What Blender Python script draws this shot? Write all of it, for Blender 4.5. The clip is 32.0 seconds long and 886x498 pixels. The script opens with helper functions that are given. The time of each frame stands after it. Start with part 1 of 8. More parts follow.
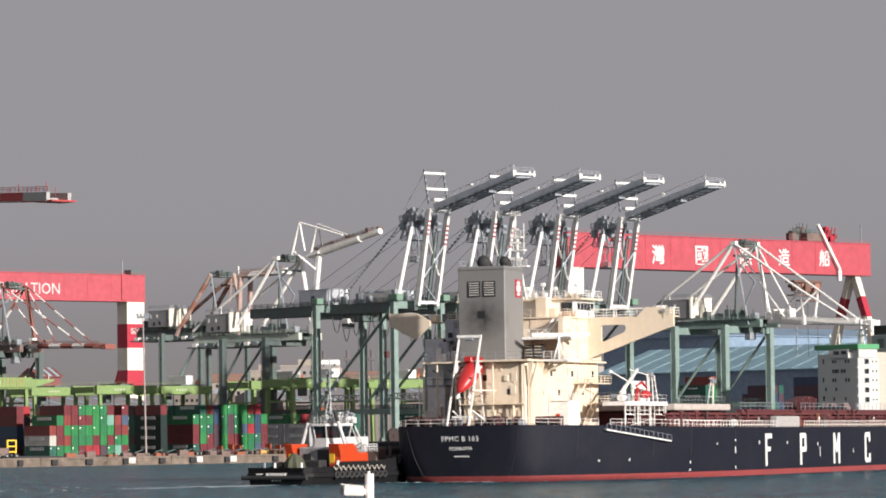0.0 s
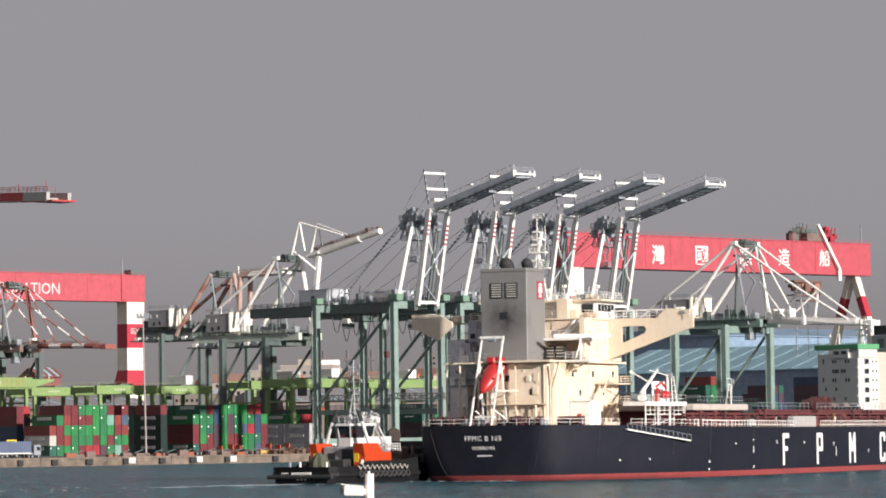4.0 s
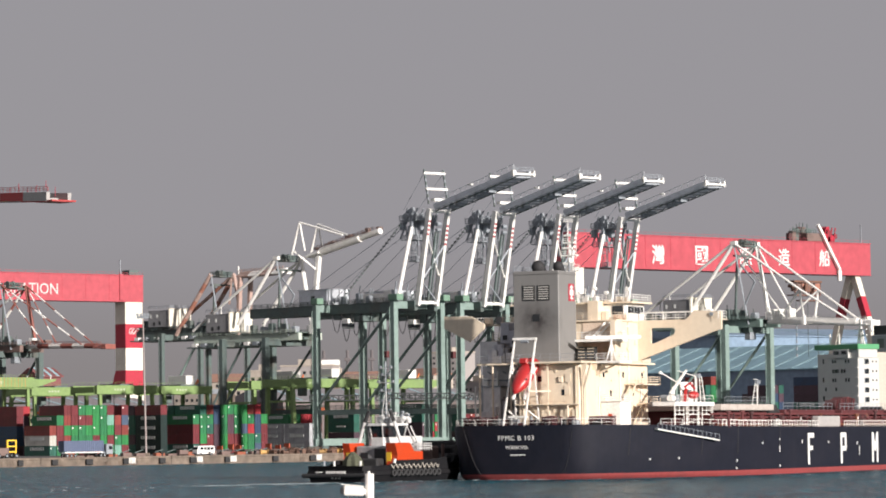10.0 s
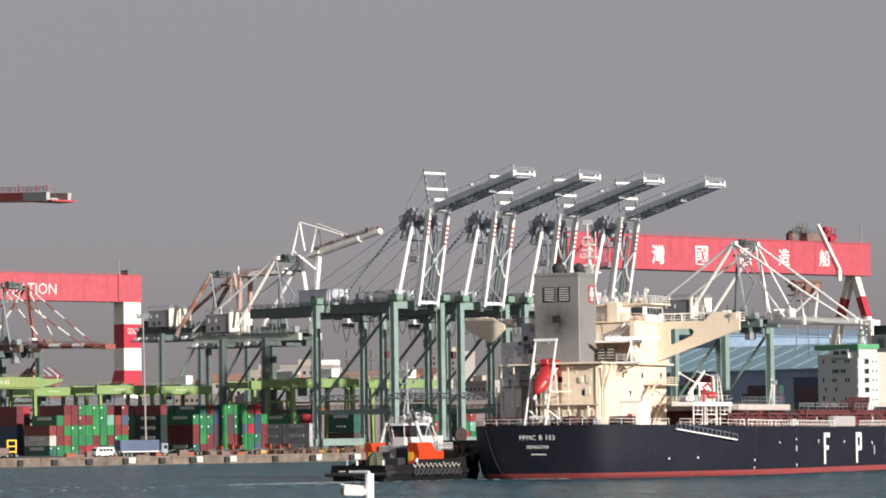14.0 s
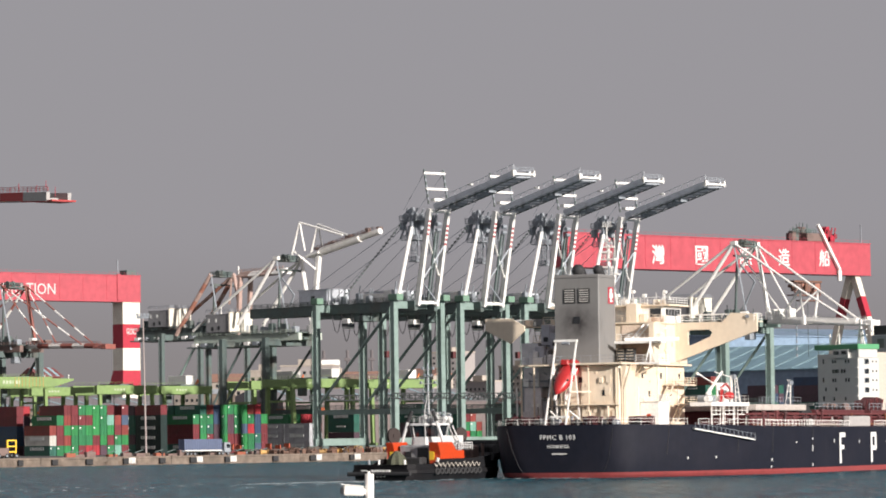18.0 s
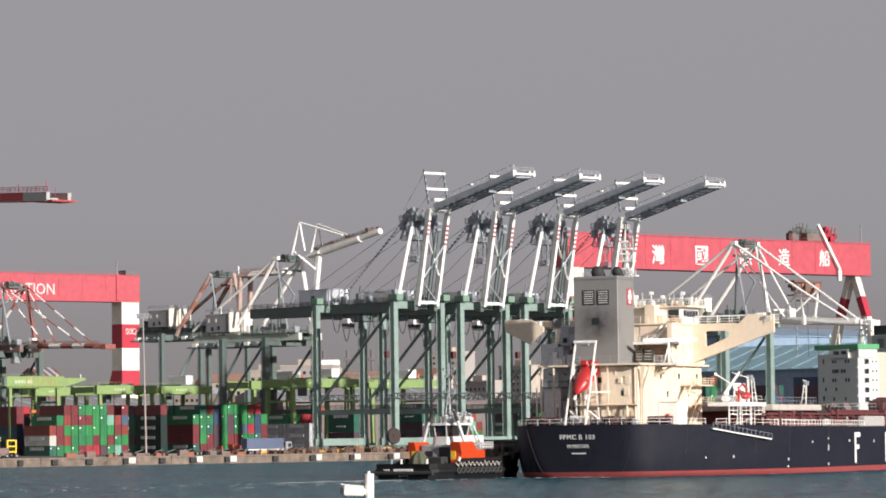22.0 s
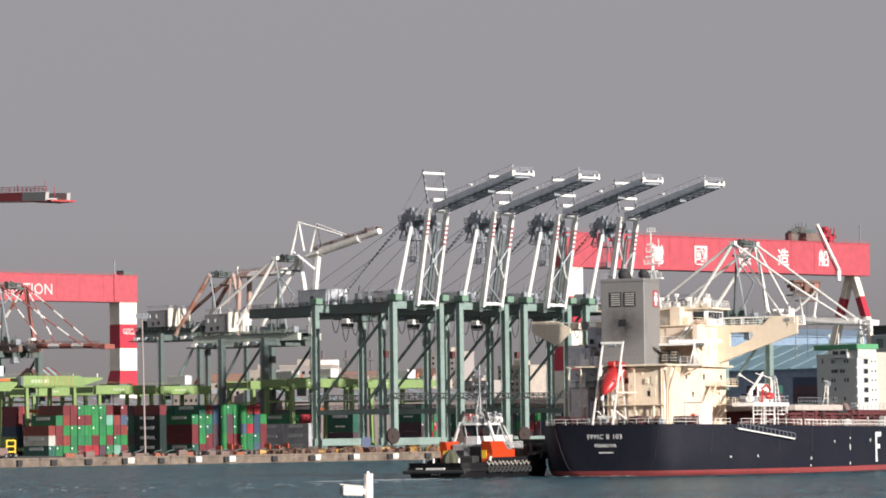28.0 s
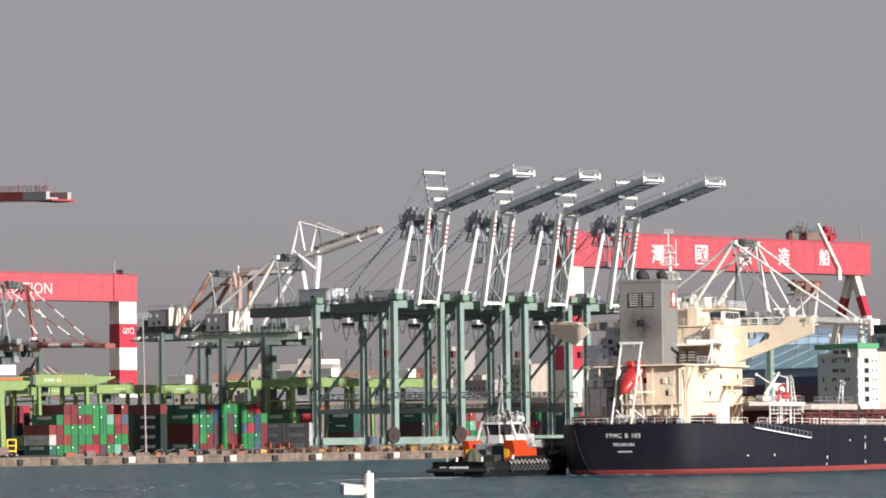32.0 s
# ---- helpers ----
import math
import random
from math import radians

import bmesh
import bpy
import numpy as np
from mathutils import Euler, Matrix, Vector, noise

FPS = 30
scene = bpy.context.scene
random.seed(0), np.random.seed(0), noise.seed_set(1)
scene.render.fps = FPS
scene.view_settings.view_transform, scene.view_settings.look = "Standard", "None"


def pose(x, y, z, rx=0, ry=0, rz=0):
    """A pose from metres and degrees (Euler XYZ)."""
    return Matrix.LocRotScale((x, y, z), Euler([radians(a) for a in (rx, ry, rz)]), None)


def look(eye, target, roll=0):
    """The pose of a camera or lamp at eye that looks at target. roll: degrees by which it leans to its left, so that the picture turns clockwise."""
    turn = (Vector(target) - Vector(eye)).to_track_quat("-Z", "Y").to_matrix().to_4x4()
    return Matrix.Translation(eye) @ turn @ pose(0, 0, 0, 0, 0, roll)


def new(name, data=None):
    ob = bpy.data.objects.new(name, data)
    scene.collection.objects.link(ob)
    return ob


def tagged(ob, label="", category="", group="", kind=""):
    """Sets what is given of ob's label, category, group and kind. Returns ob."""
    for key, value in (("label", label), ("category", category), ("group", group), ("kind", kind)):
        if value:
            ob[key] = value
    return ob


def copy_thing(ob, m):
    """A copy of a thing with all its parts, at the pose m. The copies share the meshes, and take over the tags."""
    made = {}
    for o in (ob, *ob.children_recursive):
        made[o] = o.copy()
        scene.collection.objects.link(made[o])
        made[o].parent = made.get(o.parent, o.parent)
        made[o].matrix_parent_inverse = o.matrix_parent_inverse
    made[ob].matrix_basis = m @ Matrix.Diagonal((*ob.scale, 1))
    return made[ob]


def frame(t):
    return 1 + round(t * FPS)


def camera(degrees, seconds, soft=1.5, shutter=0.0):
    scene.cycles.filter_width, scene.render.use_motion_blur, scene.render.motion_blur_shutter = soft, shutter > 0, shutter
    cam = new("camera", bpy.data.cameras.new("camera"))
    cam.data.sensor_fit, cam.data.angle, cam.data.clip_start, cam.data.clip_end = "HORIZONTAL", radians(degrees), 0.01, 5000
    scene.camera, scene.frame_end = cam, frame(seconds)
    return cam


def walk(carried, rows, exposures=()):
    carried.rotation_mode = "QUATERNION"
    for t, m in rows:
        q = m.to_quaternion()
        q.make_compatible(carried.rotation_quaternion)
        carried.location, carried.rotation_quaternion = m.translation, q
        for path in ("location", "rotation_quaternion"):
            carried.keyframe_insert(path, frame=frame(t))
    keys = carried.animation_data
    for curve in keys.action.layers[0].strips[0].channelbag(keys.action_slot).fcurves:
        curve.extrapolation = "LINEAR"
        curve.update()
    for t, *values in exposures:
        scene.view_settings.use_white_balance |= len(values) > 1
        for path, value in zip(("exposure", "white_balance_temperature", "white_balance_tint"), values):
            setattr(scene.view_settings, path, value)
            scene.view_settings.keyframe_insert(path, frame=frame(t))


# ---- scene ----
EYE = (0.0, 0.0, 6.05)
LENS = 14.0
PITCH = 2.976
ROLL = -0.75
UNIT = 784.0 / math.tan(radians(LENS / 2))


def aim(dx=0.0, dy=0.0):
    """The still camera's pose, shaken by a small shift of the picture."""
    yaw, tip = math.atan(dx / UNIT), radians(PITCH) + math.atan(dy / UNIT)
    return look(EYE, (math.sin(-yaw), math.cos(yaw), EYE[2] + math.tan(tip)), ROLL)


cam = camera(LENS, 32.0, soft=1.85)
walk(cam, [(0.0, aim()), (24.5, aim()), (25.5, aim(1.0, 0)), (27.5, aim(-1.8, 0)), (28.5, aim(-0.5, 0)),
           (29.0, aim(0.6, 0.2)), (29.7, aim(0.0, 1.4)), (30.6, aim(-0.3, -0.2)), (31.5, aim(-0.8, -0.8)), (32.0, aim(-0.3, -1.2))],
     exposures=[(0.0, 0.45), (13.0, 0.475), (22.0, 0.50), (28.0, 0.525), (32.0, 0.54)])

# ---- world, sun, exposure ----
SUN_ELEV, SUN_X, SUN_Y = 15.0, 0.656, -0.755
world = bpy.data.worlds.new("hazy_sky")
scene.world = world
world.use_nodes = True
wn, wl = world.node_tree.nodes, world.node_tree.links
sky = wn.new("ShaderNodeTexSky")
sky.sky_type, sky.sun_disc = "NISHITA", False
sky.sun_elevation, sky.sun_rotation = radians(SUN_ELEV), math.atan2(SUN_X, SUN_Y)
sky.air_density, sky.dust_density, sky.ozone_density = 1.0, 4.0, 1.0
haze = wn.new("ShaderNodeMix")
haze.data_type = "RGBA"
haze.inputs["Factor"].default_value = 0.97
# the smog bank is darker and browner in the last degrees above the horizon
where = wn.new("ShaderNodeTexCoord")
height = wn.new("ShaderNodeSeparateXYZ")
climb = wn.new("ShaderNodeMapRange")
climb.interpolation_type = "SMOOTHSTEP"
climb.inputs["From Min"].default_value, climb.inputs["From Max"].default_value = 0.012, 0.062
smog = wn.new("ShaderNodeMix")
smog.data_type = "RGBA"
smog.inputs["A"].default_value = (1.90, 1.74, 1.76, 1)
smog.inputs["B"].default_value = (2.31, 2.21, 2.37, 1)
wl.new(where.outputs["Generated"], height.inputs[0])
wl.new(height.outputs["Z"], climb.inputs["Value"])
wl.new(climb.outputs[0], smog.inputs["Factor"])
wl.new(smog.outputs["Result"], haze.inputs["B"])
wl.new(sky.outputs[0], haze.inputs["A"])
wl.new(haze.outputs["Result"], wn["Background"].inputs[0])
wn["Background"].inputs[1].default_value = 0.1

sun_data = bpy.data.lights.new("sun", "SUN")
sun_data.energy, sun_data.angle, sun_data.color = 4.5, radians(1.0), (1.0, 0.93, 0.87)
sun = new("sun", sun_data)
k = math.cos(radians(SUN_ELEV))
sun.matrix_world = look((SUN_X * k * 500, SUN_Y * k * 500, math.sin(radians(SUN_ELEV)) * 500), (0, 0, 0))

# ---- materials ----
MATS = {}


def mat(name, rgb, rough=0.6, metal=0.0, grain=0.12, scale=0.6, stain=None, stain_amt=0.0, bump=0.0, vary=0.0, streak=0.0, spec=0.5):
    """A painted or mineral surface: base colour, fine grain, broad stains, vertical streaks, relief, change from piece to piece."""
    if name in MATS:
        return MATS[name]
    m = bpy.data.materials.new(name)
    m.use_nodes = True
    n, l = m.node_tree.nodes, m.node_tree.links
    b = n["Principled BSDF"]
    b.inputs["Roughness"].default_value, b.inputs["Metallic"].default_value = rough, metal
    b.inputs["Specular IOR Level"].default_value = spec
    co = n.new("ShaderNodeTexCoord")

    def mix(kind, fac, a, c):
        x = n.new("ShaderNodeMix")
        x.data_type, x.blend_type = "RGBA", kind
        for key, v in (("Factor", fac), ("A", a), ("B", c)):
            if isinstance(v, (float, int)):
                x.inputs[key].default_value = v
            elif isinstance(v, tuple):
                x.inputs[key].default_value = (*v, 1)
            else:
                l.new(v, x.inputs[key])
        return x.outputs["Result"]

    def tex(sc, detail=4.0, squash=None):
        t = n.new("ShaderNodeTexNoise")
        t.inputs["Scale"].default_value, t.inputs["Detail"].default_value = sc, detail
        src = co.outputs["Object"]
        if squash:
            mp = n.new("ShaderNodeMapping")
            mp.inputs["Scale"].default_value = squash
            l.new(src, mp.inputs[0])
            src = mp.outputs[0]
        l.new(src, t.inputs["Vector"])
        return t.outputs["Fac"]

    def ramp(src, lo, hi):
        r = n.new("ShaderNodeMapRange")
        r.inputs["From Min"].default_value, r.inputs["From Max"].default_value = lo, hi
        l.new(src, r.inputs["Value"])
        return r.outputs["Result"]

    fine = tex(scale * 6)
    col = mix("MIX", ramp(fine, 0.3, 0.7), tuple(c * (1 - grain) for c in rgb), tuple(min(1.0, c * (1 + grain)) for c in rgb))
    if stain:
        f = n.new("ShaderNodeMath")
        f.operation, f.inputs[1].default_value = "MULTIPLY", stain_amt
        l.new(ramp(tex(scale, 5.0), 0.48, 0.72), f.inputs[0])
        col = mix("MIX", f.outputs[0], col, stain)
    if streak:
        f = n.new("ShaderNodeMath")
        f.operation, f.inputs[1].default_value = "MULTIPLY", streak
        l.new(ramp(tex(1.0, 3.0, (1.6, 1.6, 0.12)), 0.5, 0.75), f.inputs[0])
        col = mix("MIX", f.outputs[0], col, stain or (0.16, 0.08, 0.04))
    if vary:
        oi = n.new("ShaderNodeObjectInfo")
        h = n.new("ShaderNodeHueSaturation")
        v = n.new("ShaderNodeMapRange")
        v.inputs["To Min"].default_value, v.inputs["To Max"].default_value = 1 - vary, 1 + vary
        l.new(oi.outputs["Random"], v.inputs["Value"])
        l.new(v.outputs["Result"], h.inputs["Value"])
        l.new(col, h.inputs["Color"])
        col = h.outputs["Color"]
    l.new(col, b.inputs["Base Color"])
    if bump:
        bp = n.new("ShaderNodeBump")
        bp.inputs["Strength"].default_value, bp.inputs["Distance"].default_value = bump, 0.05
        l.new(fine, bp.inputs["Height"])
        l.new(bp.outputs[0], b.inputs["Normal"])
    MATS[name] = m
    return m


def soot(m, centre, reach):
    """An old smoke stain with a ragged edge round one opening of a painted wall."""
    n, l = m.node_tree.nodes, m.node_tree.links
    b = n["Principled BSDF"]
    old = b.inputs["Base Color"].links[0].from_socket
    co = n.new("ShaderNodeTexCoord")
    mp = n.new("ShaderNodeMapping")
    mp.vector_type = "TEXTURE"
    mp.inputs["Location"].default_value, mp.inputs["Scale"].default_value = centre, reach
    l.new(co.outputs["Object"], mp.inputs[0])
    g = n.new("ShaderNodeTexGradient")
    g.gradient_type = "SPHERICAL"
    l.new(mp.outputs[0], g.inputs[0])
    t = n.new("ShaderNodeTexNoise")
    t.inputs["Scale"].default_value, t.inputs["Detail"].default_value = 0.9, 5.0
    l.new(co.outputs["Object"], t.inputs["Vector"])
    k2 = n.new("ShaderNodeMath")
    k2.operation = "MULTIPLY"
    l.new(g.outputs["Fac"], k2.inputs[0]), l.new(t.outputs["Fac"], k2.inputs[1])
    sc = n.new("ShaderNodeMath")
    sc.operation, sc.use_clamp, sc.inputs[1].default_value = "MULTIPLY", True, 1.8
    l.new(k2.outputs[0], sc.inputs[0])
    x = n.new("ShaderNodeMix")
    x.data_type = "RGBA"
    x.inputs["B"].default_value = (0.05, 0.045, 0.045, 1)
    l.new(sc.outputs[0], x.inputs["Factor"]), l.new(old, x.inputs["A"]), l.new(x.outputs["Result"], b.inputs["Base Color"])
    return m


def water_mat():
    m = bpy.data.materials.new("harbour_water")
    m.use_nodes = True
    n, l = m.node_tree.nodes, m.node_tree.links
    b = n["Principled BSDF"]
    b.inputs["Base Color"].default_value = (0.022, 0.060, 0.080, 1)
    b.inputs["Roughness"].default_value, b.inputs["IOR"].default_value = 0.25, 1.33
    b.inputs["Specular IOR Level"].default_value = 0.12
    co = n.new("ShaderNodeTexCoord")
    # light and dark ripple marks, painted into the base colour
    pm = n.new("ShaderNodeMapping")
    pm.inputs["Scale"].default_value = (1, 0.16, 1)
    pt = n.new("ShaderNodeTexNoise")
    pt.inputs["Scale"].default_value, pt.inputs["Detail"].default_value = 0.42, 7.0
    ramp = n.new("ShaderNodeValToRGB")
    ramp.color_ramp.elements[0].position, ramp.color_ramp.elements[1].position = 0.36, 0.68
    ramp.color_ramp.elements[0].color, ramp.color_ramp.elements[1].color = (0.009, 0.050, 0.072, 1), (0.027, 0.122, 0.162, 1)
    l.new(co.outputs["Object"], pm.inputs[0]), l.new(pm.outputs[0], pt.inputs["Vector"])
    l.new(pt.outputs["Fac"], ramp.inputs[0]), l.new(ramp.outputs[0], b.inputs["Base Color"])
    hs = []
    for sc, st, (a, c) in ((0.05, 1.6, (1, 0.35)), (0.16, 2.0, (1, 0.3)), (0.45, 1.1, (1, 0.4)), (1.5, 0.3, (1, 0.7))):
        mp = n.new("ShaderNodeMapping")
        mp.inputs["Scale"].default_value = (a, c, 1)
        mp.inputs["Rotation"].default_value = (0, 0, 0.5)
        l.new(co.outputs["Object"], mp.inputs[0])
        t = n.new("ShaderNodeTexNoise")
        t.inputs["Scale"].default_value, t.inputs["Detail"].default_value = sc, 3.0
        l.new(mp.outputs[0], t.inputs["Vector"])
        k2 = n.new("ShaderNodeMath")
        k2.operation, k2.inputs[1].default_value = "MULTIPLY", st
        l.new(t.outputs["Fac"], k2.inputs[0])
        hs.append(k2.outputs[0])
    total = hs[0]
    for h in hs[1:]:
        a = n.new("ShaderNodeMath")
        l.new(total, a.inputs[0]), l.new(h, a.inputs[1])
        total = a.outputs[0]
    bp = n.new("ShaderNodeBump")
    bp.inputs["Strength"].default_value, bp.inputs["Distance"].default_value = 1.0, 2.4
    l.new(total, bp.inputs["Height"]), l.new(bp.outputs[0], b.inputs["Normal"])
    return m


WATER = water_mat()
RUST = (0.13, 0.06, 0.03)
CREAM = mat("cream_ship_paint", (0.78, 0.665, 0.52), 0.45, grain=0.04, stain=(0.5, 0.36, 0.24), stain_amt=0.16, streak=0.1, scale=0.22)
WHITE = mat("white_paint", (0.88, 0.865, 0.83), 0.45, stain=(0.45, 0.38, 0.3), stain_amt=0.2, scale=0.5)
NAVY = mat("navy_hull_paint", (0.0115, 0.013, 0.022), 0.6, stain=(0.022, 0.021, 0.030), stain_amt=0.5, streak=0.25, scale=0.15, spec=0.22)
BOOT = mat("red_boot_topping", (0.27, 0.05, 0.05), 0.6, stain=(0.15, 0.045, 0.045), stain_amt=0.5, scale=0.3)
FUNNEL = mat("grey_funnel_paint", (0.21, 0.205, 0.20), 0.5, grain=0.03, stain=(0.11, 0.105, 0.10), stain_amt=0.4, streak=0.3, scale=0.09)
SOOTED = soot(mat("sooty_funnel_paint", (0.215, 0.21, 0.205), 0.5, grain=0.03, stain=(0.16, 0.155, 0.15), stain_amt=0.25, streak=0.2, scale=0.09), (7.0, 0.0, 22.0), (3.0, 4.2, 3.6))
OXIDE = mat("red_oxide_deck_paint", (0.105, 0.026, 0.029), 0.65, stain=(0.055, 0.022, 0.023), stain_amt=0.5, scale=0.4)
BLACK = mat("black_rubber", (0.028, 0.028, 0.03), 0.75, grain=0.3)
DARK = mat("dark_opening", (0.02, 0.022, 0.025), 0.5)
GLASS = mat("dark_window_glass", (0.02, 0.025, 0.03), 0.08, spec=0.8)
ORANGE = mat("orange_paint", (0.50, 0.052, 0.012), 0.45, stain=(0.3, 0.07, 0.03), stain_amt=0.3)
BOATRED = mat("red_lifeboat_gelcoat", (0.45, 0.026, 0.028), 0.35, stain=(0.3, 0.03, 0.02), stain_amt=0.4)
CGREEN = mat("sea_green_crane_paint", (0.22, 0.30, 0.275), 0.5, stain=(0.10, 0.14, 0.12), stain_amt=0.45, streak=0.2, scale=0.2)
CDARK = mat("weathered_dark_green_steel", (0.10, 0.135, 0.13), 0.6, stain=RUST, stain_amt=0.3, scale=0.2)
CGREY = mat("grey_galvanised_steel", (0.30, 0.33, 0.365), 0.5, metal=0.2, stain=(0.15, 0.14, 0.13), stain_amt=0.3)
PLATE = mat("blue_grey_boom_plate", (0.70, 0.73, 0.78), 0.6, stain=(0.25, 0.26, 0.28), stain_amt=0.3)
BROWN = mat("brown_rusty_steel", (0.19, 0.13, 0.115), 0.7, stain=(0.05, 0.04, 0.035), stain_amt=0.5, scale=0.3)
REDC = mat("salmon_red_gantry_paint", (0.43, 0.072, 0.094), 0.5, stain=(0.36, 0.07, 0.09), stain_amt=0.4, scale=0.06)
SIGRED = mat("signal_red_paint", (0.42, 0.025, 0.05), 0.5, stain=(0.3, 0.03, 0.03), stain_amt=0.3)
LIME = mat("lime_green_crane_paint", (0.205, 0.305, 0.11), 0.5, stain=(0.15, 0.20, 0.10), stain_amt=0.4, scale=0.2)
CONCRETE = mat("stained_concrete", (0.185, 0.145, 0.115), 0.85, grain=0.3, stain=(0.11, 0.09, 0.075), stain_amt=0.8, scale=0.12, bump=0.4)
ASPHALT = mat("worn_terminal_asphalt", (0.085, 0.08, 0.078), 0.9, stain=(0.14, 0.13, 0.12), stain_amt=0.4, scale=0.05, bump=0.3)
BLUE = mat("pale_blue_sheet_roof", (0.20, 0.34, 0.41), 0.5, stain=(0.11, 0.19, 0.23), stain_amt=0.4, scale=0.08)
# sheet blue lightened so that its colour carries the distance haze
BLUED = mat("hazed_blue_sheet_wall", (0.21, 0.30, 0.41), 0.6, stain=(0.16, 0.23, 0.32), stain_amt=0.5, scale=0.08)
BEIGE = mat("beige_plaster", (0.42, 0.37, 0.32), 0.8, stain=(0.3, 0.26, 0.22), stain_amt=0.4, scale=0.1)
ROOFRED = mat("terracotta_roof", (0.30, 0.17, 0.13), 0.8, grain=0.25)
YELLOW = mat("ochre_yellow_paint", (0.45, 0.26, 0.08), 0.6, stain=(0.2, 0.1, 0.05), stain_amt=0.6, scale=0.8, vary=0.35)
AMBER = mat("yellow_paint", (0.8, 0.5, 0.04), 0.5)
TEXTW = mat("white_lettering", (0.82, 0.82, 0.80), 0.5, grain=0.05)
FOAM = mat("foam", (0.27, 0.32, 0.34), 0.6, grain=0.4)


# ---- mesh helpers ----
def add_box(bm, x0, x1, y0, y1, z0, z1, bevel=0.0):
    vs = [bm.verts.new(p) for p in ((x0, y0, z0), (x1, y0, z0), (x1, y1, z0), (x0, y1, z0), (x0, y0, z1), (x1, y0, z1), (x1, y1, z1), (x0, y1, z1))]
    fs = [bm.faces.new([vs[i] for i in q]) for q in ((0, 3, 2, 1), (4, 5, 6, 7), (0, 1, 5, 4), (1, 2, 6, 5), (2, 3, 7, 6), (3, 0, 4, 7))]
    if bevel:
        bmesh.ops.bevel(bm, geom=list({e for f in fs for e in f.edges}), offset=bevel, segments=1, affect="EDGES")
    return vs


def add_beam(bm, a, b, w, h=None, sides=4, w2=None):
    """A straight member from a to b, square (w by h) or round (diameter w), tapering to w2."""
    a, b = Vector(a), Vector(b)
    d = b - a
    if d.length < 1e-6:
        return
    z = d.normalized()
    ref = Vector((0, 0, 1)) if abs(z.z) < 0.95 else Vector((1, 0, 0))
    x = ref.cross(z).normalized()
    y = z.cross(x)
    h = h or w
    rings = []
    for p, s in ((a, 1.0), (b, (w2 / w) if w2 else 1.0)):
        if sides == 4:
            pts = [(-w / 2, -h / 2), (w / 2, -h / 2), (w / 2, h / 2), (-w / 2, h / 2)]
        else:
            pts = [(w / 2 * math.cos(6.28319 * i / sides), h / 2 * math.sin(6.28319 * i / sides)) for i in range(sides)]
        rings.append([bm.verts.new(p + x * u * s + y * v * s) for u, v in pts])
    for i in range(sides):
        j = (i + 1) % sides
        bm.faces.new((rings[0][i], rings[0][j], rings[1][j], rings[1][i]))
    bm.faces.new(rings[0][::-1]), bm.faces.new(rings[1])


def add_prism(bm, outline, axis, lo, hi):
    """A closed outline of (a, b) pairs pushed along one axis from lo to hi."""
    def at(a, b, c):
        return {"x": (c, a, b), "y": (a, c, b), "z": (a, b, c)}[axis]
    r0, r1 = [bm.verts.new(at(a, b, lo)) for a, b in outline], [bm.verts.new(at(a, b, hi)) for a, b in outline]
    k2 = len(outline)
    for i in range(k2):
        j = (i + 1) % k2
        bm.faces.new((r0[i], r0[j], r1[j], r1[i]))
    bm.faces.new(r0[::-1]), bm.faces.new(r1)


def finish(bm, name, material, smooth=False):
    bmesh.ops.recalc_face_normals(bm, faces=bm.faces)
    me = bpy.data.meshes.new(name)
    bm.to_mesh(me)
    bm.free()
    me.materials.append(material)
    if smooth:
        me.shade_smooth()
    return me


def part(name, bm, material, parent, label="", smooth=False):
    ob = new(name, finish(bm, name, material, smooth))
    ob.parent = parent
    if label:
        ob["label"] = label
    return ob


def same(name, mesh, parent, m=None):
    ob = new(name, mesh)
    ob.parent = parent
    if m is not None:
        ob.matrix_basis = m
    return ob


def boxp(name, material, parent, x0, x1, y0, y1, z0, z1, label="", bevel=0.0):
    bm = bmesh.new()
    add_box(bm, x0, x1, y0, y1, z0, z1, bevel)
    return part(name, bm, material, parent, label)


def beamp(name, material, parent, a, b, w, h=None, sides=4, label="", w2=None):
    bm = bmesh.new()
    add_beam(bm, a, b, w, h, sides, w2)
    return part(name, bm, material, parent, label)


def thing(name, m, label, category, group="", kind=""):
    ob = new(name)
    ob.matrix_basis = m
    ob.empty_display_size = 0.5
    return tagged(ob, label, category, group, kind)


def railing(name, material, parent, pts, h=1.0, step=1.5, rails=(1.0, 0.66, 0.33), t=0.06, label=""):
    """One run of ship's or catwalk railing along a line of points."""
    bm = bmesh.new()
    for a, b in zip(pts, pts[1:]):
        a, b = Vector(a), Vector(b)
        for r in rails:
            add_beam(bm, a + Vector((0, 0, h * r)), b + Vector((0, 0, h * r)), t)
        k2 = max(1, round((b - a).length / step))
        for i in range(k2 + 1):
            p = a.lerp(b, i / k2)
            add_beam(bm, p, p + Vector((0, 0, h)), t)
    return part(name, bm, material, parent, label)


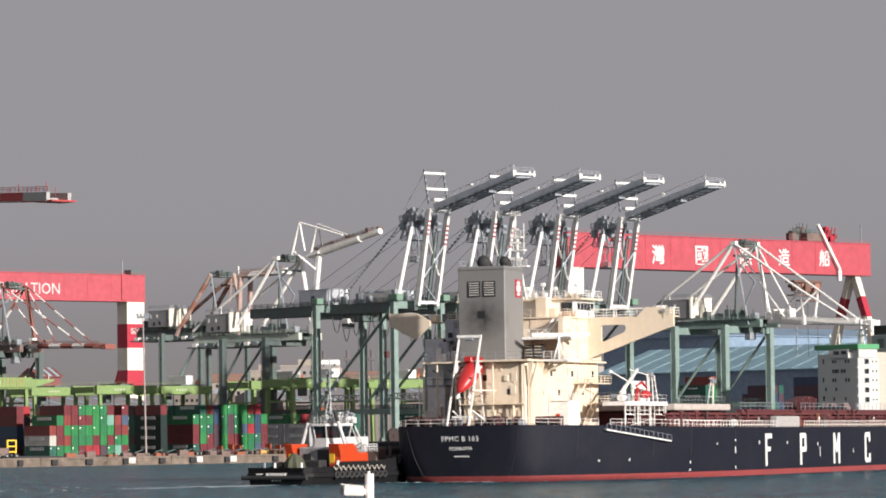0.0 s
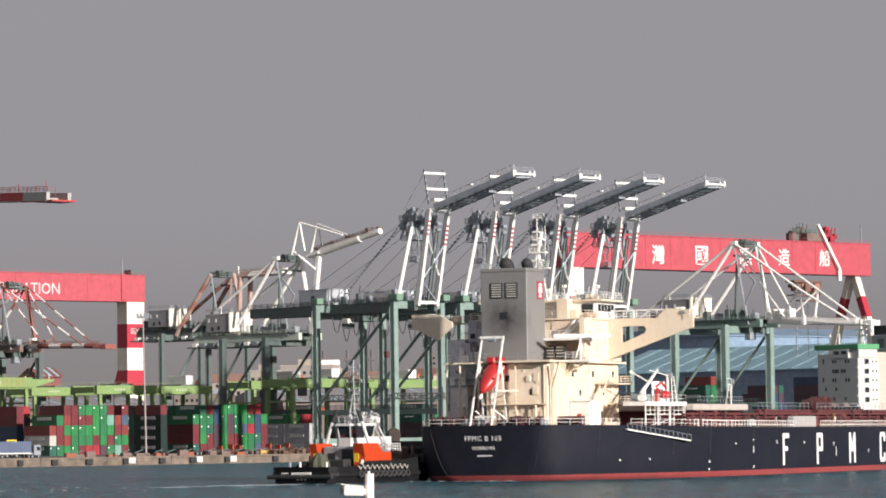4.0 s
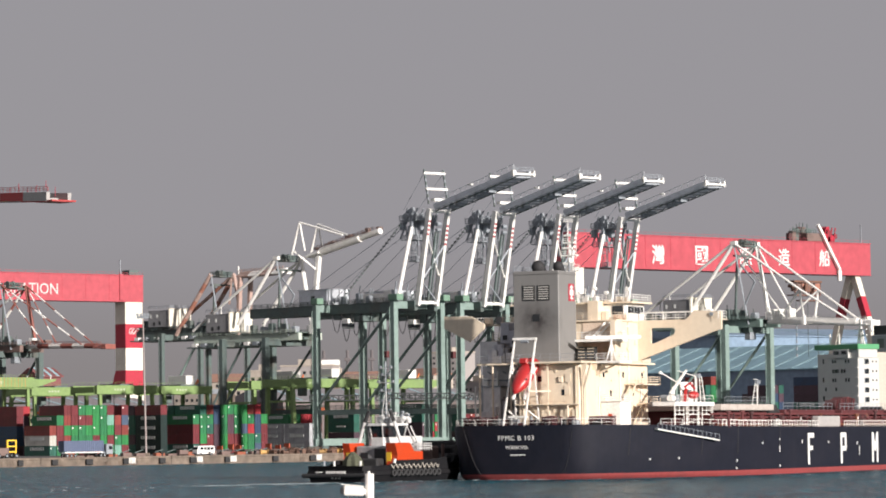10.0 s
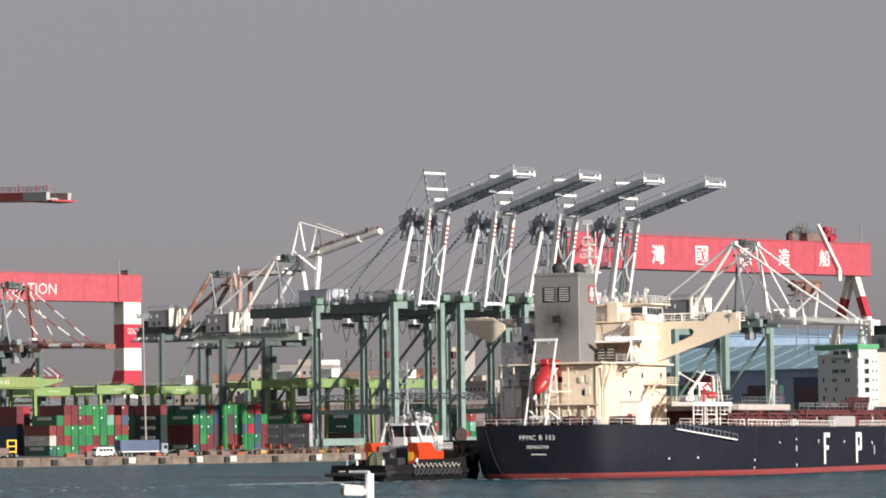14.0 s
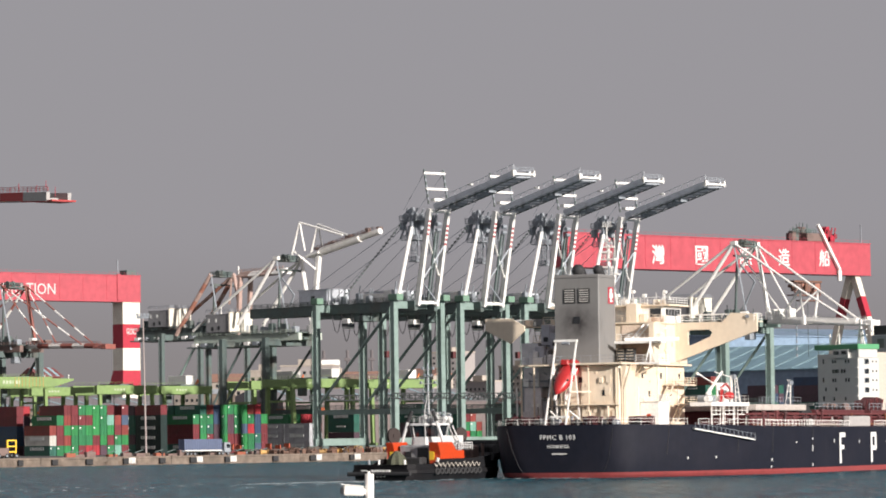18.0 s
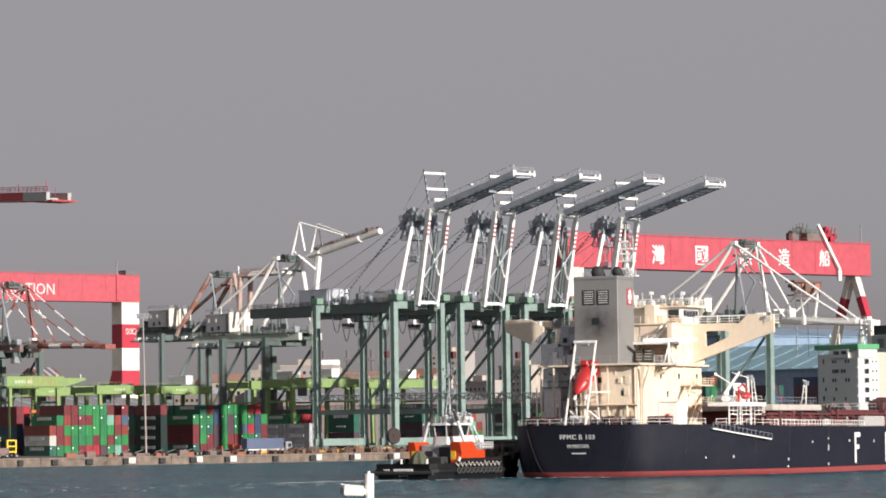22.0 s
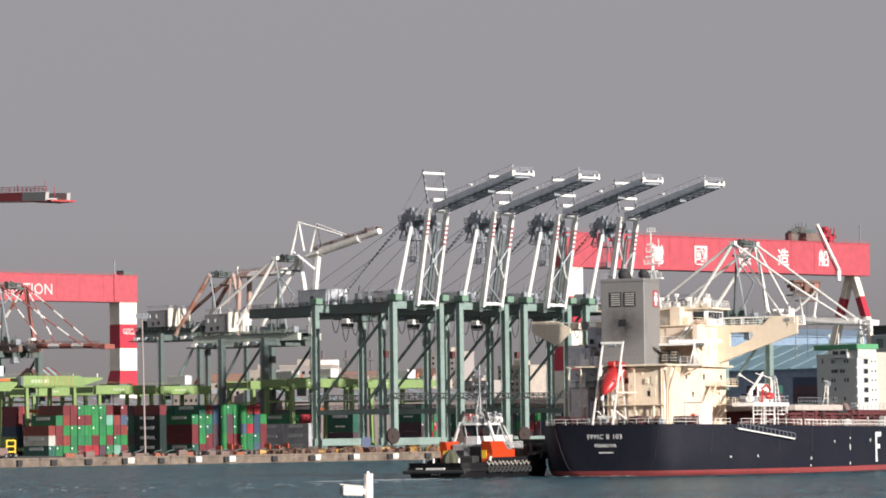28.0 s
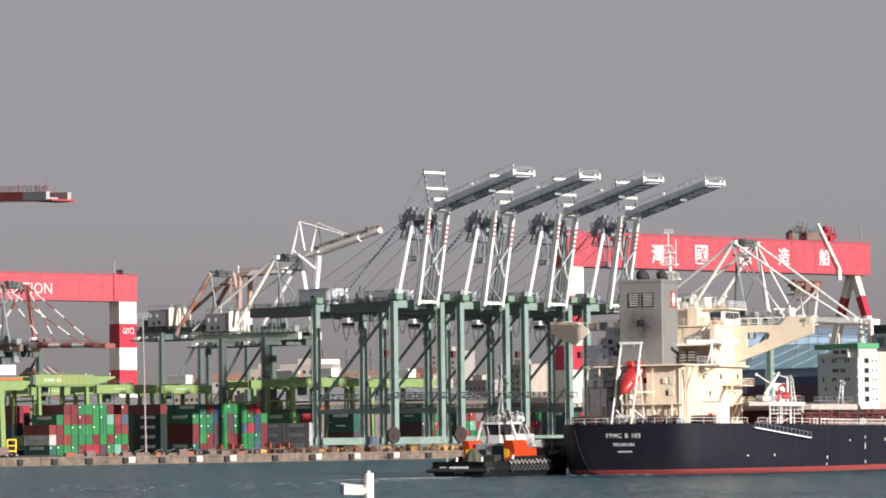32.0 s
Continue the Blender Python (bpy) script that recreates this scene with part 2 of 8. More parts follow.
def lettering(name, text, size, parent, m, material, depth=0.01, spacing=1.0, width=None, height=None, bold=0.0):
    """Raised letters in the built-in font, turned into a mesh; width and height fit it to its field."""
    cu = bpy.data.curves.new(name, "FONT")
    cu.body, cu.size, cu.extrude, cu.align_x, cu.align_y = text, size, depth, "CENTER", "CENTER"
    cu.space_character, cu.resolution_u, cu.offset = spacing, 2, bold * size
    tmp = bpy.data.objects.new(name, cu)
    me = bpy.data.meshes.new_from_object(tmp)
    bpy.data.objects.remove(tmp)
    xs, ys = [v.co.x for v in me.vertices], [v.co.y for v in me.vertices]
    cx, cy = (max(xs) + min(xs)) / 2, (max(ys) + min(ys)) / 2
    sx = width / (max(xs) - min(xs)) if width else 1.0
    sy = height / (max(ys) - min(ys)) if height else sx
    sx = sx if width else sy
    for v in me.vertices:
        v.co.x, v.co.y = (v.co.x - cx) * sx, (v.co.y - cy) * sy
    me.materials.clear()
    me.materials.append(material)
    ob = new(name, me)
    ob.parent = parent
    ob.matrix_basis = m
    return ob


def facing(x, y, z, nx, ny):
    """A pose whose local z looks along the level direction (nx, ny), local y up: for writing on a wall."""
    n2 = Vector((nx, ny, 0)).normalized()
    up = Vector((0, 0, 1))
    right = up.cross(n2)
    return Matrix(((right.x, up.x, n2.x, x), (right.y, up.y, n2.y, y), (right.z, up.z, n2.z, z), (0, 0, 0, 1)))

# ---- the setting: water, near shore, far quay ----
U = Vector((math.sin(radians(48)), math.cos(radians(48)), 0))      # along the crane quay
V = Vector((math.cos(radians(48)), -math.sin(radians(48)), 0))     # from the land out over the water
QUAY_Z = 2.0
EDGE = Vector((-69.0, 905.0, 0))                                  # a point on the quay's edge


def quay_pt(along, inland, z=QUAY_Z):
    p = EDGE + U * along - V * inland
    return Vector((p.x, p.y, z))


def build_setting():
    bm = bmesh.new()
    s = 4800
    bm.faces.new([bm.verts.new(p) for p in ((-s, -300, 0), (s, -300, 0), (s, s, 0), (-s, s, 0))])
    tagged(new("water", finish(bm, "water", WATER)), "rippled grey-green harbour water", "water", kind="structure")
    # the far land: one sheet of tarmac behind the quay's edge
    a, b = quay_pt(-700, 0), quay_pt(1500, 0)
    c, d = quay_pt(4000, 3200), quay_pt(-1500, 3200)
    bm = bmesh.new()
    add_prism(bm, [(b.x, b.y), (c.x, c.y), (d.x, d.y), (a.x, a.y)], "z", -3.0, QUAY_Z)
    tagged(new("ground", finish(bm, "ground", ASPHALT)), "worn grey tarmac of the container terminal", "ground", kind="structure")
    # the near shore under the camera and the pole
    bm = bmesh.new()
    add_box(bm, -60, 60, -60, 60, -3, 1.6, 0.2)
    tagged(new("pavement", finish(bm, "pavement", CONCRETE)), "plain concrete shore platform", "pavement", kind="structure")


def build_quay():
    rz = 90 - 48
    o = quay_pt(0, 0, 0)
    q = thing("quay_wall", pose(o.x, o.y, 0, 0, 0, rz), "stained brown concrete quay wall with rubber fenders", "quay", kind="structure")
    # local x runs along the quay, local y inland
    for i in range(26):
        x0 = -140 + i * 20
        boxp("wall_block", CONCRETE, q, x0 + 0.03, x0 + 19.97, -0.5, -0.02, -1.5, 1.55)
        boxp("coping", CONCRETE, q, x0 + 0.05, x0 + 19.95, -0.62, 1.2, 1.56, 2.16, bevel=0.08)
    spots = [-46.3 - 10.6 * i for i in range(9, 0, -1)] + [-46.3, -36.1, -25.7, -14.6, -3.2, 6.6, 17.5, 33.3, 45.8, 59.0, 72.6] + [86.0 + 13.2 * i for i in range(22)]
    for i, x in enumerate(spots):
        wide = 1.5 + 0.3 * (i * 7 % 3)
        boxp("fender", BLACK, q, x - wide / 2, x + wide / 2, -1.25, -0.65, 0.3, 1.7, bevel=0.1)
        if x in (-14.6, 6.6, 17.5, 45.8, 59.0, 72.6):
            boxp("fender_panel", mat("dirty_white_panel", (0.62, 0.6, 0.57), 0.7, grain=0.2, stain=(0.3, 0.24, 0.19), stain_amt=0.6, scale=0.8), q, x + 1.0, x + 3.0, -1.0, -0.65, 0.4, 1.85, "white painted fender panel")
        elif i % 3:
            boxp("faded_panel", CONCRETE, q, x + 1.0, x + 2.6, -0.9, -0.65, 0.4, 1.7)
    r9 = random.Random(4)
    for i in range(60):
        x = r9.uniform(-140, 370)
        bm = bmesh.new()
        add_box(bm, x, x + r9.uniform(0.5, 2.5), -0.53, -0.5, r9.uniform(-0.2, 0.5), r9.uniform(0.8, 1.5))
        part("stain_patch", bm, mat("damp_concrete", (0.13, 0.10, 0.08), 0.9, grain=0.4, stain=(0.2, 0.15, 0.11), stain_amt=0.6, scale=0.6), q)
    for i in range(26):
        x = -136 + i * 15
        b = thing("bollard", q.matrix_basis @ pose(x, 1.9, QUAY_Z), "black cast iron mooring bollard on the quay", "bollard", "bollards on the quay")
        bm = bmesh.new()
        add_beam(bm, (0, 0, 0.1), (0, 0, 0.7), 0.5, sides=10, w2=0.4)
        part("post", bm, BLACK, b)
        bm = bmesh.new()
        add_beam(bm, (0, 0, 0.7), (0, 0, 0.95), 0.85, 0.6, sides=10)
        part("head", bm, BLACK, b)
        boxp("base_plate", BROWN, b, -0.45, 0.45, -0.45, 0.45, 0.0, 0.1)


build_setting()
build_quay()

# ---- the bulk carrier: local x to the bow, y to port, z up from the waterline ----
SHIP0 = Vector((2.0, 478.5, 0))
HEAD = 25.69
SHIP_RZ = 90 - HEAD


def lerp_table(tab, x):
    for (x0, y0), (x1, y1) in zip(tab, tab[1:]):
        if x <= x1:
            return y0 + (y1 - y0) * max(0.0, (x - x0) / (x1 - x0))
    return tab[-1][1]


DECK_HALF = [(0, 7.2), (0.3, 8.2), (1.0, 9.2), (2.2, 10.1), (4, 11.2), (10, 14.2), (20, 18.2), (30, 20.6), (40, 21.5), (210, 21.5), (228, 19), (243, 12), (252, 4), (255, 0.4)]
WATER_HALF = [(0, 3.2), (0.3, 4.2), (1.0, 6.0), (2.2, 7.6), (4, 9.2), (10, 12.5), (20, 17.0), (32, 20.4), (46, 21.5), (205, 21.5), (226, 17), (240, 9), (249, 2), (252, 0.3)]
DECK_TOP = [(0, 7.45), (20, 7.2), (32, 6.95), (60, 6.8), (220, 6.6), (240, 8.2), (255, 9.0)]


def hull_half(x, z):
    top = lerp_table(DECK_TOP, x)
    k2 = max(0.0, min(1.0, z / top))
    a, b = lerp_table(WATER_HALF, x), lerp_table(DECK_HALF, x)
    return a + (b - a) * (k2 ** 0.32)


def hull_band(z_of, material, name, parent):
    """A strip of the hull between two heights given as functions of the station, all round the stern and both sides."""
    xs = [0, 0.15, 0.3, 0.6, 1.0, 1.5, 2.2, 3, 4, 7, 10, 14, 18, 22, 26, 30, 35, 40, 46, 60, 80, 110, 140, 170, 205, 215, 226, 233, 240, 246, 250, 255]
    rows = 9
    bm = bmesh.new()
    ring = []
    for x in xs:
        lo, hi = z_of(x)
        for side in (1, -1):
            col = []
            for j in range(rows):
                z = lo + (hi - lo) * j / (rows - 1)
                rake = 1.5 * (1 - max(0, z) / 7.4) if x < 3 else 0.0
                fore = -0.5 * (9 - z) if x > 251 else 0.0
                col.append(bm.verts.new((x + rake * (1 - x / 3.0 if x < 3 else 0) + fore, side * hull_half(x, z), z)))
            ring.append(col)
    for i in range(len(xs) - 1):
        for s2 in (0, 1):
            p, q = ring[2 * i + s2], ring[2 * i + 2 + s2]
            for j in range(rows - 1):
                bm.faces.new((p[j], q[j], q[j + 1], p[j + 1]))
    for i in (0, len(xs) - 1):
        p, q = ring[2 * i], ring[2 * i + 1]
        for j in range(rows - 1):
            bm.faces.new((p[j], q[j], q[j + 1], p[j + 1]))
    ob = part(name, bm, material, parent, smooth=True)
    return ob


def build_ship():
    s = thing("bulk_carrier", pose(SHIP0.x, SHIP0.y, 0, 0, 0, SHIP_RZ), "laden bulk carrier with navy hull, red boot topping and cream superstructure", "ship")
    hull_band(lambda x: (0.75, lerp_table(DECK_TOP, x)), NAVY, "hull", s)
    hull_band(lambda x: (-1.2, 0.75), BOOT, "boot_topping", s)
    bm = bmesh.new()
    xs = [0.05, 0.3, 1.0, 2.2, 4, 10, 20, 30, 40, 60, 120, 210, 228, 243, 252]
    pr = [bm.verts.new((x, lerp_table(DECK_HALF, x) - 0.06, lerp_table(DECK_TOP, x) - 0.12)) for x in xs]
    sr = [bm.verts.new((x, -lerp_table(DECK_HALF, x) + 0.06, lerp_table(DECK_TOP, x) - 0.12)) for x in xs]
    for i in range(len(xs) - 1):
        bm.faces.new((pr[i], sr[i], sr[i + 1], pr[i + 1]))
    part("deck", bm, OXIDE, s)
    return s


SHIP = build_ship()


def sbox(name, material, x0, x1, y0, y1, z0, z1, label="", bevel=0.0, parent=None):
    return boxp(name, material, parent or SHIP, x0, x1, y0, y1, z0, z1, label, bevel)


def ship_house():
    """Superstructure: lower block, deck slabs, upper block, wheelhouse, bridge wings."""
    lower = sbox("lower_deckhouse", CREAM, 4.2, 28.5, -7.8, 1.6, 7.0, 15.9, bevel=0.25)
    # pale grey instead of cream: bluish shade and haze are in the colour
    port_side = sbox("port_deckhouse", mat("pale_grey_haze_paint", (0.70, 0.68, 0.68), 0.6, stain=(0.45, 0.42, 0.41), stain_amt=0.4, scale=0.2), 13.6, 28.4, 1.7, 11.4, 7.0, 15.88, bevel=0.1)
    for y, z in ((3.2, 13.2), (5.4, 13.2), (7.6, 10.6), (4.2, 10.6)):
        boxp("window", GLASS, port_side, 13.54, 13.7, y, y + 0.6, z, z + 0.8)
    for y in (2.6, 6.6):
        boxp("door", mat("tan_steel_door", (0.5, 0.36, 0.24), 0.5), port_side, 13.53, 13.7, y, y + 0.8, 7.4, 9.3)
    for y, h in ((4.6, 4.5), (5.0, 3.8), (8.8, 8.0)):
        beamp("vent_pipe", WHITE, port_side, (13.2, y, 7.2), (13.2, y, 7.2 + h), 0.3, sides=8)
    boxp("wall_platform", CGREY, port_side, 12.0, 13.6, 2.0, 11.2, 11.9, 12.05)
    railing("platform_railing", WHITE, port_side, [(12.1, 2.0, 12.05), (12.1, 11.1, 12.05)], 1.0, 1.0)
    for y in (4.4, 7.2, 9.2):
        beamp("deck_pillar", CREAM, port_side, (8.0, y, 7.0), (8.0, y, 15.9), 0.3, sides=8)
    for x, y, z in ((9, -7.84, 11.4), (14.5, -7.84, 11.4), (19, -7.84, 14.0), (22.5, -7.84, 11.5), (26, -7.84, 14.0), (12, -7.84, 14.0)):
        boxp("window", GLASS, lower, x, x + 0.55, y - 0.02, y + 0.1, z, z + 0.8)
    for y, z in ((-5.6, 11.5), (-2.0, 13.4)):
        boxp("window", GLASS, lower, 4.15, 4.3, y, y + 0.6, z, z + 0.8)
    for y in (-6.6, -1.0):
        boxp("door", mat("tan_steel_door", (0.5, 0.36, 0.24), 0.5), lower, 4.12, 4.3, y, y + 0.8, 7.4, 9.3)
    for x in (7.0, 16.0):
        boxp("door", mat("tan_steel_door", (0.5, 0.36, 0.24), 0.5), lower, x, x + 0.8, -7.88, -7.7, 7.4, 9.3)
    boxp("eyebrow_roof", CREAM, lower, 3.2, 4.2, -7.8, 1.6, 10.2, 10.35)
    # balconies with stairs along the starboard side
    for x0, x1, z in ((19.5, 28.8, 13.0), (24.0, 28.8, 10.2)):
        boxp("balcony", CREAM, lower, x0, x1, -9.6, -7.8, z, z + 0.18)
        railing("balcony_railing", CREAM, lower, [(x0, -9.55, z + 0.15), (x1, -9.55, z + 0.15), (x1, -7.9, z + 0.15)], 1.0, 1.2)
    for z0, z1, x0 in ((7.2, 10.2, 23.5), (10.2, 13.0, 19.5)):
        bm = bmesh.new()
        for dy in (-9.4, -8.6):
            add_beam(bm, (x0 - 2.5, dy, z0), (x0 + 0.6, dy, z1), 0.12, 0.3)
        for i in range(9):
            add_box(bm, x0 - 2.4 + i * 0.33, x0 - 2.1 + i * 0.33, -9.4, -8.6, z0 + 0.3 + i * 0.3, z0 + 0.36 + i * 0.3)
        part("stairs", bm, CREAM, lower)
    slab = sbox("boat_deck", CREAM, 2.8, 29.4, -8.6, 2.4, 15.9, 16.15)
    boxp("port_boat_deck", CREAM, slab, 7.6, 29.3, 2.4, 9.5, 15.9, 16.14)
    railing("railing", CGREY, slab, [(12.6, -8.5, 16.15), (3.0, -8.5, 16.15), (3.0, 2.3, 16.15), (7.7, 2.3, 16.15), (7.7, 9.4, 16.15), (16, 9.4, 16.15)], 1.05, 1.6, (1.0, 0.5), t=0.03)
    boxp("side_platform", WHITE, slab, 8.0, 12.0, -12.2, -8.6, 15.9, 16.2)
    railing("railing", WHITE, slab, [(8.1, -8.6, 16.2), (8.1, -12.0, 16.2), (11.9, -12.0, 16.2)], 1.05, 1.1)
    for y in (-11.2, -9.0):
        beamp("bracket", CREAM, slab, (9.5, y, 15.9), (9.5, -7.8, 14.2), 0.18, 0.25)
    upper = sbox("upper_deckhouse", CREAM, 15.0, 27.5, -8.7, 8.7, 16.15, 21.9, bevel=0.12)
    boxp("alcove_wall", CREAM, upper, 12.6, 15.05, -9.6, -8.75, 16.15, 21.85, bevel=0.05)
    boxp("alcove_wall", CREAM, upper, 13.4, 15.05, -3.6, -3.3, 16.15, 19.0)
    # tan instead of cream: the recess shade is painted on these two panels
    boxp("alcove_back", mat("tan_shade_locker_paint", (0.55, 0.38, 0.29), 0.6, stain=(0.42, 0.28, 0.2), stain_amt=0.4), upper, 14.9, 15.02, -8.74, -3.6, 16.2, 19.0)
    boxp("stair_recess", mat("pale_recess_shade_tan", (0.74, 0.60, 0.48), 0.6, stain=(0.55, 0.4, 0.3), stain_amt=0.4), upper, 14.9, 15.02, -8.7, -3.6, 19.4, 21.7)
    for y in (-7.6, -5.0):
        boxp("alcove_door", mat("tan_steel_door", (0.5, 0.36, 0.24), 0.5), upper, 14.88, 14.96, y, y + 0.75, 16.6, 18.4)
    boxp("alcove_roof", WHITE, upper, 12.4, 15.05, -10.4, -1.6, 19.0, 19.35)
    for y in (-5.9, -4.5):
        lv = boxp("louvre_case", mat("dark_grey_frame", (0.035, 0.035, 0.035), 0.7), upper, 12.3, 13.2, y - 0.62, y + 0.62, 16.5, 18.3)
        for k2 in range(4):
            boxp("louvre_slat", CREAM, lv, 12.22, 12.3, y - 0.5, y + 0.5, 16.75 + k2 * 0.42, 16.83 + k2 * 0.42)
    railing("railing", WHITE, upper, [(13.3, -1.8, 19.35), (13.3, -10.2, 19.35), (15.0, -10.2, 19.35)], 1.0, 1.2)
    for y in (-7.2, -5.2):
        boxp("window", GLASS, upper, 14.95, 15.1, y, y + 0.55, 20.2, 20.9)
    for y in (2.0, 4.5, 7.0):
        boxp("window", GLASS, upper, 14.95, 15.1, y, y + 0.6, 17.6, 18.3)
        boxp("window", GLASS, upper, 14.95, 15.1, y, y + 0.6, 20.2, 20.9)
    bm = bmesh.new()
    for dy in (-6.3, -5.5):
        add_beam(bm, (13.6, dy, 19.4), (15.0, dy - 1.8, 22.0), 0.1, 0.25)
    for i in range(8):
        k2 = i / 8
        add_beam(bm, (13.6 + 1.4 * k2, -6.3 - 1.8 * k2, 19.5 + 2.5 * k2), (13.6 + 1.4 * k2, -5.5 - 1.8 * k2, 19.5 + 2.5 * k2), 0.25, 0.05)
    part("stairs", bm, WHITE, upper)
    # bridge deck and wings
    bridge = sbox("bridge_deck", CREAM, 14.6, 27.6, -8.9, 8.9, 21.9, 22.12)
    railing("railing", CREAM, bridge, [(14.8, 8.7, 22.12), (14.8, -8.7, 22.12), (20.5, -8.7, 22.12)], 1.0, 1.2)
    for sgn in (-1, 1):
        bm = bmesh.new()
        outline = [(8.7, 16.4), (20.6, 20.4), (21.4, 20.6), (21.4, 23.1), (17.4, 23.35), (16.0, 22.0), (8.7, 22.05)]
        hole = [(10.7, 18.85), (10.7, 20.75), (10.95, 21.0), (14.1, 21.0), (14.5, 20.6), (14.2, 20.0), (11.1, 18.75)]
        if sgn < 0:
            # the panel is made in strips round its rounded opening
            o = [bm.verts.new((22.7, -a, b)) for a, b in outline]
            h = [bm.verts.new((22.7, -a, b)) for a, b in hole]
            for q in ((o[0], o[1], h[5], h[6]), (o[1], o[2], o[3], o[4], o[5], h[4], h[5]), (o[5], o[6], h[2], h[3], h[4]), (o[6], o[0], h[6], h[0], h[1], h[2])):
                bm.faces.new(q)
            ex = bmesh.ops.extrude_face_region(bm, geom=list(bm.faces))
            for v in ex["geom"]:
                if isinstance(v, bmesh.types.BMVert):
                    v.co.x += 0.5
        else:
            add_prism(bm, [(14.8, 21.5), (17.1, 19.65), (21.1, 21.65), (21.1, 23.4), (16.9, 23.35), (14.8, 22.2)], "x", 21.5, 21.95)
        part("wing_bracket", bm, CREAM, bridge, "cream bracket plate of the bridge wing")
        boxp("wing_deck", CREAM, bridge, 23.25, 25.4, *sorted((sgn * 8.7, sgn * 21.3)), 21.95, 22.12)
        railing("wing_railing", WHITE, bridge, [(23.35, sgn * 8.9, 22.1), (23.35, sgn * 16.6, 22.1)], 1.0, 1.9, t=0.06)
        railing("wing_railing", WHITE, bridge, [(25.3, sgn * 8.9, 22.1), (25.3, sgn * 21.2, 22.1), (22.1, sgn * 21.2, 22.1)], 1.1, 1.6)
        boxp("wing_console", WHITE, bridge, 23.4, 24.4, *sorted((sgn * 18.6, sgn * 19.6)), 22.1, 23.5)
        bm = bmesh.new()
        add_beam(bm, (22.75, sgn * 20.0, 22.75), (22.45, sgn * 20.0, 22.75), 0.55, sides=10)
        part("wing_lamp", bm, CGREY, bridge)
    wh = sbox("wheelhouse", WHITE, 19.5, 26.0, -8.4, 8.4, 22.12, 24.5, parent=SHIP, bevel=0.08)
    boxp("pane", GLASS, wh, 19.42, 19.6, -7.9, -6.2, 22.95, 24.15)
    boxp("window_frame", WHITE, wh, 19.38, 19.5, -8.1, -7.95, 22.6, 24.3)
    boxp("screen_wall", CREAM, wh, 17.6, 19.5, -4.9, -3.2, 22.12, 24.9, bevel=0.06)
    boxp("screen_wall", CREAM, wh, 18.4, 19.5, -5.8, -5.0, 22.12, 23.4, bevel=0.06)
    boxp("hose_locker", mat("tan_shade_locker_paint", (0.55, 0.38, 0.29), 0.6), wh, 19.0, 19.46, -7.6, -6.6, 22.12, 22.8, bevel=0.05)
    for i in range(5):
        boxp("pane", GLASS, wh, 20.0 + i * 1.15, 20.95 + i * 1.15, -8.45, -8.3, 23.1, 24.1)
    boxp("roof", CREAM, wh, 19.0, 26.6, -9.4, 9.4, 24.5, 24.75)
    railing("roof_railing", WHITE, wh, [(19.1, 9.2, 24.75), (19.1, -9.2, 24.75), (26.5, -9.2, 24.75)], 1.0, 1.1)
    beamp("antenna_mast", WHITE, wh, (22.5, -7.2, 24.75), (22.5, -7.2, 27.0), 0.12, sides=6)
    for y, h in ((-8.6, 1.5), (-5.4, 1.1), (-3.6, 1.7), (-1.2, 1.2)):
        beamp("roof_lamp_post", WHITE, wh, (19.4, y, 24.75), (19.4, y, 24.75 + h), 0.14, sides=6)
        boxp("roof_lamp", WHITE, wh, 19.15, 19.65, y - 0.3, y + 0.3, 24.75 + h, 25.2 + h, bevel=0.06)
    # pipes, lockers and ventilators on the port side of the casing
    r5 = random.Random(17)
    # both paints are pale and cool to carry haze over this shaded side
    PALEGREY = mat("pale_grey_haze_paint", (0.70, 0.68, 0.68), 0.6)
    LILAC = mat("lilac_grey_machinery_paint", (0.50, 0.49, 0.53), 0.55, stain=(0.3, 0.28, 0.28), stain_amt=0.4)
    boxp("port_house", PALEGREY, SHIP, 13.0, 19.0, 8.7, 11.4, 16.2, 19.4)
    # pale store and fan casings standing outside the funnel on the port side
    store = boxp("port_store", PALEGREY, port_side, 9.2, 13.5, 6.6, 9.3, 7.0, 12.9, bevel=0.08)
    for y in (6.9, 7.6):
        boxp("store_shutter", WHITE, store, 9.14, 9.24, y, y + 0.45, 8.6, 10.6)
    boxp("store_door", CGREY, store, 9.14, 9.24, 8.3, 9.0, 7.2, 9.2)
    boxp("store_roof", CGREY, store, 9.0, 13.5, 6.4, 9.5, 12.9, 13.05)
    for y0, y1, z0, z1 in ((4.6, 6.4, 18.4, 20.8), (6.4, 7.8, 19.0, 22.0), (3.4, 4.6, 19.6, 21.4), (7.9, 9.2, 17.2, 18.6)):
        fan = boxp("fan_casing", LILAC, slab, 12.0, 14.6, y0, y1, z0, z1, bevel=0.1)
        boxp("fan_grille", DARK, fan, 11.95, 12.05, y0 + 0.3, y1 - 0.4, z0 + 0.5, z0 + 1.2)
        beamp("casing_leg", LILAC, fan, (13.3, (y0 + y1) / 2, 16.1), (13.3, (y0 + y1) / 2, z0), 0.4)
    for i in range(16):
        x, y = r5.uniform(9.0, 14.0), r5.uniform(4.0, 9.0)
        h = r5.uniform(0.8, 2.8)
        boxp("locker", r5.choice((PALEGREY, PALEGREY, LILAC, PALEGREY)), slab, x - 0.45, x + 0.45, y - 0.4, y + 0.4, 16.15, 16.15 + h, bevel=0.06)
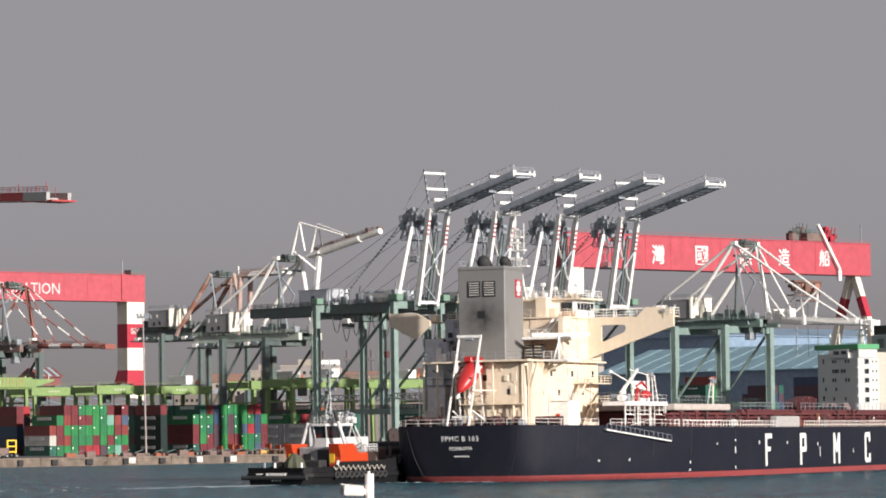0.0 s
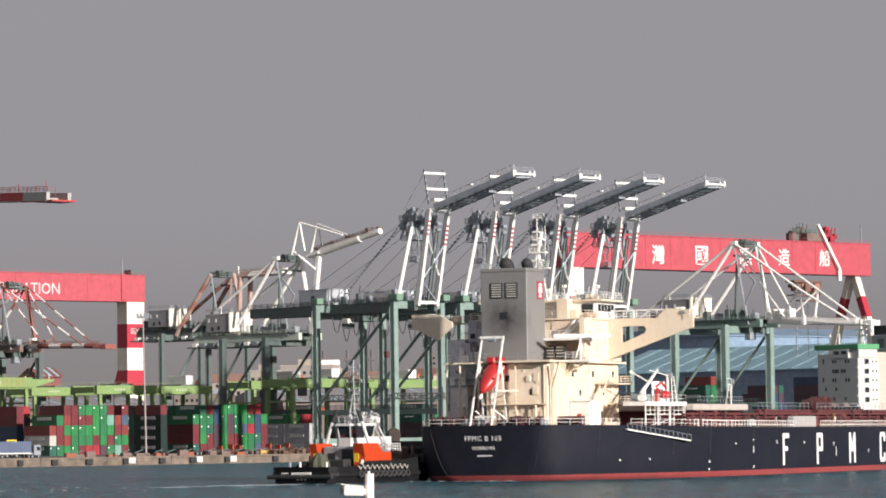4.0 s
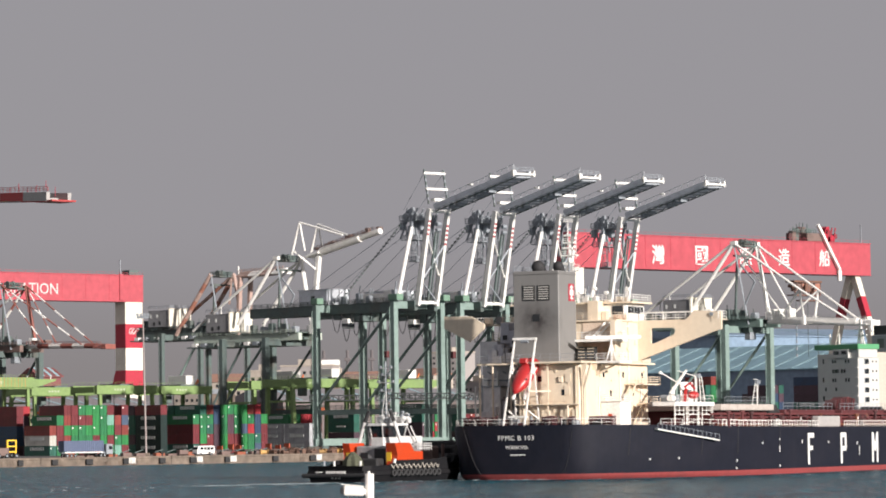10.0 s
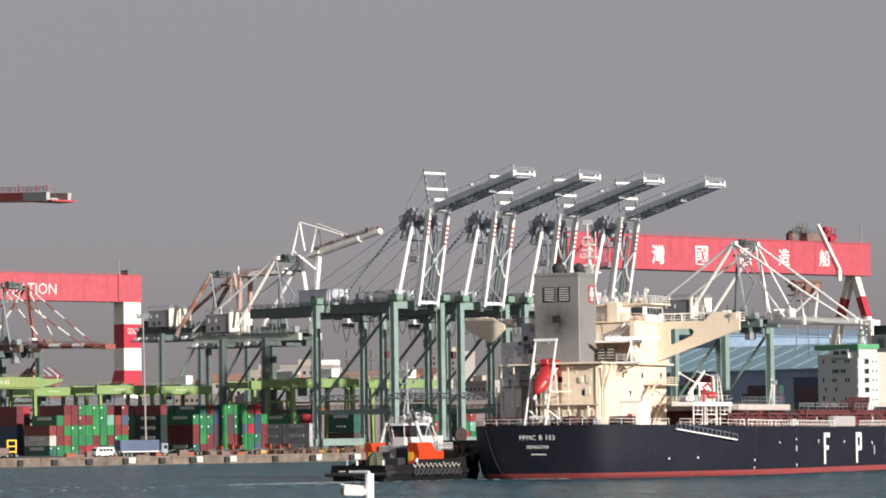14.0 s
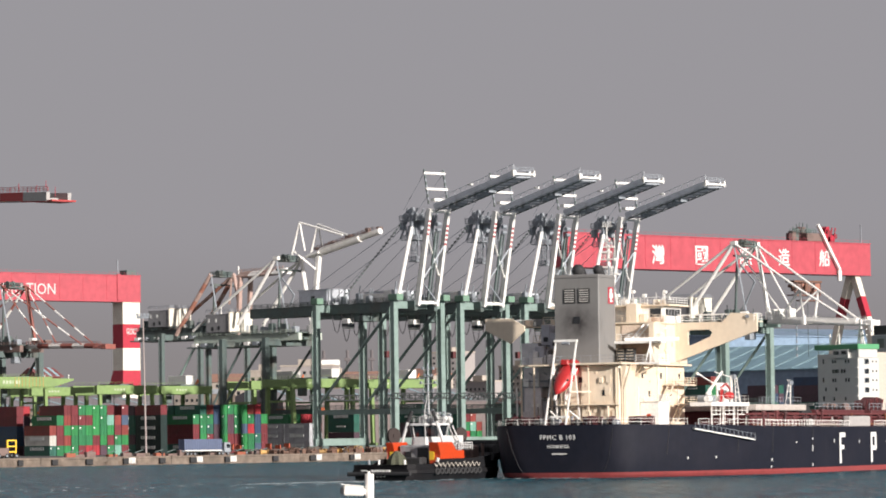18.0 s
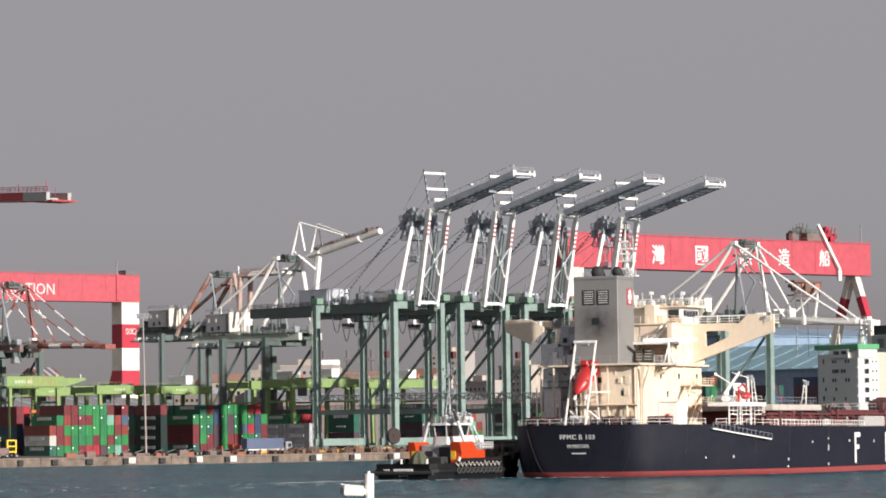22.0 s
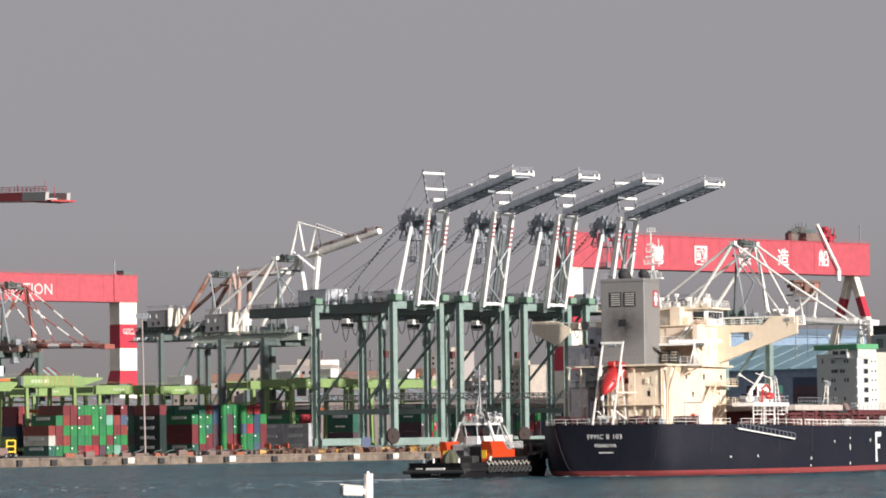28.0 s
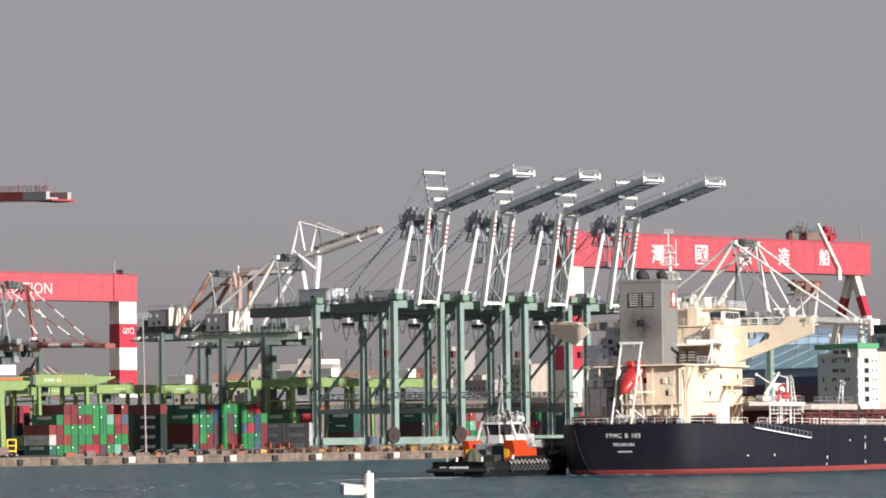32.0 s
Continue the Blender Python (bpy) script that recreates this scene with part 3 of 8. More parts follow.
    for i in range(9):
        y = 3.8 + i * 0.65
        pipe = beamp("vent_pipe", r5.choice((PALEGREY, LILAC)), slab, (14.2, y, 16.15), (14.2, y, 18.5 + (i * 5 % 4)), 0.28, sides=8)
        bm = bmesh.new()
        bmesh.ops.create_uvsphere(bm, u_segments=8, v_segments=6, radius=0.34, matrix=Matrix.Translation((14.1, y, 18.5 + (i * 5 % 4))))
        part("vent_head", bm, r5.choice((PALEGREY, LILAC)), pipe, smooth=True)
    for y, z in ((12.8, 22.7), (10.4, 22.6), (14.6, 22.6)):
        boxp("wing_locker", r5.choice((CREAM, FUNNEL)), bridge, 22.4, 23.4, y - 0.5, y + 0.5, 22.12, z + 0.5, bevel=0.08)
    for z in (17.6, 19.4):
        boxp("port_platform", CREAM, slab, 13.0, 15.0, 3.6, 9.6, z, z + 0.12)
        railing("platform_railing", CREAM, slab, [(13.1, 3.6, z + 0.1), (13.1, 9.5, z + 0.1)], 1.0, 1.0)

    # ventilators, lockers and pipes on the open port side of the poop
    r8 = random.Random(44)
    for i in range(16):
        x, y = r8.uniform(8.6, 13.0), r8.uniform(2.6, 10.6)
        h = r8.uniform(0.9, 3.2)
        if i % 4 == 0:
            v = beamp("ventilator", r8.choice((PALEGREY, LILAC)), port_side, (x, y, 7.0), (x, y, 8.2 + h), 0.5, sides=10)
            beamp("ventilator_cap", FUNNEL, v, (x, y, 8.2 + h), (x, y, 8.6 + h), 1.0, sides=12)
        elif i % 4 == 1:
            beamp("standpipe", r8.choice((WHITE, CGREY)), port_side, (x, y, 7.0), (x, y, 9.0 + h * 1.6), 0.22, sides=6)
        else:
            boxp("deck_locker", r8.choice((PALEGREY, LILAC, PALEGREY, CREAM)), port_side, x - 0.5, x + 0.5, y - 0.6, y + 0.6, 7.0, 7.0 + h, bevel=0.06)
    for z in (9.2, 11.4, 13.8):
        beamp("pipe_run", CGREY, port_side, (13.3, 2.2, z), (13.3, 11.0, z + 0.1), 0.24, sides=6)
    for y in (3.6, 6.4, 8.8, 10.4):
        boxp("wall_cabinet", r8.choice((WHITE, FUNNEL, CGREY)), port_side, 13.2, 13.6, y, y + 0.9, 12.4, 14.2, bevel=0.05)
        beamp("lamp_bracket", CGREY, port_side, (13.5, y + 1.2, 14.8), (12.4, y + 1.2, 15.1), 0.14)
    r6 = random.Random(31)
    for i in range(12):
        y, z = r6.uniform(-7.4, 1.2), r6.uniform(7.6, 15.0)
        h = r6.choice((0.25, 0.35, 0.5, 1.1))
        boxp("wall_box", CREAM, lower, 4.08, 4.2, y, y + h * 0.7, z, z + h)
    for i in range(15):
        x, z = r6.uniform(4.6, 27.5), r6.uniform(7.6, 15.0)
        h = r6.choice((0.25, 0.35, 0.6, 1.0))
        boxp("wall_box", CREAM, lower, x, x + h * 0.8, -8.05, -7.8, z, z + h)
    for y, z0, z1 in ((-7.2, 7.2, 15.8), (0.6, 7.2, 15.8)):
        beamp("wall_pipe", r6.choice((CREAM, WHITE)), lower, (4.05, y, z0), (4.05, y, z1), 0.16, sides=6)
    for x, z0, z1 in ((6.0, 7.2, 15.8), (10.4, 7.2, 12.7), (17.8, 7.2, 15.8), (21.0, 10.0, 15.8), (25.4, 7.2, 13.0)):
        beamp("wall_pipe", r6.choice((CREAM, WHITE)), lower, (x, -7.95, z0), (x, -7.95, z1), 0.16, sides=6)
    for x in (4.6, 8.2):
        bm = bmesh.new()
        add_prism(bm, [(-7.8, 15.88), (-8.6, 15.88), (-8.5, 15.2), (-7.8, 12.6)], "x", x, x + 0.2)
        part("knee_bracket", bm, CREAM, lower)
    beamp("corner_post", CREAM, lower, (4.3, -8.3, 7.1), (4.3, -8.3, 12.4), 0.3, sides=8)
    beamp("corner_post", CREAM, lower, (4.3, -8.3, 12.4), (3.4, -9.8, 15.9), 0.3, sides=8)
    boxp("light_box", CREAM, lower, 3.95, 4.2, -5.2, -4.6, 13.3, 14.1, bevel=0.06)
    boxp("side_casing", CREAM, lower, 5.0, 8.4, -8.35, -7.8, 7.1, 15.0, bevel=0.06)
    railing("deck_top_railing", CREAM, lower, [(3.3, -7.6, 10.35), (3.3, 1.4, 10.35)], 0.9, 1.8, (1.0, 0.5), t=0.035)
    for y, h in ((-6.2, 3.0), (-3.4, 2.2), (0.4, 2.6)):
        beamp("deck_stanchion", CREAM, lower, (3.4, y, 7.1), (3.4, y, 7.1 + h), 0.35, sides=8)
    for i in range(18):
        y, z = r6.uniform(-3.0, 8.4), r6.uniform(16.6, 21.5)
        h = r6.choice((0.3, 0.5, 0.9))
        boxp("wall_box", r6.choice((WHITE, CREAM, CGREY)), upper, 14.8, 15.0, y, y + h * 0.8, z, z + h * 0.8)
    for i in range(14):
        x, z = r6.uniform(15.4, 26.5), r6.uniform(16.6, 21.3)
        h = r6.choice((0.3, 0.45, 0.8))
        boxp("wall_box", r6.choice((WHITE, CREAM)), upper, x, x + h, -8.9, -8.7, z, z + h * 0.8)
    for x in (16.6, 19.0, 24.0):
        beamp("wall_pipe", CREAM, upper, (x, -8.82, 16.2), (x, -8.82, 21.8), 0.18, sides=6)
    for i in range(9):
        x, y = r6.uniform(19.4, 26.0), r6.uniform(-8.8, 3.0)
        h = r6.uniform(0.3, 0.9)
        rb = boxp("roof_locker", r6.choice((WHITE, CREAM, CGREY)), wh, x - 0.35, x + 0.35, y - 0.4, y + 0.4, 24.75, 24.75 + h, bevel=0.05)
        if i % 2:
            beamp("roof_aerial", WHITE, rb, (x, y, 24.75 + h), (x, y, 25.9 + h), 0.09, sides=5)
    # flat tan panels on the wall, coloured like shaded recesses
    for y in (-8.2, -6.9):
        boxp("wheelhouse_recess", mat("tan_shade_locker_paint", (0.55, 0.38, 0.29), 0.6), wh, 19.43, 19.5, y - 0.1, y + 0.5, 22.2, 22.9)
    for x in (9.4, 12.4, 15.8, 17.6):
        beamp("wing_post", WHITE, bridge, (23.35, -x, 22.1), (23.35, -x, 23.2), 0.14)
    beamp("wing_top_rail", WHITE, bridge, (23.35, -8.9, 23.2), (23.35, -16.8, 23.2), 0.16)


def ship_funnel():
    f = sbox("funnel", SOOTED, 7.0, 13.0, -3.5, 3.4, 16.0, 28.85, bevel=0.08)
    boxp("cap_rim", FUNNEL, f, 6.9, 13.1, -3.6, 3.5, 28.4, 28.5)
    for y in (1.0, -1.24):
        boxp("vent_frame", mat("dark_grey_frame", (0.035, 0.035, 0.035), 0.7), f, 6.9, 7.05, y - 0.92, y + 0.92, 24.75, 26.85)
        for i in range(6):
            bm = bmesh.new()
            add_beam(bm, (6.84, y - 0.72, 25.0 + i * 0.32), (6.84, y + 0.72, 25.0 + i * 0.32), 0.05, 0.12)
            part("slat", bm, mat("pale_grey_slat", (0.55, 0.53, 0.5), 0.5), f)
    boxp("soot_port", DARK, f, 6.9, 7.02, -0.6, 0.4, 21.9, 22.85)
    boxp("emblem_field", SIGRED, f, 10.35, 12.25, -3.56, -3.45, 24.7, 27.1)
    for z0, z1, a, b in ((24.9, 26.9, 11.1, 11.5), (25.5, 26.3, 10.7, 11.9), (26.5, 26.75, 10.8, 11.8), (25.0, 25.2, 10.8, 11.8)):
        boxp("emblem_bar", TEXTW, f, a, b, -3.6 - z0 * 0.0002, -3.5, z0, z1)
    for y, r, z in ((0.55, 0.95, 29.0), (-2.55, 0.75, 29.1)):
        bm = bmesh.new()
        add_beam(bm, (10.0, y, 28.6), (9.2, y, 29.6), r * 2, sides=14)
        bmesh.ops.create_uvsphere(bm, u_segments=14, v_segments=8, radius=r, matrix=Matrix.Translation((9.2, y, 29.5)))
        part("exhaust_pipe", bm, BLACK, f, "sooty black exhaust pipe", True)
    for y in (2.6, -0.9, -3.2):
        beamp("small_pipe", CGREY, f, (11.5, y, 28.8), (11.5, y, 30.2), 0.25, sides=8)
    railing("railing", CGREY, f, [(7.1, 3.3, 28.85), (12.9, 3.3, 28.85), (12.9, -3.4, 28.85)], 0.8, 1.3)
    # mast with radars above the bridge
    m = beamp("radar_mast", WHITE, SHIP, (19.0, 0.0, 24.7), (19.0, 0.0, 33.5), 0.9, sides=8, w2=0.35)
    beamp("topmast", WHITE, m, (18.7, 0.1, 33.0), (18.7, 0.1, 36.4), 0.18, sides=6)
    beamp("topmast", WHITE, m, (19.0, -1.0, 31.0), (19.0, -1.0, 35.2), 0.12, sides=6)
    for z, w in ((29.2, 3.2), (31.4, 2.4), (33.2, 1.6)):
        boxp("yard", WHITE, m, 18.5, 19.5, -w / 2, w / 2, z, z + 0.18)
        railing("yard_railing", WHITE, m, [(18.5, w / 2, z + 0.15), (18.5, -w / 2, z + 0.15)], 0.8, 0.9)
        boxp("radar_scanner", WHITE, m, 18.1, 18.35, -w / 3, w / 3, z + 1.0, z + 1.25)
    for y in (-1.6, 1.6):
        beamp("stay_leg", WHITE, m, (18.2, y, 24.7), (18.9, y * 0.2, 30.5), 0.22, sides=6)
    bm = bmesh.new()
    for i in range(5):
        add_beam(bm, (18.6, -0.6 + 0.3 * i, 36.2), (18.6, -0.6 + 0.3 * i, 36.9), 0.07)
    add_beam(bm, (18.6, -0.8, 36.3), (18.6, 0.8, 36.3), 0.1)
    part("aerials", bm, WHITE, m)


def ship_stern():
    # free-fall lifeboat in its cradle
    d = new("davit")
    d["label"] = "white A-frame lifeboat davit"
    d.parent = SHIP
    for y in (1.65, -1.5):
        beamp("davit_leg", WHITE, d, (0.25, y * 1.0 + 0.45, 7.3), (3.5, y, 19.3), 0.2, 0.24)
        beamp("back_leg", WHITE, d, (4.1, y * 1.1, 7.3), (2.6, y, 16.0), 0.17, 0.2)
        beamp("cradle_rail", WHITE, d, (0.9, y * 0.55, 11.0), (5.2, y * 0.55, 16.1), 0.25, 0.3)
        beamp("brace", WHITE, d, (0.9, y * 0.92, 9.4), (3.8, y * 1.05, 8.3), 0.2)
        beamp("hanger", WHITE, d, (2.1, y, 14.5), (4.4, y, 15.9), 0.22)
    beamp("cross_head", WHITE, d, (3.3, 1.85, 19.35), (3.3, -1.7, 19.35), 0.36, 0.34)
    beamp("cross_beam", WHITE, d, (0.7, 1.5, 8.6), (0.7, -1.4, 8.6), 0.25)
    beamp("cross_beam", CREAM, d, (1.0, -1.4, 12.1), (3.6, -3.6, 12.1), 0.16)
    beamp("post", CREAM, d, (3.5, -3.2, 7.3), (3.5, -3.2, 16.0), 0.2)
    beamp("winch_drum", CGREY, d, (3.2, 0.6, 19.0), (3.2, -0.5, 19.0), 0.5, sides=10)
    bm = bmesh.new()
    prof = [(0.0, 0.1), (0.5, 0.5), (1.3, 0.95), (2.6, 1.28), (4.4, 1.38), (5.6, 1.28), (6.3, 1.0), (6.6, 0.45)]
    ax = Vector((4.6, -0.9, 4.6)).normalized()
    up = Vector((-ax.z, 0, ax.x))
    base = Vector((0.4, 0.35, 11.6))
    rings = []
    for u, r in prof:
        rings.append([bm.verts.new(base + ax * u + Vector((0, 1, 0)) * r * math.cos(a * 6.28319 / 14) + up * (0.25 + r * 0.85 * math.sin(a * 6.28319 / 14))) for a in range(14)])
    for a, b in zip(rings, rings[1:]):
        for i in range(14):
            bm.faces.new((a[i], a[(i + 1) % 14], b[(i + 1) % 14], b[i]))
    bm.faces.new(rings[0]), bm.faces.new(rings[-1])
    boat = part("lifeboat", bm, BOATRED, SHIP, "red enclosed free-fall lifeboat, bow pointing down aft", True)
    top = base + ax * 5.0 + up * 1.4
    boxp("steering_cupola", BOATRED, boat, top.x - 0.5, top.x + 0.6, -0.6, 0.6, top.z - 0.2, top.z + 0.6, bevel=0.15)
    for u in (2.2, 3.2, 4.2):
        for sgn in (1, -1):
            c = base + ax * u + up * 0.85
            boxp("porthole", DARK, boat, c.x - 0.15, c.x + 0.15, sgn * 1.02 - 0.06, sgn * 1.02 + 0.06, c.z - 0.1, c.z + 0.14)
    # names on the transom, kept proud of its rake
    lettering("ship_name", "FPMC B 103", 1, SHIP, facing(0.31, 0.25, 5.72, -1, 0) @ Matrix.Rotation(radians(11.46), 4, "X"), TEXTW, 0.02, 1.15, width=5.35, height=0.68)
    lettering("ship_port", "MONROVIA", 1, SHIP, facing(0.575, 0.25, 4.42, -1, 0) @ Matrix.Rotation(radians(11.46), 4, "X"), TEXTW, 0.02, 1.1, width=3.35, height=0.5)
    bm = bmesh.new()
    for i in range(9):
        add_box(bm, 0.76, 0.9, 1.3 - i * 0.25 - 0.16, 1.3 - i * 0.25, 3.3, 3.48)
    part("number_bars", bm, TEXTW, SHIP)
    # pale weld seam down each edge of the transom
    for sgn in (1, -1):
        bm = bmesh.new()
        pts = []
        for k2 in range(15):
            z = 6.9 - k2 * 0.44
            pts.append(Vector((0.28 + 1.5 * (1 - z / 7.4) * 0.9, sgn * (hull_half(0.3, z) + 0.03), z)))
        for a, b in zip(pts, pts[1:]):
            add_beam(bm, a, b, 0.045)
        part("transom_seam", bm, mat("grey_seam_paint", (0.05, 0.05, 0.055), 0.7) if sgn > 0 else mat("dark_seam_paint", (0.034, 0.034, 0.038), 0.7), SHIP)
    # rails round the poop and along the sides
    pts = [(x, -lerp_table(DECK_HALF, x) + 0.25, lerp_table(DECK_TOP, x) - 0.1) for x in (12, 8, 4, 2.2, 0.6)]
    pts += [(x, lerp_table(DECK_HALF, x) - 0.25, lerp_table(DECK_TOP, x) - 0.1) for x in (0.6, 2.2, 4, 8, 14, 20)]
    railing("poop_railing", WHITE, SHIP, pts, 0.95, 1.9, (1.0, 0.5), t=0.05)
    pts = [(x, -lerp_table(DECK_HALF, x) + 0.2, lerp_table(DECK_TOP, x) - 0.1) for x in (14, 20, 26, 32, 40)]
    railing("side_railing", WHITE, SHIP, pts, 0.95, 1.9, (1.0, 0.5), t=0.05)
    railing("side_railing", WHITE, SHIP, [(x, -lerp_table(DECK_HALF, x) + 0.2, lerp_table(DECK_TOP, x) - 0.1) for x in (27, 34, 40, 62)], 1.0, 1.1, (1.0, 0.45), t=0.075)
    railing("side_railing", WHITE, SHIP, [(x, -21.3, lerp_table(DECK_TOP, x) - 0.1) for x in (74, 100, 140, 214)], 1.0, 1.1, (1.0, 0.45), t=0.075)
    for x, w in ((2, 5.0), (2.2, -4.0), (5.5, 9.5), (6.0, -9.0), (8.5, -10.0), (3.0, 7.0)):
        bm = bmesh.new()
        add_beam(bm, (x, w - 0.7, 8.0), (x, w + 0.7, 8.0), 1.2, sides=10)
        add_box(bm, x - 0.7, x + 0.7, w - 0.9, w - 0.7, 7.3, 8.6)
        add_box(bm, x - 0.7, x + 0.7, w + 0.7, w + 0.9, 7.3, 8.6)
        part("mooring_winch", bm, mat("dusky_deck_gear", (0.075, 0.03, 0.032), 0.7), SHIP, "dark red mooring winch")
    dusky = mat("dusky_deck_gear", (0.075, 0.03, 0.032), 0.7, stain=(0.03, 0.025, 0.025), stain_amt=0.5)
    rp = random.Random(71)
    for i in range(22):
        y = -9.5 + i * 0.86 + rp.uniform(-0.3, 0.3)
        x, h = rp.uniform(1.6, 3.4), rp.uniform(0.7, 1.6)
        if abs(y) > 8.4:
            x += 2.5
        m = rp.choice((dusky, BLACK, dusky, OXIDE, CGREY))
        if i % 3 == 0:
            beamp("warping_drum", m, SHIP, (x, y - 0.4, 7.3 + h * 0.5), (x, y + 0.4, 7.3 + h * 0.5), h * 0.9, sides=10)
        elif i % 3 == 1:
            b = beamp("bitt_post", m, SHIP, (x, y, 7.2), (x, y, 7.2 + h), 0.42, sides=8)
            beamp("bitt_cap", m, b, (x, y, 7.2 + h), (x, y, 7.3 + h), 0.56, sides=8)
        else:
            sbox("deck_chest", m, x - 0.5, x + 0.5, y - 0.45, y + 0.45, 7.2, 7.2 + h * 0.8, bevel=0.1)
    for x, y in ((0.9, 3.6), (0.9, -2.6), (1.4, -6.5), (1.2, 7.2), (5.2, -10.2)):
        sbox("fairlead", BLACK, x - 0.3, x + 0.3, y - 0.3, y + 0.3, 7.3, 8.2, bevel=0.08)
    hut = sbox("deck_hut", WHITE, 11.0, 14.6, -10.9, -7.9, 7.1, 10.6, bevel=0.08)
    boxp("roof", WHITE, hut, 10.8, 14.8, -11.1, -7.81, 10.6, 10.72)
    railing("roof_railing", WHITE, hut, [(10.9, -3.8, 10.7), (10.9, -11.0, 10.7), (14.6, -11.0, 10.7)], 0.9, 1.2)
    boxp("life_ring", ORANGE, hut, 10.92, 11.02, -9.6, -9.0, 8.3, 8.9)
    bm = bmesh.new()
    add_beam(bm, (10.9, -9.8, 7.6), (10.7, -9.8, 7.6), 0.8, sides=12)
    part("hose_reel", bm, CREAM, hut)
    # the white boom of the stores crane beside the casing
    c = beamp("stores_crane_post", WHITE, SHIP, (9.3, -10.3, 16.2), (9.3, -10.3, 19.4), 0.35, sides=8)
    beamp("jib", WHITE, c, (9.0, -6.5, 19.5), (12.6, -13.4, 19.5), 0.55, 0.45)
    for dx in (-0.8, 0.8):
        beamp("strut", WHITE, c, (9.3 + dx, -10.3 - dx * 0.5, 16.2), (9.3, -10.3, 18.6), 0.2, sides=6)
    # gangway hung along the hull
    g = beamp("gangway", WHITE, SHIP, (12.5, -15.5, 6.7), (24.6, -19.9, 5.05), 0.55, 0.16, label="white accommodation ladder slung along the hull")
    bm = bmesh.new()
    a, b = Vector((12.5, -15.75, 6.8)), Vector((24.6, -20.15, 5.1))
    for i in range(15):
        p = a.lerp(b, i / 14)
        add_beam(bm, p, p + Vector((0, 0, 0.75)), 0.06)
    add_beam(bm, a + Vector((0, 0, 0.75)), b + Vector((0, 0, 0.75)), 0.05)
    part("handrail", bm, CGREY, g)
    bm = bmesh.new()
    for i in range(40):
        p = Vector((12.5, -15.5, 6.82)).lerp(Vector((24.6, -19.9, 5.14)), i / 39)
        add_beam(bm, p + Vector((0, -0.27, 0)), p + Vector((0, 0.27, 0)), 0.3, 0.06)
    part("steps", bm, CGREY, g)
    # draught marks, load lines and drain marks on the plating
    for x, z0, z1, w in ((30.5, 0.9, 1.2, 0.2), (30.5, 1.9, 2.3, 0.2), (45.0, 1.0, 1.4, 0.2), (45.0, 3.2, 4.1, 0.2), (45, 4.9, 5.15, 0.3), (38.5, 4.4, 4.7, 0.2),
                         (54.5, 4.4, 4.9, 0.2), (80.0, 2.4, 3.8, 0.12), (79.0, 4.0, 4.5, 0.2), (66, 4.3, 4.7, 0.2), (95, 2.8, 3.4, 0.12), (17.5, 2.45, 2.8, 0.2), (12.2, 2.45, 2.7, 0.28)):
        y = -hull_half(x, (z0 + z1) / 2) - 0.05
        sbox("draught_mark", TEXTW, x - w / 2, x + w / 2, y - 0.02, y + 0.12, z0, z1)
    for x in (30.6, 45.1, 8.4, 22.0):
        bm = bmesh.new()
        rings = []
        for i in range(12):
            z0 = 7.0 - i * 0.35
            y = -hull_half(x, z0) - 0.05
            rings.append([bm.verts.new((x + dx, y + dy, z0)) for dx, dy in ((-0.06, 0), (0.06, 0), (0.06, 0.11), (-0.06, 0.11))])
        for a, b in zip(rings, rings[1:]):
            for k2 in range(4):
                bm.faces.new((a[k2], a[(k2 + 1) % 4], b[(k2 + 1) % 4], b[k2]))
        part("drain_streak", bm, mat("salt_streak", (0.03, 0.029, 0.034), 0.8), SHIP)
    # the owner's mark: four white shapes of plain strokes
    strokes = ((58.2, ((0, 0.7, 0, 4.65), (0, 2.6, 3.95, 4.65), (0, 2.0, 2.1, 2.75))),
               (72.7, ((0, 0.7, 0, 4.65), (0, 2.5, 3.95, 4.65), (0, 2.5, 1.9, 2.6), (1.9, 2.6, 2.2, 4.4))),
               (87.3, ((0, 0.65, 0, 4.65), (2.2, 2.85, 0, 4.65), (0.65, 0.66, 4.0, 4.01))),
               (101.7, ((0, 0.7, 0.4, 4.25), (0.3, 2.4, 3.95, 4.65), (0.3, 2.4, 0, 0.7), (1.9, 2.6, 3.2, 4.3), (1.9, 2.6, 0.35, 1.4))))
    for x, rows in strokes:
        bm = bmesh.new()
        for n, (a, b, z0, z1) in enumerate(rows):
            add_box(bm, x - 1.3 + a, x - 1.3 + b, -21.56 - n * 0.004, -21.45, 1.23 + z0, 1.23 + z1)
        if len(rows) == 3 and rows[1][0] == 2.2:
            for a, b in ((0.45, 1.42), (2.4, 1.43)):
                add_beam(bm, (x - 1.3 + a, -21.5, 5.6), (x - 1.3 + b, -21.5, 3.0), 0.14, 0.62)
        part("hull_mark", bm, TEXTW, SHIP)


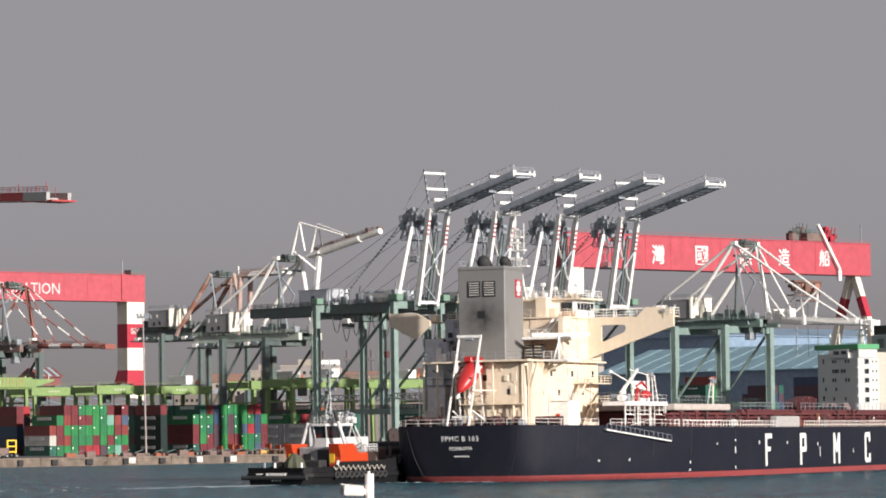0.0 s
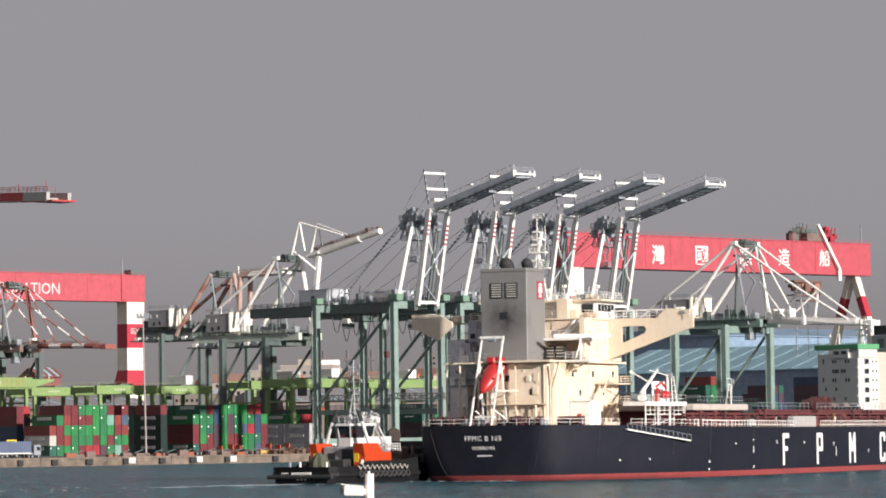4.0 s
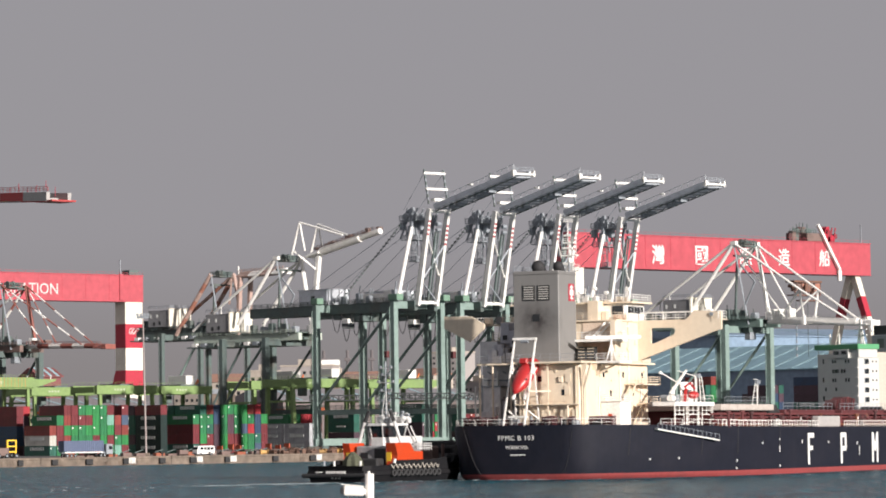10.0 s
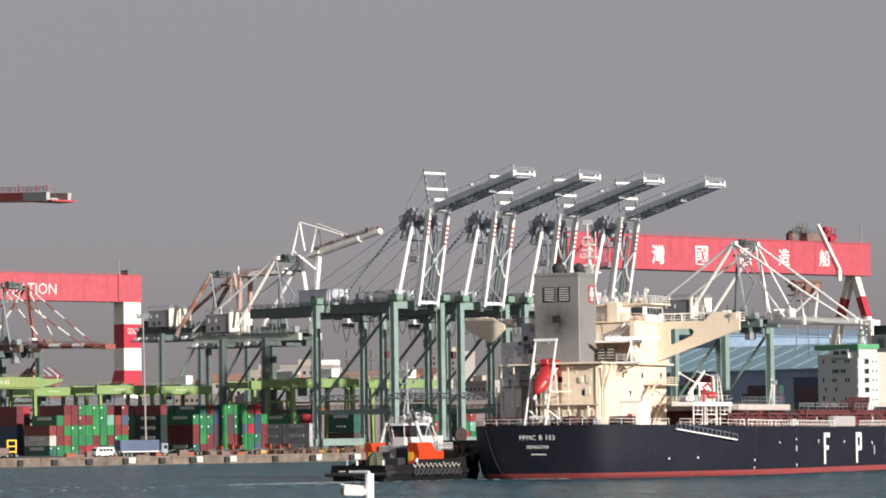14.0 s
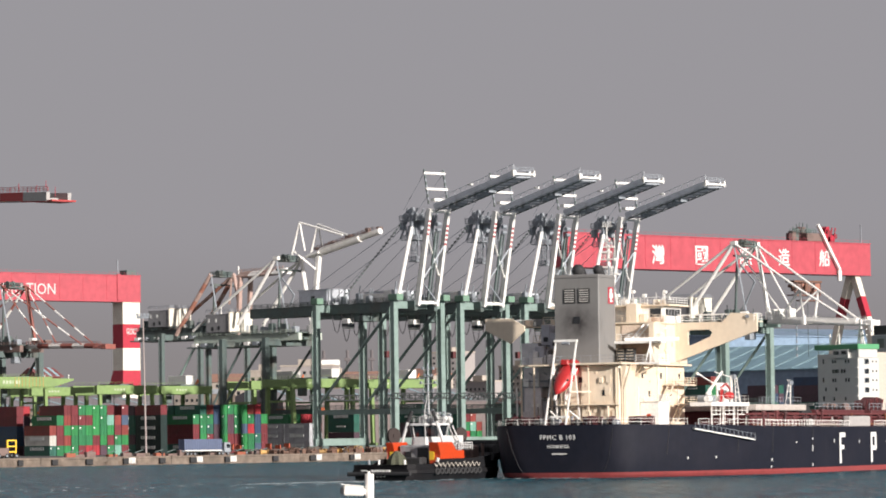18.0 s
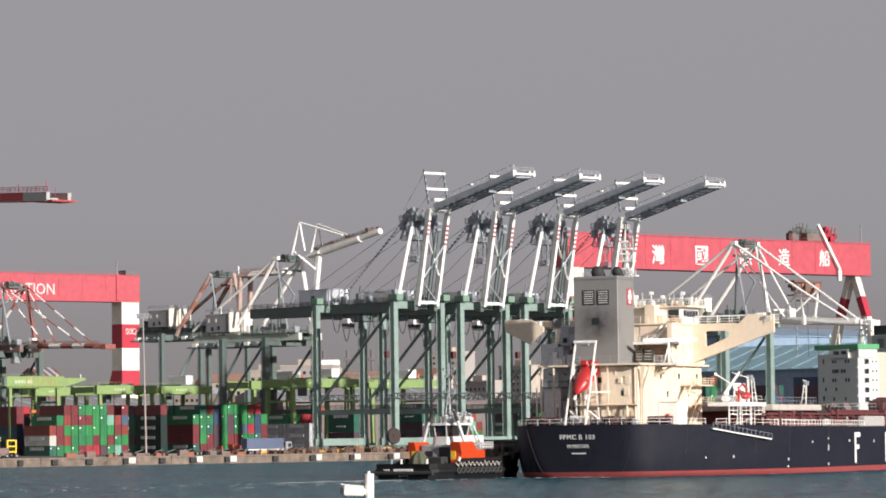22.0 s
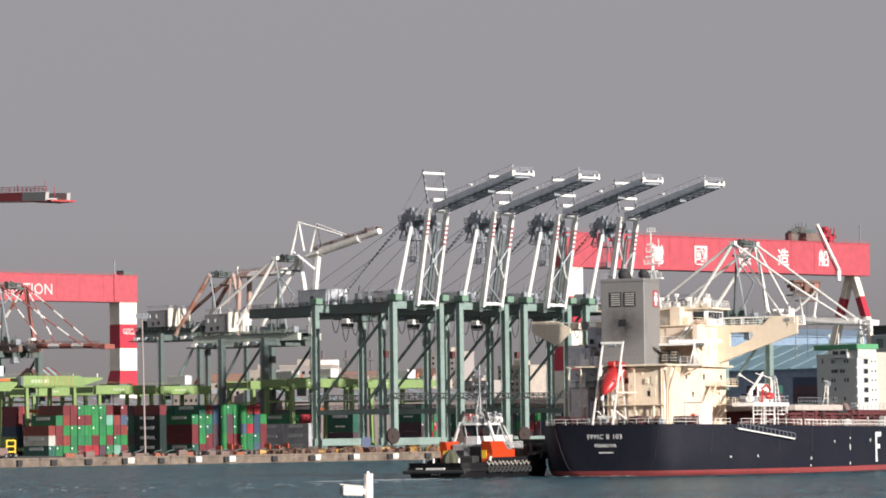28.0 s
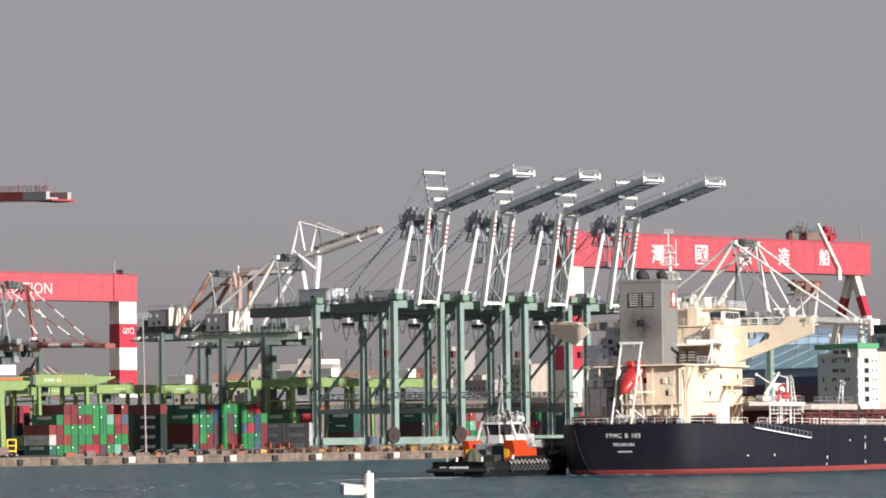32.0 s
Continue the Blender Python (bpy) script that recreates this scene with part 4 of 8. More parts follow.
def ship_deck():
    # the raised white platform and its stores crane, abreast of the house
    pf = sbox("stores_platform", WHITE, 24.2, 39.2, -14.0, -10.6, 9.95, 10.5)
    pf.location = (-4.8, -1.6, 0.0)
    for x in (24.5, 29.0, 33.5, 38.9):
        beamp("platform_leg", WHITE, pf, (x, -13.8, 6.9), (x, -13.8, 9.95), 0.16)
    for i in range(3):
        x0 = 24 + i * 5.2
        bm = bmesh.new()
        for z in (8.7, 9.3):
            add_beam(bm, (x0, -14.0, z), (x0 + 3.4, -14.0, z), 0.07)
        for dx in (0, 1.7, 3.4):
            add_beam(bm, (x0 + dx, -14.0, 6.9 if dx != 1.7 else 8.7), (x0 + dx, -14.0, 9.9), 0.09)
        part("ladder_frame", bm, WHITE, pf)
    railing("platform_railing", WHITE, pf, [(24.3, -13.9, 10.45), (39.1, -13.9, 10.45), (39.1, -10.8, 10.45)], 1.0, 1.6, (1.0, 0.5), t=0.025)
    for dx in (0.0, 1.4):
        beamp("gallows_post", WHITE, pf, (38.4 + dx * 1.2, -12.2, 10.45), (38.0 + dx * 0.6, -12.2, 14.2), 0.11)
    for i in range(4):
        beamp("gallows_rung", WHITE, pf, (38.3, -12.2, 11.2 + i * 0.8), (39.8 - i * 0.2, -12.2, 11.2 + i * 0.8), 0.07)
    beamp("gallows_post", WHITE, pf, (36.4, -12.2, 10.45), (36.4, -12.2, 14.3), 0.14)
    beamp("gallows_beam", WHITE, pf, (30.0, -12.2, 14.9), (36.6, -12.2, 14.2), 0.1)
    beamp("life_raft", WHITE, pf, (24.6, -13.0, 11.0), (26.0, -13.0, 11.0), 0.85, sides=12, label="white liferaft canister")
    beamp("boat_arm", BOATRED, pf, (30.6, -12.9, 12.6), (32.6, -12.9, 13.2), 0.22)
    beamp("boat_arm", BOATRED, pf, (32.6, -12.9, 13.2), (34.4, -12.9, 12.4), 0.22)
    boxp("spray_screen", WHITE, pf, 34.0, 38.6, -11.0, -10.8, 10.5, 13.4, bevel=0.05)
    for k2 in range(4):
        boxp("screen_window", DARK, pf, 34.4 + k2 * 0.9, 35.0 + k2 * 0.9, -11.06, -10.98, 11.6, 12.3)
    beamp("cross_brace", WHITE, pf, (24.0, -13.9, 7.0), (34.4, -13.9, 8.2), 0.06)
    beamp("cross_brace", WHITE, pf, (24.0, -13.9, 8.8), (40.2, -13.9, 8.8), 0.06)
    for i in range(3):
        boxp("locker", BLACK if i == 1 else CGREY, pf, 25.2 + i * 1.5, 26.3 + i * 1.5, -12.6, -11.4, 10.45, 11.5)
    beamp("crane_post", WHITE, pf, (28.0, -12.2, 10.45), (28.0, -12.2, 12.6), 0.45, sides=10)
    beamp("crane_jib", WHITE, pf, (26.8, -12.2, 11.6), (33.0, -12.2, 15.0), 0.34, 0.38, w2=0.24)
    beamp("crane_arm", WHITE, pf, (23.4, -12.2, 14.6), (32.5, -12.2, 12.6), 0.13, 0.15, w2=0.1)
    boxp("crane_head", WHITE, pf, 23.1, 23.6, -12.35, -12.05, 14.35, 14.8, bevel=0.08)
    bm = bmesh.new()
    bmesh.ops.create_uvsphere(bm, u_segments=14, v_segments=8, radius=1.0, matrix=Matrix.Translation((34.6, -12.6, 11.5)) @ Matrix.Diagonal((1.5, 0.7, 0.6, 1)))
    part("rescue_boat", bm, BOATRED, pf, "small red rescue boat", True)
    beamp("boat_davit", BOATRED, pf, (31.6, -12.4, 10.5), (32.4, -12.4, 12.4), 0.35)
    beamp("light_pole", WHITE, pf, (37.4, -12.0, 10.45), (37.4, -12.0, 14.2), 0.15)
    boxp("floodlight", CGREY, pf, 37.1, 37.9, -12.5, -11.7, 14.0, 14.6)
    # first hatch: grey steel cover along the side, the rest oxide red
    sbox("hatch_cover", mat("pale_grey_hatch", (0.52, 0.47, 0.43), 0.6, stain=(0.3, 0.22, 0.18), stain_amt=0.4), 34.6, 56.0, -16.6, 16.6, 9.3, 10.2, bevel=0.1)
    sbox("hatch_coaming", OXIDE, 35.4, 55.5, -15.6, 15.6, 6.8, 9.25)
    railing("hatch_railing", CGREY, SHIP, [(38, -15.8, 10.2), (55.8, -15.8, 10.2)], 1.1, 1.3, (1.0, 0.5), t=0.045)
    lm = beamp("light_mast", WHITE, SHIP, (50.6, -16.0, 10.1), (50.6, -16.0, 13.6), 0.1)
    for dx in (-1.1, 1.1):
        beamp("mast_leg", WHITE, lm, (50.6 + dx, -15.6, 10.1), (50.6 + dx * 0.45, -16.0, 13.6), 0.12)
    for z, w in ((11.2, 0.85), (12.2, 0.68), (13.0, 0.8), (13.9, 0.8)):
        beamp("mast_rung", WHITE, lm, (50.6 - w, -15.8, z), (50.6 + w, -15.8, z), 0.07)
    boxp("floodlight", CGREY, lm, 50.0, 50.5, -16.3, -15.9, 13.2, 13.8)
    boxp("floodlight", CGREY, lm, 50.8, 51.3, -16.3, -15.9, 13.2, 13.8)
    x = 62.0
    for i in range(6):
        c = sbox("hatch_coaming", OXIDE, x, x + 21.0, -14.6, 14.6, 6.6, 8.6)
        boxp("hatch_cover", OXIDE, c, x - 0.6, x + 21.6, -16.4, 16.4, 8.6, 9.45, bevel=0.12)
        for j in range(9):
            boxp("stay_plate", OXIDE, c, x + 0.8 + j * 2.4, x + 1.0 + j * 2.4, -16.0, -14.6, 6.6, 8.6)
        railing("hatch_railing", CGREY, c, [(x - 0.4, -16.0, 9.45), (x + 21.4, -16.0, 9.45)], 1.0, 2.0, (1.0, 0.5), t=0.06)
        for k2 in (3.0, 8.5, 15.0):
            beamp("vent_post", OXIDE if k2 != 3.0 else WHITE, c, (x + k2, -17.6, 6.7), (x + k2, -17.6, 8.3), 0.5, sides=8)
        x += 25.5
    sbox("pipe_run", OXIDE, 27.0, 215.0, -18.4, -18.0, 7.5, 7.9)
    sbox("pipe_run", mat("brown_pipe", (0.2, 0.075, 0.04), 0.6), 27.0, 215.0, -19.0, -18.7, 7.0, 7.3)
    canvas = mat("grey_canvas", (0.4, 0.38, 0.37), 0.9)
    sbox("canvas_cover", canvas, 63.5, 73.0, -21.0, -19.8, 6.7, 8.4, "grey canvas cover by the rail", 0.2)
    sbox("canvas_cover", canvas, 46.3, 48.4, -20.8, -19.9, 6.8, 8.0, "grey canvas cover by the rail", 0.4)
    bm = bmesh.new()
    add_box(bm, 0.0, 0.5, -18.9, -17.9, 6.7, 7.4)
    saddle = part("pipe_support", bm, OXIDE, SHIP)
    saddle.location.x = 28.0
    for i in range(1, 70):
        same("pipe_support", saddle.data, SHIP, pose(28 + i * 2.6, 0, 0))
    # valves, vents, pipe bends and boxes along the side of the hatches
    shades = (OXIDE, mat("dusky_deck_gear", (0.075, 0.03, 0.032), 0.7), mat("faded_red_primer", (0.135, 0.032, 0.034), 0.7, stain=(0.08, 0.025, 0.025), stain_amt=0.5), mat("brown_pipe", (0.2, 0.075, 0.04), 0.6))
    rd = random.Random(52)
    for i in range(120):
        x = 28.0 + i * 1.32 + rd.uniform(-0.4, 0.4)
        m = shades[(0, 1, 0, 2, 1, 0, 2, 1, 0, 3, 1)[i % 11]]
        y, h = rd.uniform(-20.2, -17.0), rd.uniform(0.6, 2.1)
        k2 = i % 6
        if k2 == 0:
            v = beamp("deck_vent", m, SHIP, (x, y, 6.7), (x, y, 7.2 + h), 0.4, sides=8)
            beamp("vent_hood", m, v, (x, y, 7.2 + h), (x, y, 7.5 + h), 0.85, sides=10)
        elif k2 == 1:
            beamp("riser_pipe", m, SHIP, (x, y, 6.7), (x, y, 7.9 + h * 0.5), 0.26, sides=6)
        elif k2 == 2:
            beamp("pipe_bend", m, SHIP, (x - 1.2, y, 8.0), (x + 1.1, y + 0.5, 8.4), 0.3, sides=6)
        elif k2 == 3:
            sbox("valve_box", m, x - 0.45, x + 0.45, y - 0.35, y + 0.35, 6.7, 7.2 + h * 0.7, bevel=0.08)
        elif k2 == 4:
            w = beamp("valve_stem", m, SHIP, (x, y, 6.7), (x, y, 7.9), 0.14, sides=5)
            beamp("hand_wheel", m, w, (x, y, 7.9), (x, y, 7.98), 0.7, sides=10)
        else:
            beamp("brace_stay", m, SHIP, (x - 0.8, -16.6, 8.9), (x + 0.4, -18.0, 6.7), 0.2)
    for z, dy in ((8.25, -17.2), (8.75, -16.7)):
        beamp("hatch_pipe", shades[2], SHIP, (30.0, dy, z), (214.0, dy, z), 0.3, sides=8)
    # reels, grab and machinery on deck between the first hatches
    for xx, r in ((57.8, 0.8), (59.6, 1.1), (60.9, 0.7), (108.5, 1.0), (110.2, 0.8)):
        bm = bmesh.new()
        add_beam(bm, (xx, -15.5, 7.0 + r + 1.0), (xx, -12.0, 7.0 + r + 1.0), r * 2, sides=12)
        add_box(bm, xx - 0.3, xx + 0.3, -15.0, -12.5, 6.7, 7.6 + r)
        part("deck_winch", bm, BLACK, SHIP)
    for i in range(9):
        x, r = 89.6 + i * 0.95, rd.uniform(0.5, 1.05)
        beamp("hose_reel", (shades[1], BLACK, shades[2], shades[0])[i % 4], SHIP, (x, -14.5, 9.45 + r), (x, -12.8, 9.45 + r), r * 2, sides=12)
        beamp("reel_frame", shades[i % 3], SHIP, (x - 0.6, -14.7, 9.45), (x + 0.4, -14.7, 10.3 + r), 0.2)


ship_house()
ship_funnel()
ship_stern()
ship_deck()

def add_foam(bm, x, y, lx, ly, r):
    """One flat scrap of foam on the water."""
    n = 7
    a0 = r.uniform(0, 6.28)
    vs = [bm.verts.new((x + lx * math.cos(a0 + 6.28319 * i / n) * r.uniform(0.5, 1.1), y + ly * math.sin(a0 + 6.28319 * i / n) * r.uniform(0.5, 1.1), 0.03)) for i in range(n)]
    ex = bmesh.ops.extrude_face_region(bm, geom=[bm.faces.new(vs)])
    for v in ex["geom"]:
        if isinstance(v, bmesh.types.BMVert):
            v.co.z += 0.02


def build_wake():
    r = random.Random(8)
    bm = bmesh.new()
    for i in range(50):
        t = r.random()
        x = -70 + 60 * t + r.gauss(0, 3)
        y = 446 + 12 * t + r.gauss(0, 13) + (22 * r.random() if t > 0.5 else 0)
        add_foam(bm, x, y, r.uniform(0.1, 0.45), r.uniform(0.2, 0.8), r)
    for i in range(60):
        t = r.random()
        add_foam(bm, -22 + 28 * t + r.gauss(0, 2), 470 + 45 * t + r.gauss(0, 4), r.uniform(0.15, 0.6), r.uniform(0.2, 0.7), r)
    ob = new("wake_foam", finish(bm, "wake_foam", FOAM))
    tagged(ob, "scattered white foam of the tug's wake on the water", "foam", kind="stuff")
    bm = bmesh.new()
    for i in range(14):
        x = r.uniform(2, 110)
        add_foam(bm, x, -hull_half(x, 0.3) - r.uniform(0.1, 1.0), r.uniform(0.3, 1.0), r.uniform(0.06, 0.12), r)
    for i in range(16):
        add_foam(bm, r.uniform(-4, 0.8), r.uniform(-7, 7), r.uniform(0.3, 1.4), r.uniform(0.2, 0.7), r)
    wk = part("wash_foam", bm, FOAM, SHIP, "thin white wash along the hull")
    wk["kind"] = "stuff"


build_wake()

# ---- the tug: local x to the bow, y to port ----
TUG_RZ = 90 - 35.0


def build_tug():
    t = thing("tug_boat", pose(-22.6, 484, 0, 0, 0, TUG_RZ), "black-hulled harbour tug with orange casings and white wheelhouse", "tug")
    TUGWHITE = mat("dulled_white_tug_paint", (0.60, 0.60, 0.595), 0.5, stain=(0.4, 0.37, 0.34), stain_amt=0.3, scale=0.8)
    tab = [(0, 4.6), (1.2, 5.2), (4, 5.3), (19.4, 5.3), (22.6, 4.6), (25.1, 3.2), (26.9, 1.2), (27.2, 0.3)]
    top = [(0, 2.25), (5.5, 2.25), (7.5, 2.95), (16, 3.0), (21, 3.5), (27.2, 4.4)]
    bm = bmesh.new()
    cols = []
    xs = [0, 0.5, 1.2, 2.5, 4, 5.5, 7.5, 9, 12, 16, 19.4, 21, 22.6, 23.8, 25.1, 26.2, 26.9, 27.2]
    for x in xs:
        h, zt = lerp_table(tab, x), lerp_table(top, x)
        for sgn in (1, -1):
            cols.append([bm.verts.new((x, sgn * h * k2, z)) for z, k2 in ((-1.0, 0.82), (0.0, 0.9), (0.9, 0.98), (1.0, 1.03), (1.5, 1.03), (1.6, 0.98), (zt, 1.0), (zt, 0.95), (zt - 0.7, 0.95))])
    for i in range(len(xs) - 1):
        for s2 in (0, 1):
            p, q = cols[2 * i + s2], cols[2 * i + 2 + s2]
            for j in range(8):
                bm.faces.new((p[j], q[j], q[j + 1], p[j + 1]))
        p, q = cols[2 * i], cols[2 * i + 1]
        r, s = cols[2 * i + 2], cols[2 * i + 3]
        bm.faces.new((p[8], r[8], s[8], q[8]))
    for i in (0, len(xs) - 1):
        for j in range(8):
            bm.faces.new((cols[2 * i][j], cols[2 * i + 1][j], cols[2 * i + 1][j + 1], cols[2 * i][j + 1]))
    part("hull", bm, mat("black_tug_paint", (0.011, 0.011, 0.013), 0.6, stain=(0.018, 0.016, 0.017), stain_amt=0.6, scale=0.5, spec=0.25), t)
    # heavy rubber fender round the stern and bow
    bm = bmesh.new()
    for y in (-4.2, -2.1, 0, 2.1, 4.2):
        add_beam(bm, (-0.3, y - 1.1, 0.95), (-0.3, y + 1.1, 0.95), 0.6, sides=10)
    part("stern_fender", bm, BLACK, t)
    part("bow_fender", _bow_fender(), BLACK, t)
    tyre = _tyre_mesh()
    for i in range(11):
        x = 5.9 + i * 1.06
        w = lerp_table(tab, x) + 0.25
        for sgn in (-1, 1):
            same("tyre_fender", tyre, t, pose(x, sgn * w, 1.2 + 0.04 * (i % 3), 90, 0, random.uniform(-4, 4)))
    rope = mat("worn_pale_rope", (0.36, 0.33, 0.29), 0.9, grain=0.4)
    rl = random.Random(14)
    for i in range(11):
        x = 5.4 + i * 1.06
        w = lerp_table(tab, x) + 0.12
        z = 2.45 + rl.uniform(-0.12, 0.12)
        beamp("fender_lashing", rope, t, (x, -w, z), (x + rl.uniform(0.35, 0.5), -w - 0.12, 1.85), 0.1, 0.16)
        beamp("fender_lashing", rope, t, (x + 0.45, -w - 0.12, 1.85), (x + 0.9, -w, z - 0.15), 0.07, 0.1)
    house = boxp("deckhouse", mat("dull_white_house", (0.34, 0.34, 0.35), 0.5, stain=(0.12, 0.11, 0.11), stain_amt=0.6, scale=0.8), t, 8.5, 16.6, -2.7, 2.7, 1.4, 4.9, bevel=0.2)
    boxp("door", DARK, house, 8.42, 8.55, -2.3, -0.5, 1.8, 4.5)
    boxp("winch_motor", BLACK, t, 6.4, 8.2, -2.4, 2.3, 1.5, 3.2, bevel=0.2)
    boxp("door", DARK, house, 8.42, 8.55, 0.6, 1.8, 1.8, 4.0)
    # orange casings either side, with the leaning exhausts
    for sgn in (1, -1):
        bm = bmesh.new()
        add_prism(bm, [(7.6, 2.0), (8.4, 2.0), (14.0, 2.0), (14.0, 4.1), (11.8, 4.1), (11.0, 5.3), (7.4, 5.3), (7.9, 3.6)], "y", *sorted((sgn * 3.05, sgn * (4.75 if sgn < 0 else 4.25))))
        bmesh.ops.bevel(bm, geom=bm.edges[:], offset=0.06, segments=1, affect="EDGES")
        cas = part("casing", bm, ORANGE, t, "bright orange engine casing")
        boxp("locker_door", AMBER, cas, 7.75, 7.85, *sorted((sgn * 3.0, sgn * 3.8)), 2.4, 4.0)
        ex = beamp("exhaust", TUGWHITE, cas, (10.5, sgn * 3.8, 4.6), (10.4, sgn * 2.45, 8.3), 0.5, sides=10, w2=0.44)
        beamp("exhaust_tip", BLACK, ex, (10.4, sgn * 2.48, 8.2), (10.5, sgn * 1.8, 9.7), 0.54, sides=10)
    wh = thing("wheelhouse", pose(12.9, 0.55, 4.9), "white octagonal wheelhouse", "wheelhouse")
    del wh["category"]
    wh.parent = t
    oct_ = [(2.6 * math.cos(a), 2.6 * math.sin(a)) for a in [radians(22.5 + 45 * i) for i in range(8)]]
    for nm, s0, z0, s1, z1, m in (("lower_wall", 1.0, 0.0, 0.95, 1.15, TUGWHITE), ("glazing", 0.92, 1.15, 1.06, 2.75, GLASS), ("roof", 1.2, 2.75, 1.12, 3.1, TUGWHITE)):
        bm = bmesh.new()
        lo = [bm.verts.new((a * s0, b * s0, z0)) for a, b in oct_]
        hi = [bm.verts.new((a * s1, b * s1, z1)) for a, b in oct_]
        for i in range(8):
            j = (i + 1) % 8
            bm.faces.new((lo[i], lo[j], hi[j], hi[i]))
        bm.faces.new(lo), bm.faces.new(hi)
        part(nm, bm, m, wh)
    for i, (a, b) in enumerate(oct_):
        beamp("window_post", TUGWHITE, wh, (a * 0.94, b * 0.94, 1.1), (a * 1.08, b * 1.08, 2.8), 0.12)
    boxp("back_house", TUGWHITE, wh, -0.5, 5.2, -2.4, 2.4, 0.0, 1.3, bevel=0.08)
    railing("roof_railing", TUGWHITE, wh, [(-2.3, 2.0, 3.1), (-2.3, -2.0, 3.1), (2.0, -2.2, 3.1), (2.2, 2.0, 3.1)], 0.9, 0.9)
    boxp("searchlight", TUGWHITE, wh, 0.8, 1.4, -1.9, -1.3, 3.1, 4.0, bevel=0.1)
    boxp("fire_monitor", ORANGE, wh, 1.6, 2.2, -0.6, 0.0, 3.1, 3.9, bevel=0.1)
    boxp("radar_box", CGREY, wh, 0.2, 1.6, 0.3, 1.3, 3.1, 3.7, bevel=0.1)
    boxp("searchlight", TUGWHITE, wh, 2.2, 2.9, -2.2, -1.6, 3.1, 3.9, bevel=0.1)
    railing("side_stair_railing", TUGWHITE, t, [(15.8, -4.9, 4.2), (12.4, -4.9, 4.2)], 1.0, 0.6, t=0.09)
    bm = bmesh.new()
    for i in range(8):
        add_box(bm, 12.2 + i * 0.16, 12.5 + i * 0.16, -4.6, -3.9, 5.0 - 0.1 + i * 0.0 + 0.02 * i, 5.1 + i * 0.05)
    add_beam(bm, (11.8, -4.2, 7.6), (13.4, -4.8, 4.3), 0.16)
    add_beam(bm, (11.8, -3.6, 7.6), (13.4, -4.2, 4.3), 0.16)
    part("stairs", bm, TUGWHITE, t)
    mast = beamp("mast", CGREY, t, (12.0, 0, 7.9), (12.0, 0, 16.6), 0.2, sides=6)
    beamp("mast_trunk", CDARK, mast, (12.6, 1.3, 7.9), (12.3, 0.5, 14.6), 0.2, 0.2)
    for dx, dy in ((-0.5, 0.3), (-0.5, -0.3)):
        beamp("mast_leg", TUGWHITE, mast, (12.0 + dx, dy * 2, 7.9), (12.0, dy * 0.2, 12.4), 0.11, sides=6)
    for z, w in ((9.6, 0.9), (11.0, 0.8), (12.4, 1.0), (13.6, 1.5), (14.6, 0.7), (15.6, 1.1)):
        beamp("crosstree", TUGWHITE, mast, (12.0, -w, z), (12.0, w, z), 0.09)
        for sgn in (-1, 1):
            boxp("mast_lamp", CGREY, mast, 11.85, 12.15, sgn * w * 0.8 - 0.15, sgn * w * 0.8 + 0.15, z, z + 0.35)
    for i in range(7):
        z = 8.2 + i * 0.62
        k2 = 1 - (z - 7.9) / 4.6
        beamp("mast_rung", TUGWHITE, mast, (12.0 - 0.5 * k2, 0.55 * k2 + 0.05, z), (12.0 - 0.5 * k2, -0.55 * k2 - 0.05, z), 0.07, sides=5)
    for x, y, z, w in ((12.2, 1.4, 8.0, 0.5), (14.0, -1.0, 8.0, 0.6), (13.4, 0.6, 8.0, 0.45), (14.6, 1.2, 8.0, 0.5), (11.4, -1.4, 8.0, 0.4)):
        boxp("roof_box", (TUGWHITE, CGREY)[int(x) % 2], t, x - w / 2, x + w / 2, y - w / 2, y + w / 2, z, z + 0.9, bevel=0.06)
    r7 = random.Random(9)
    for i in range(16):
        x, y = r7.uniform(11.2, 15.0), r7.uniform(-2.0, 2.0)
        h = r7.uniform(0.5, 1.5)
        if i % 3:
            rb = beamp("roof_lamp_post", TUGWHITE, t, (x, y, 7.95), (x, y, 7.95 + h), 0.12, sides=5)
            boxp("lamp", (TUGWHITE, CGREY)[i % 2], rb, x - 0.2, x + 0.2, y - 0.2, y + 0.2, 7.95 + h, 8.3 + h, bevel=0.05)
        else:
            bm = bmesh.new()
            bmesh.ops.create_uvsphere(bm, u_segments=8, v_segments=6, radius=0.38, matrix=Matrix.Translation((x, y, 8.3 + h * 0.4)))
            add_beam(bm, (x, y, 7.95), (x, y, 8.2 + h * 0.4), 0.2, sides=6)
            part("aerial_dome", bm, TUGWHITE, t, smooth=True)
    # after deck: covered towing winch, bitts, liferaft
    bm = bmesh.new()
    rings = []
    for z, r in ((1.5, 1.45), (2.2, 1.42), (2.9, 1.3), (3.4, 1.0), (3.8, 0.6), (4.15, 0.22)):
        rings.append([bm.verts.new((4.6 + r * 0.9 * (1 + 0.1 * (-1) ** i * min(1.0, r)) * math.cos(6.28319 * i / 16), 0.4 + r * (1 + 0.1 * (-1) ** i * min(1.0, r)) * math.sin(6.28319 * i / 16), z)) for i in range(16)])
    for a, b in zip(rings, rings[1:]):
        for i in range(16):
            bm.faces.new((a[i], a[(i + 1) % 16], b[(i + 1) % 16], b[i]))
    bm.faces.new(rings[-1])
    part("winch_cover", bm, mat("olive_tarpaulin", (0.085, 0.09, 0.06), 0.9, grain=0.3, bump=0.5), t, "olive tarpaulin over the towing winch")
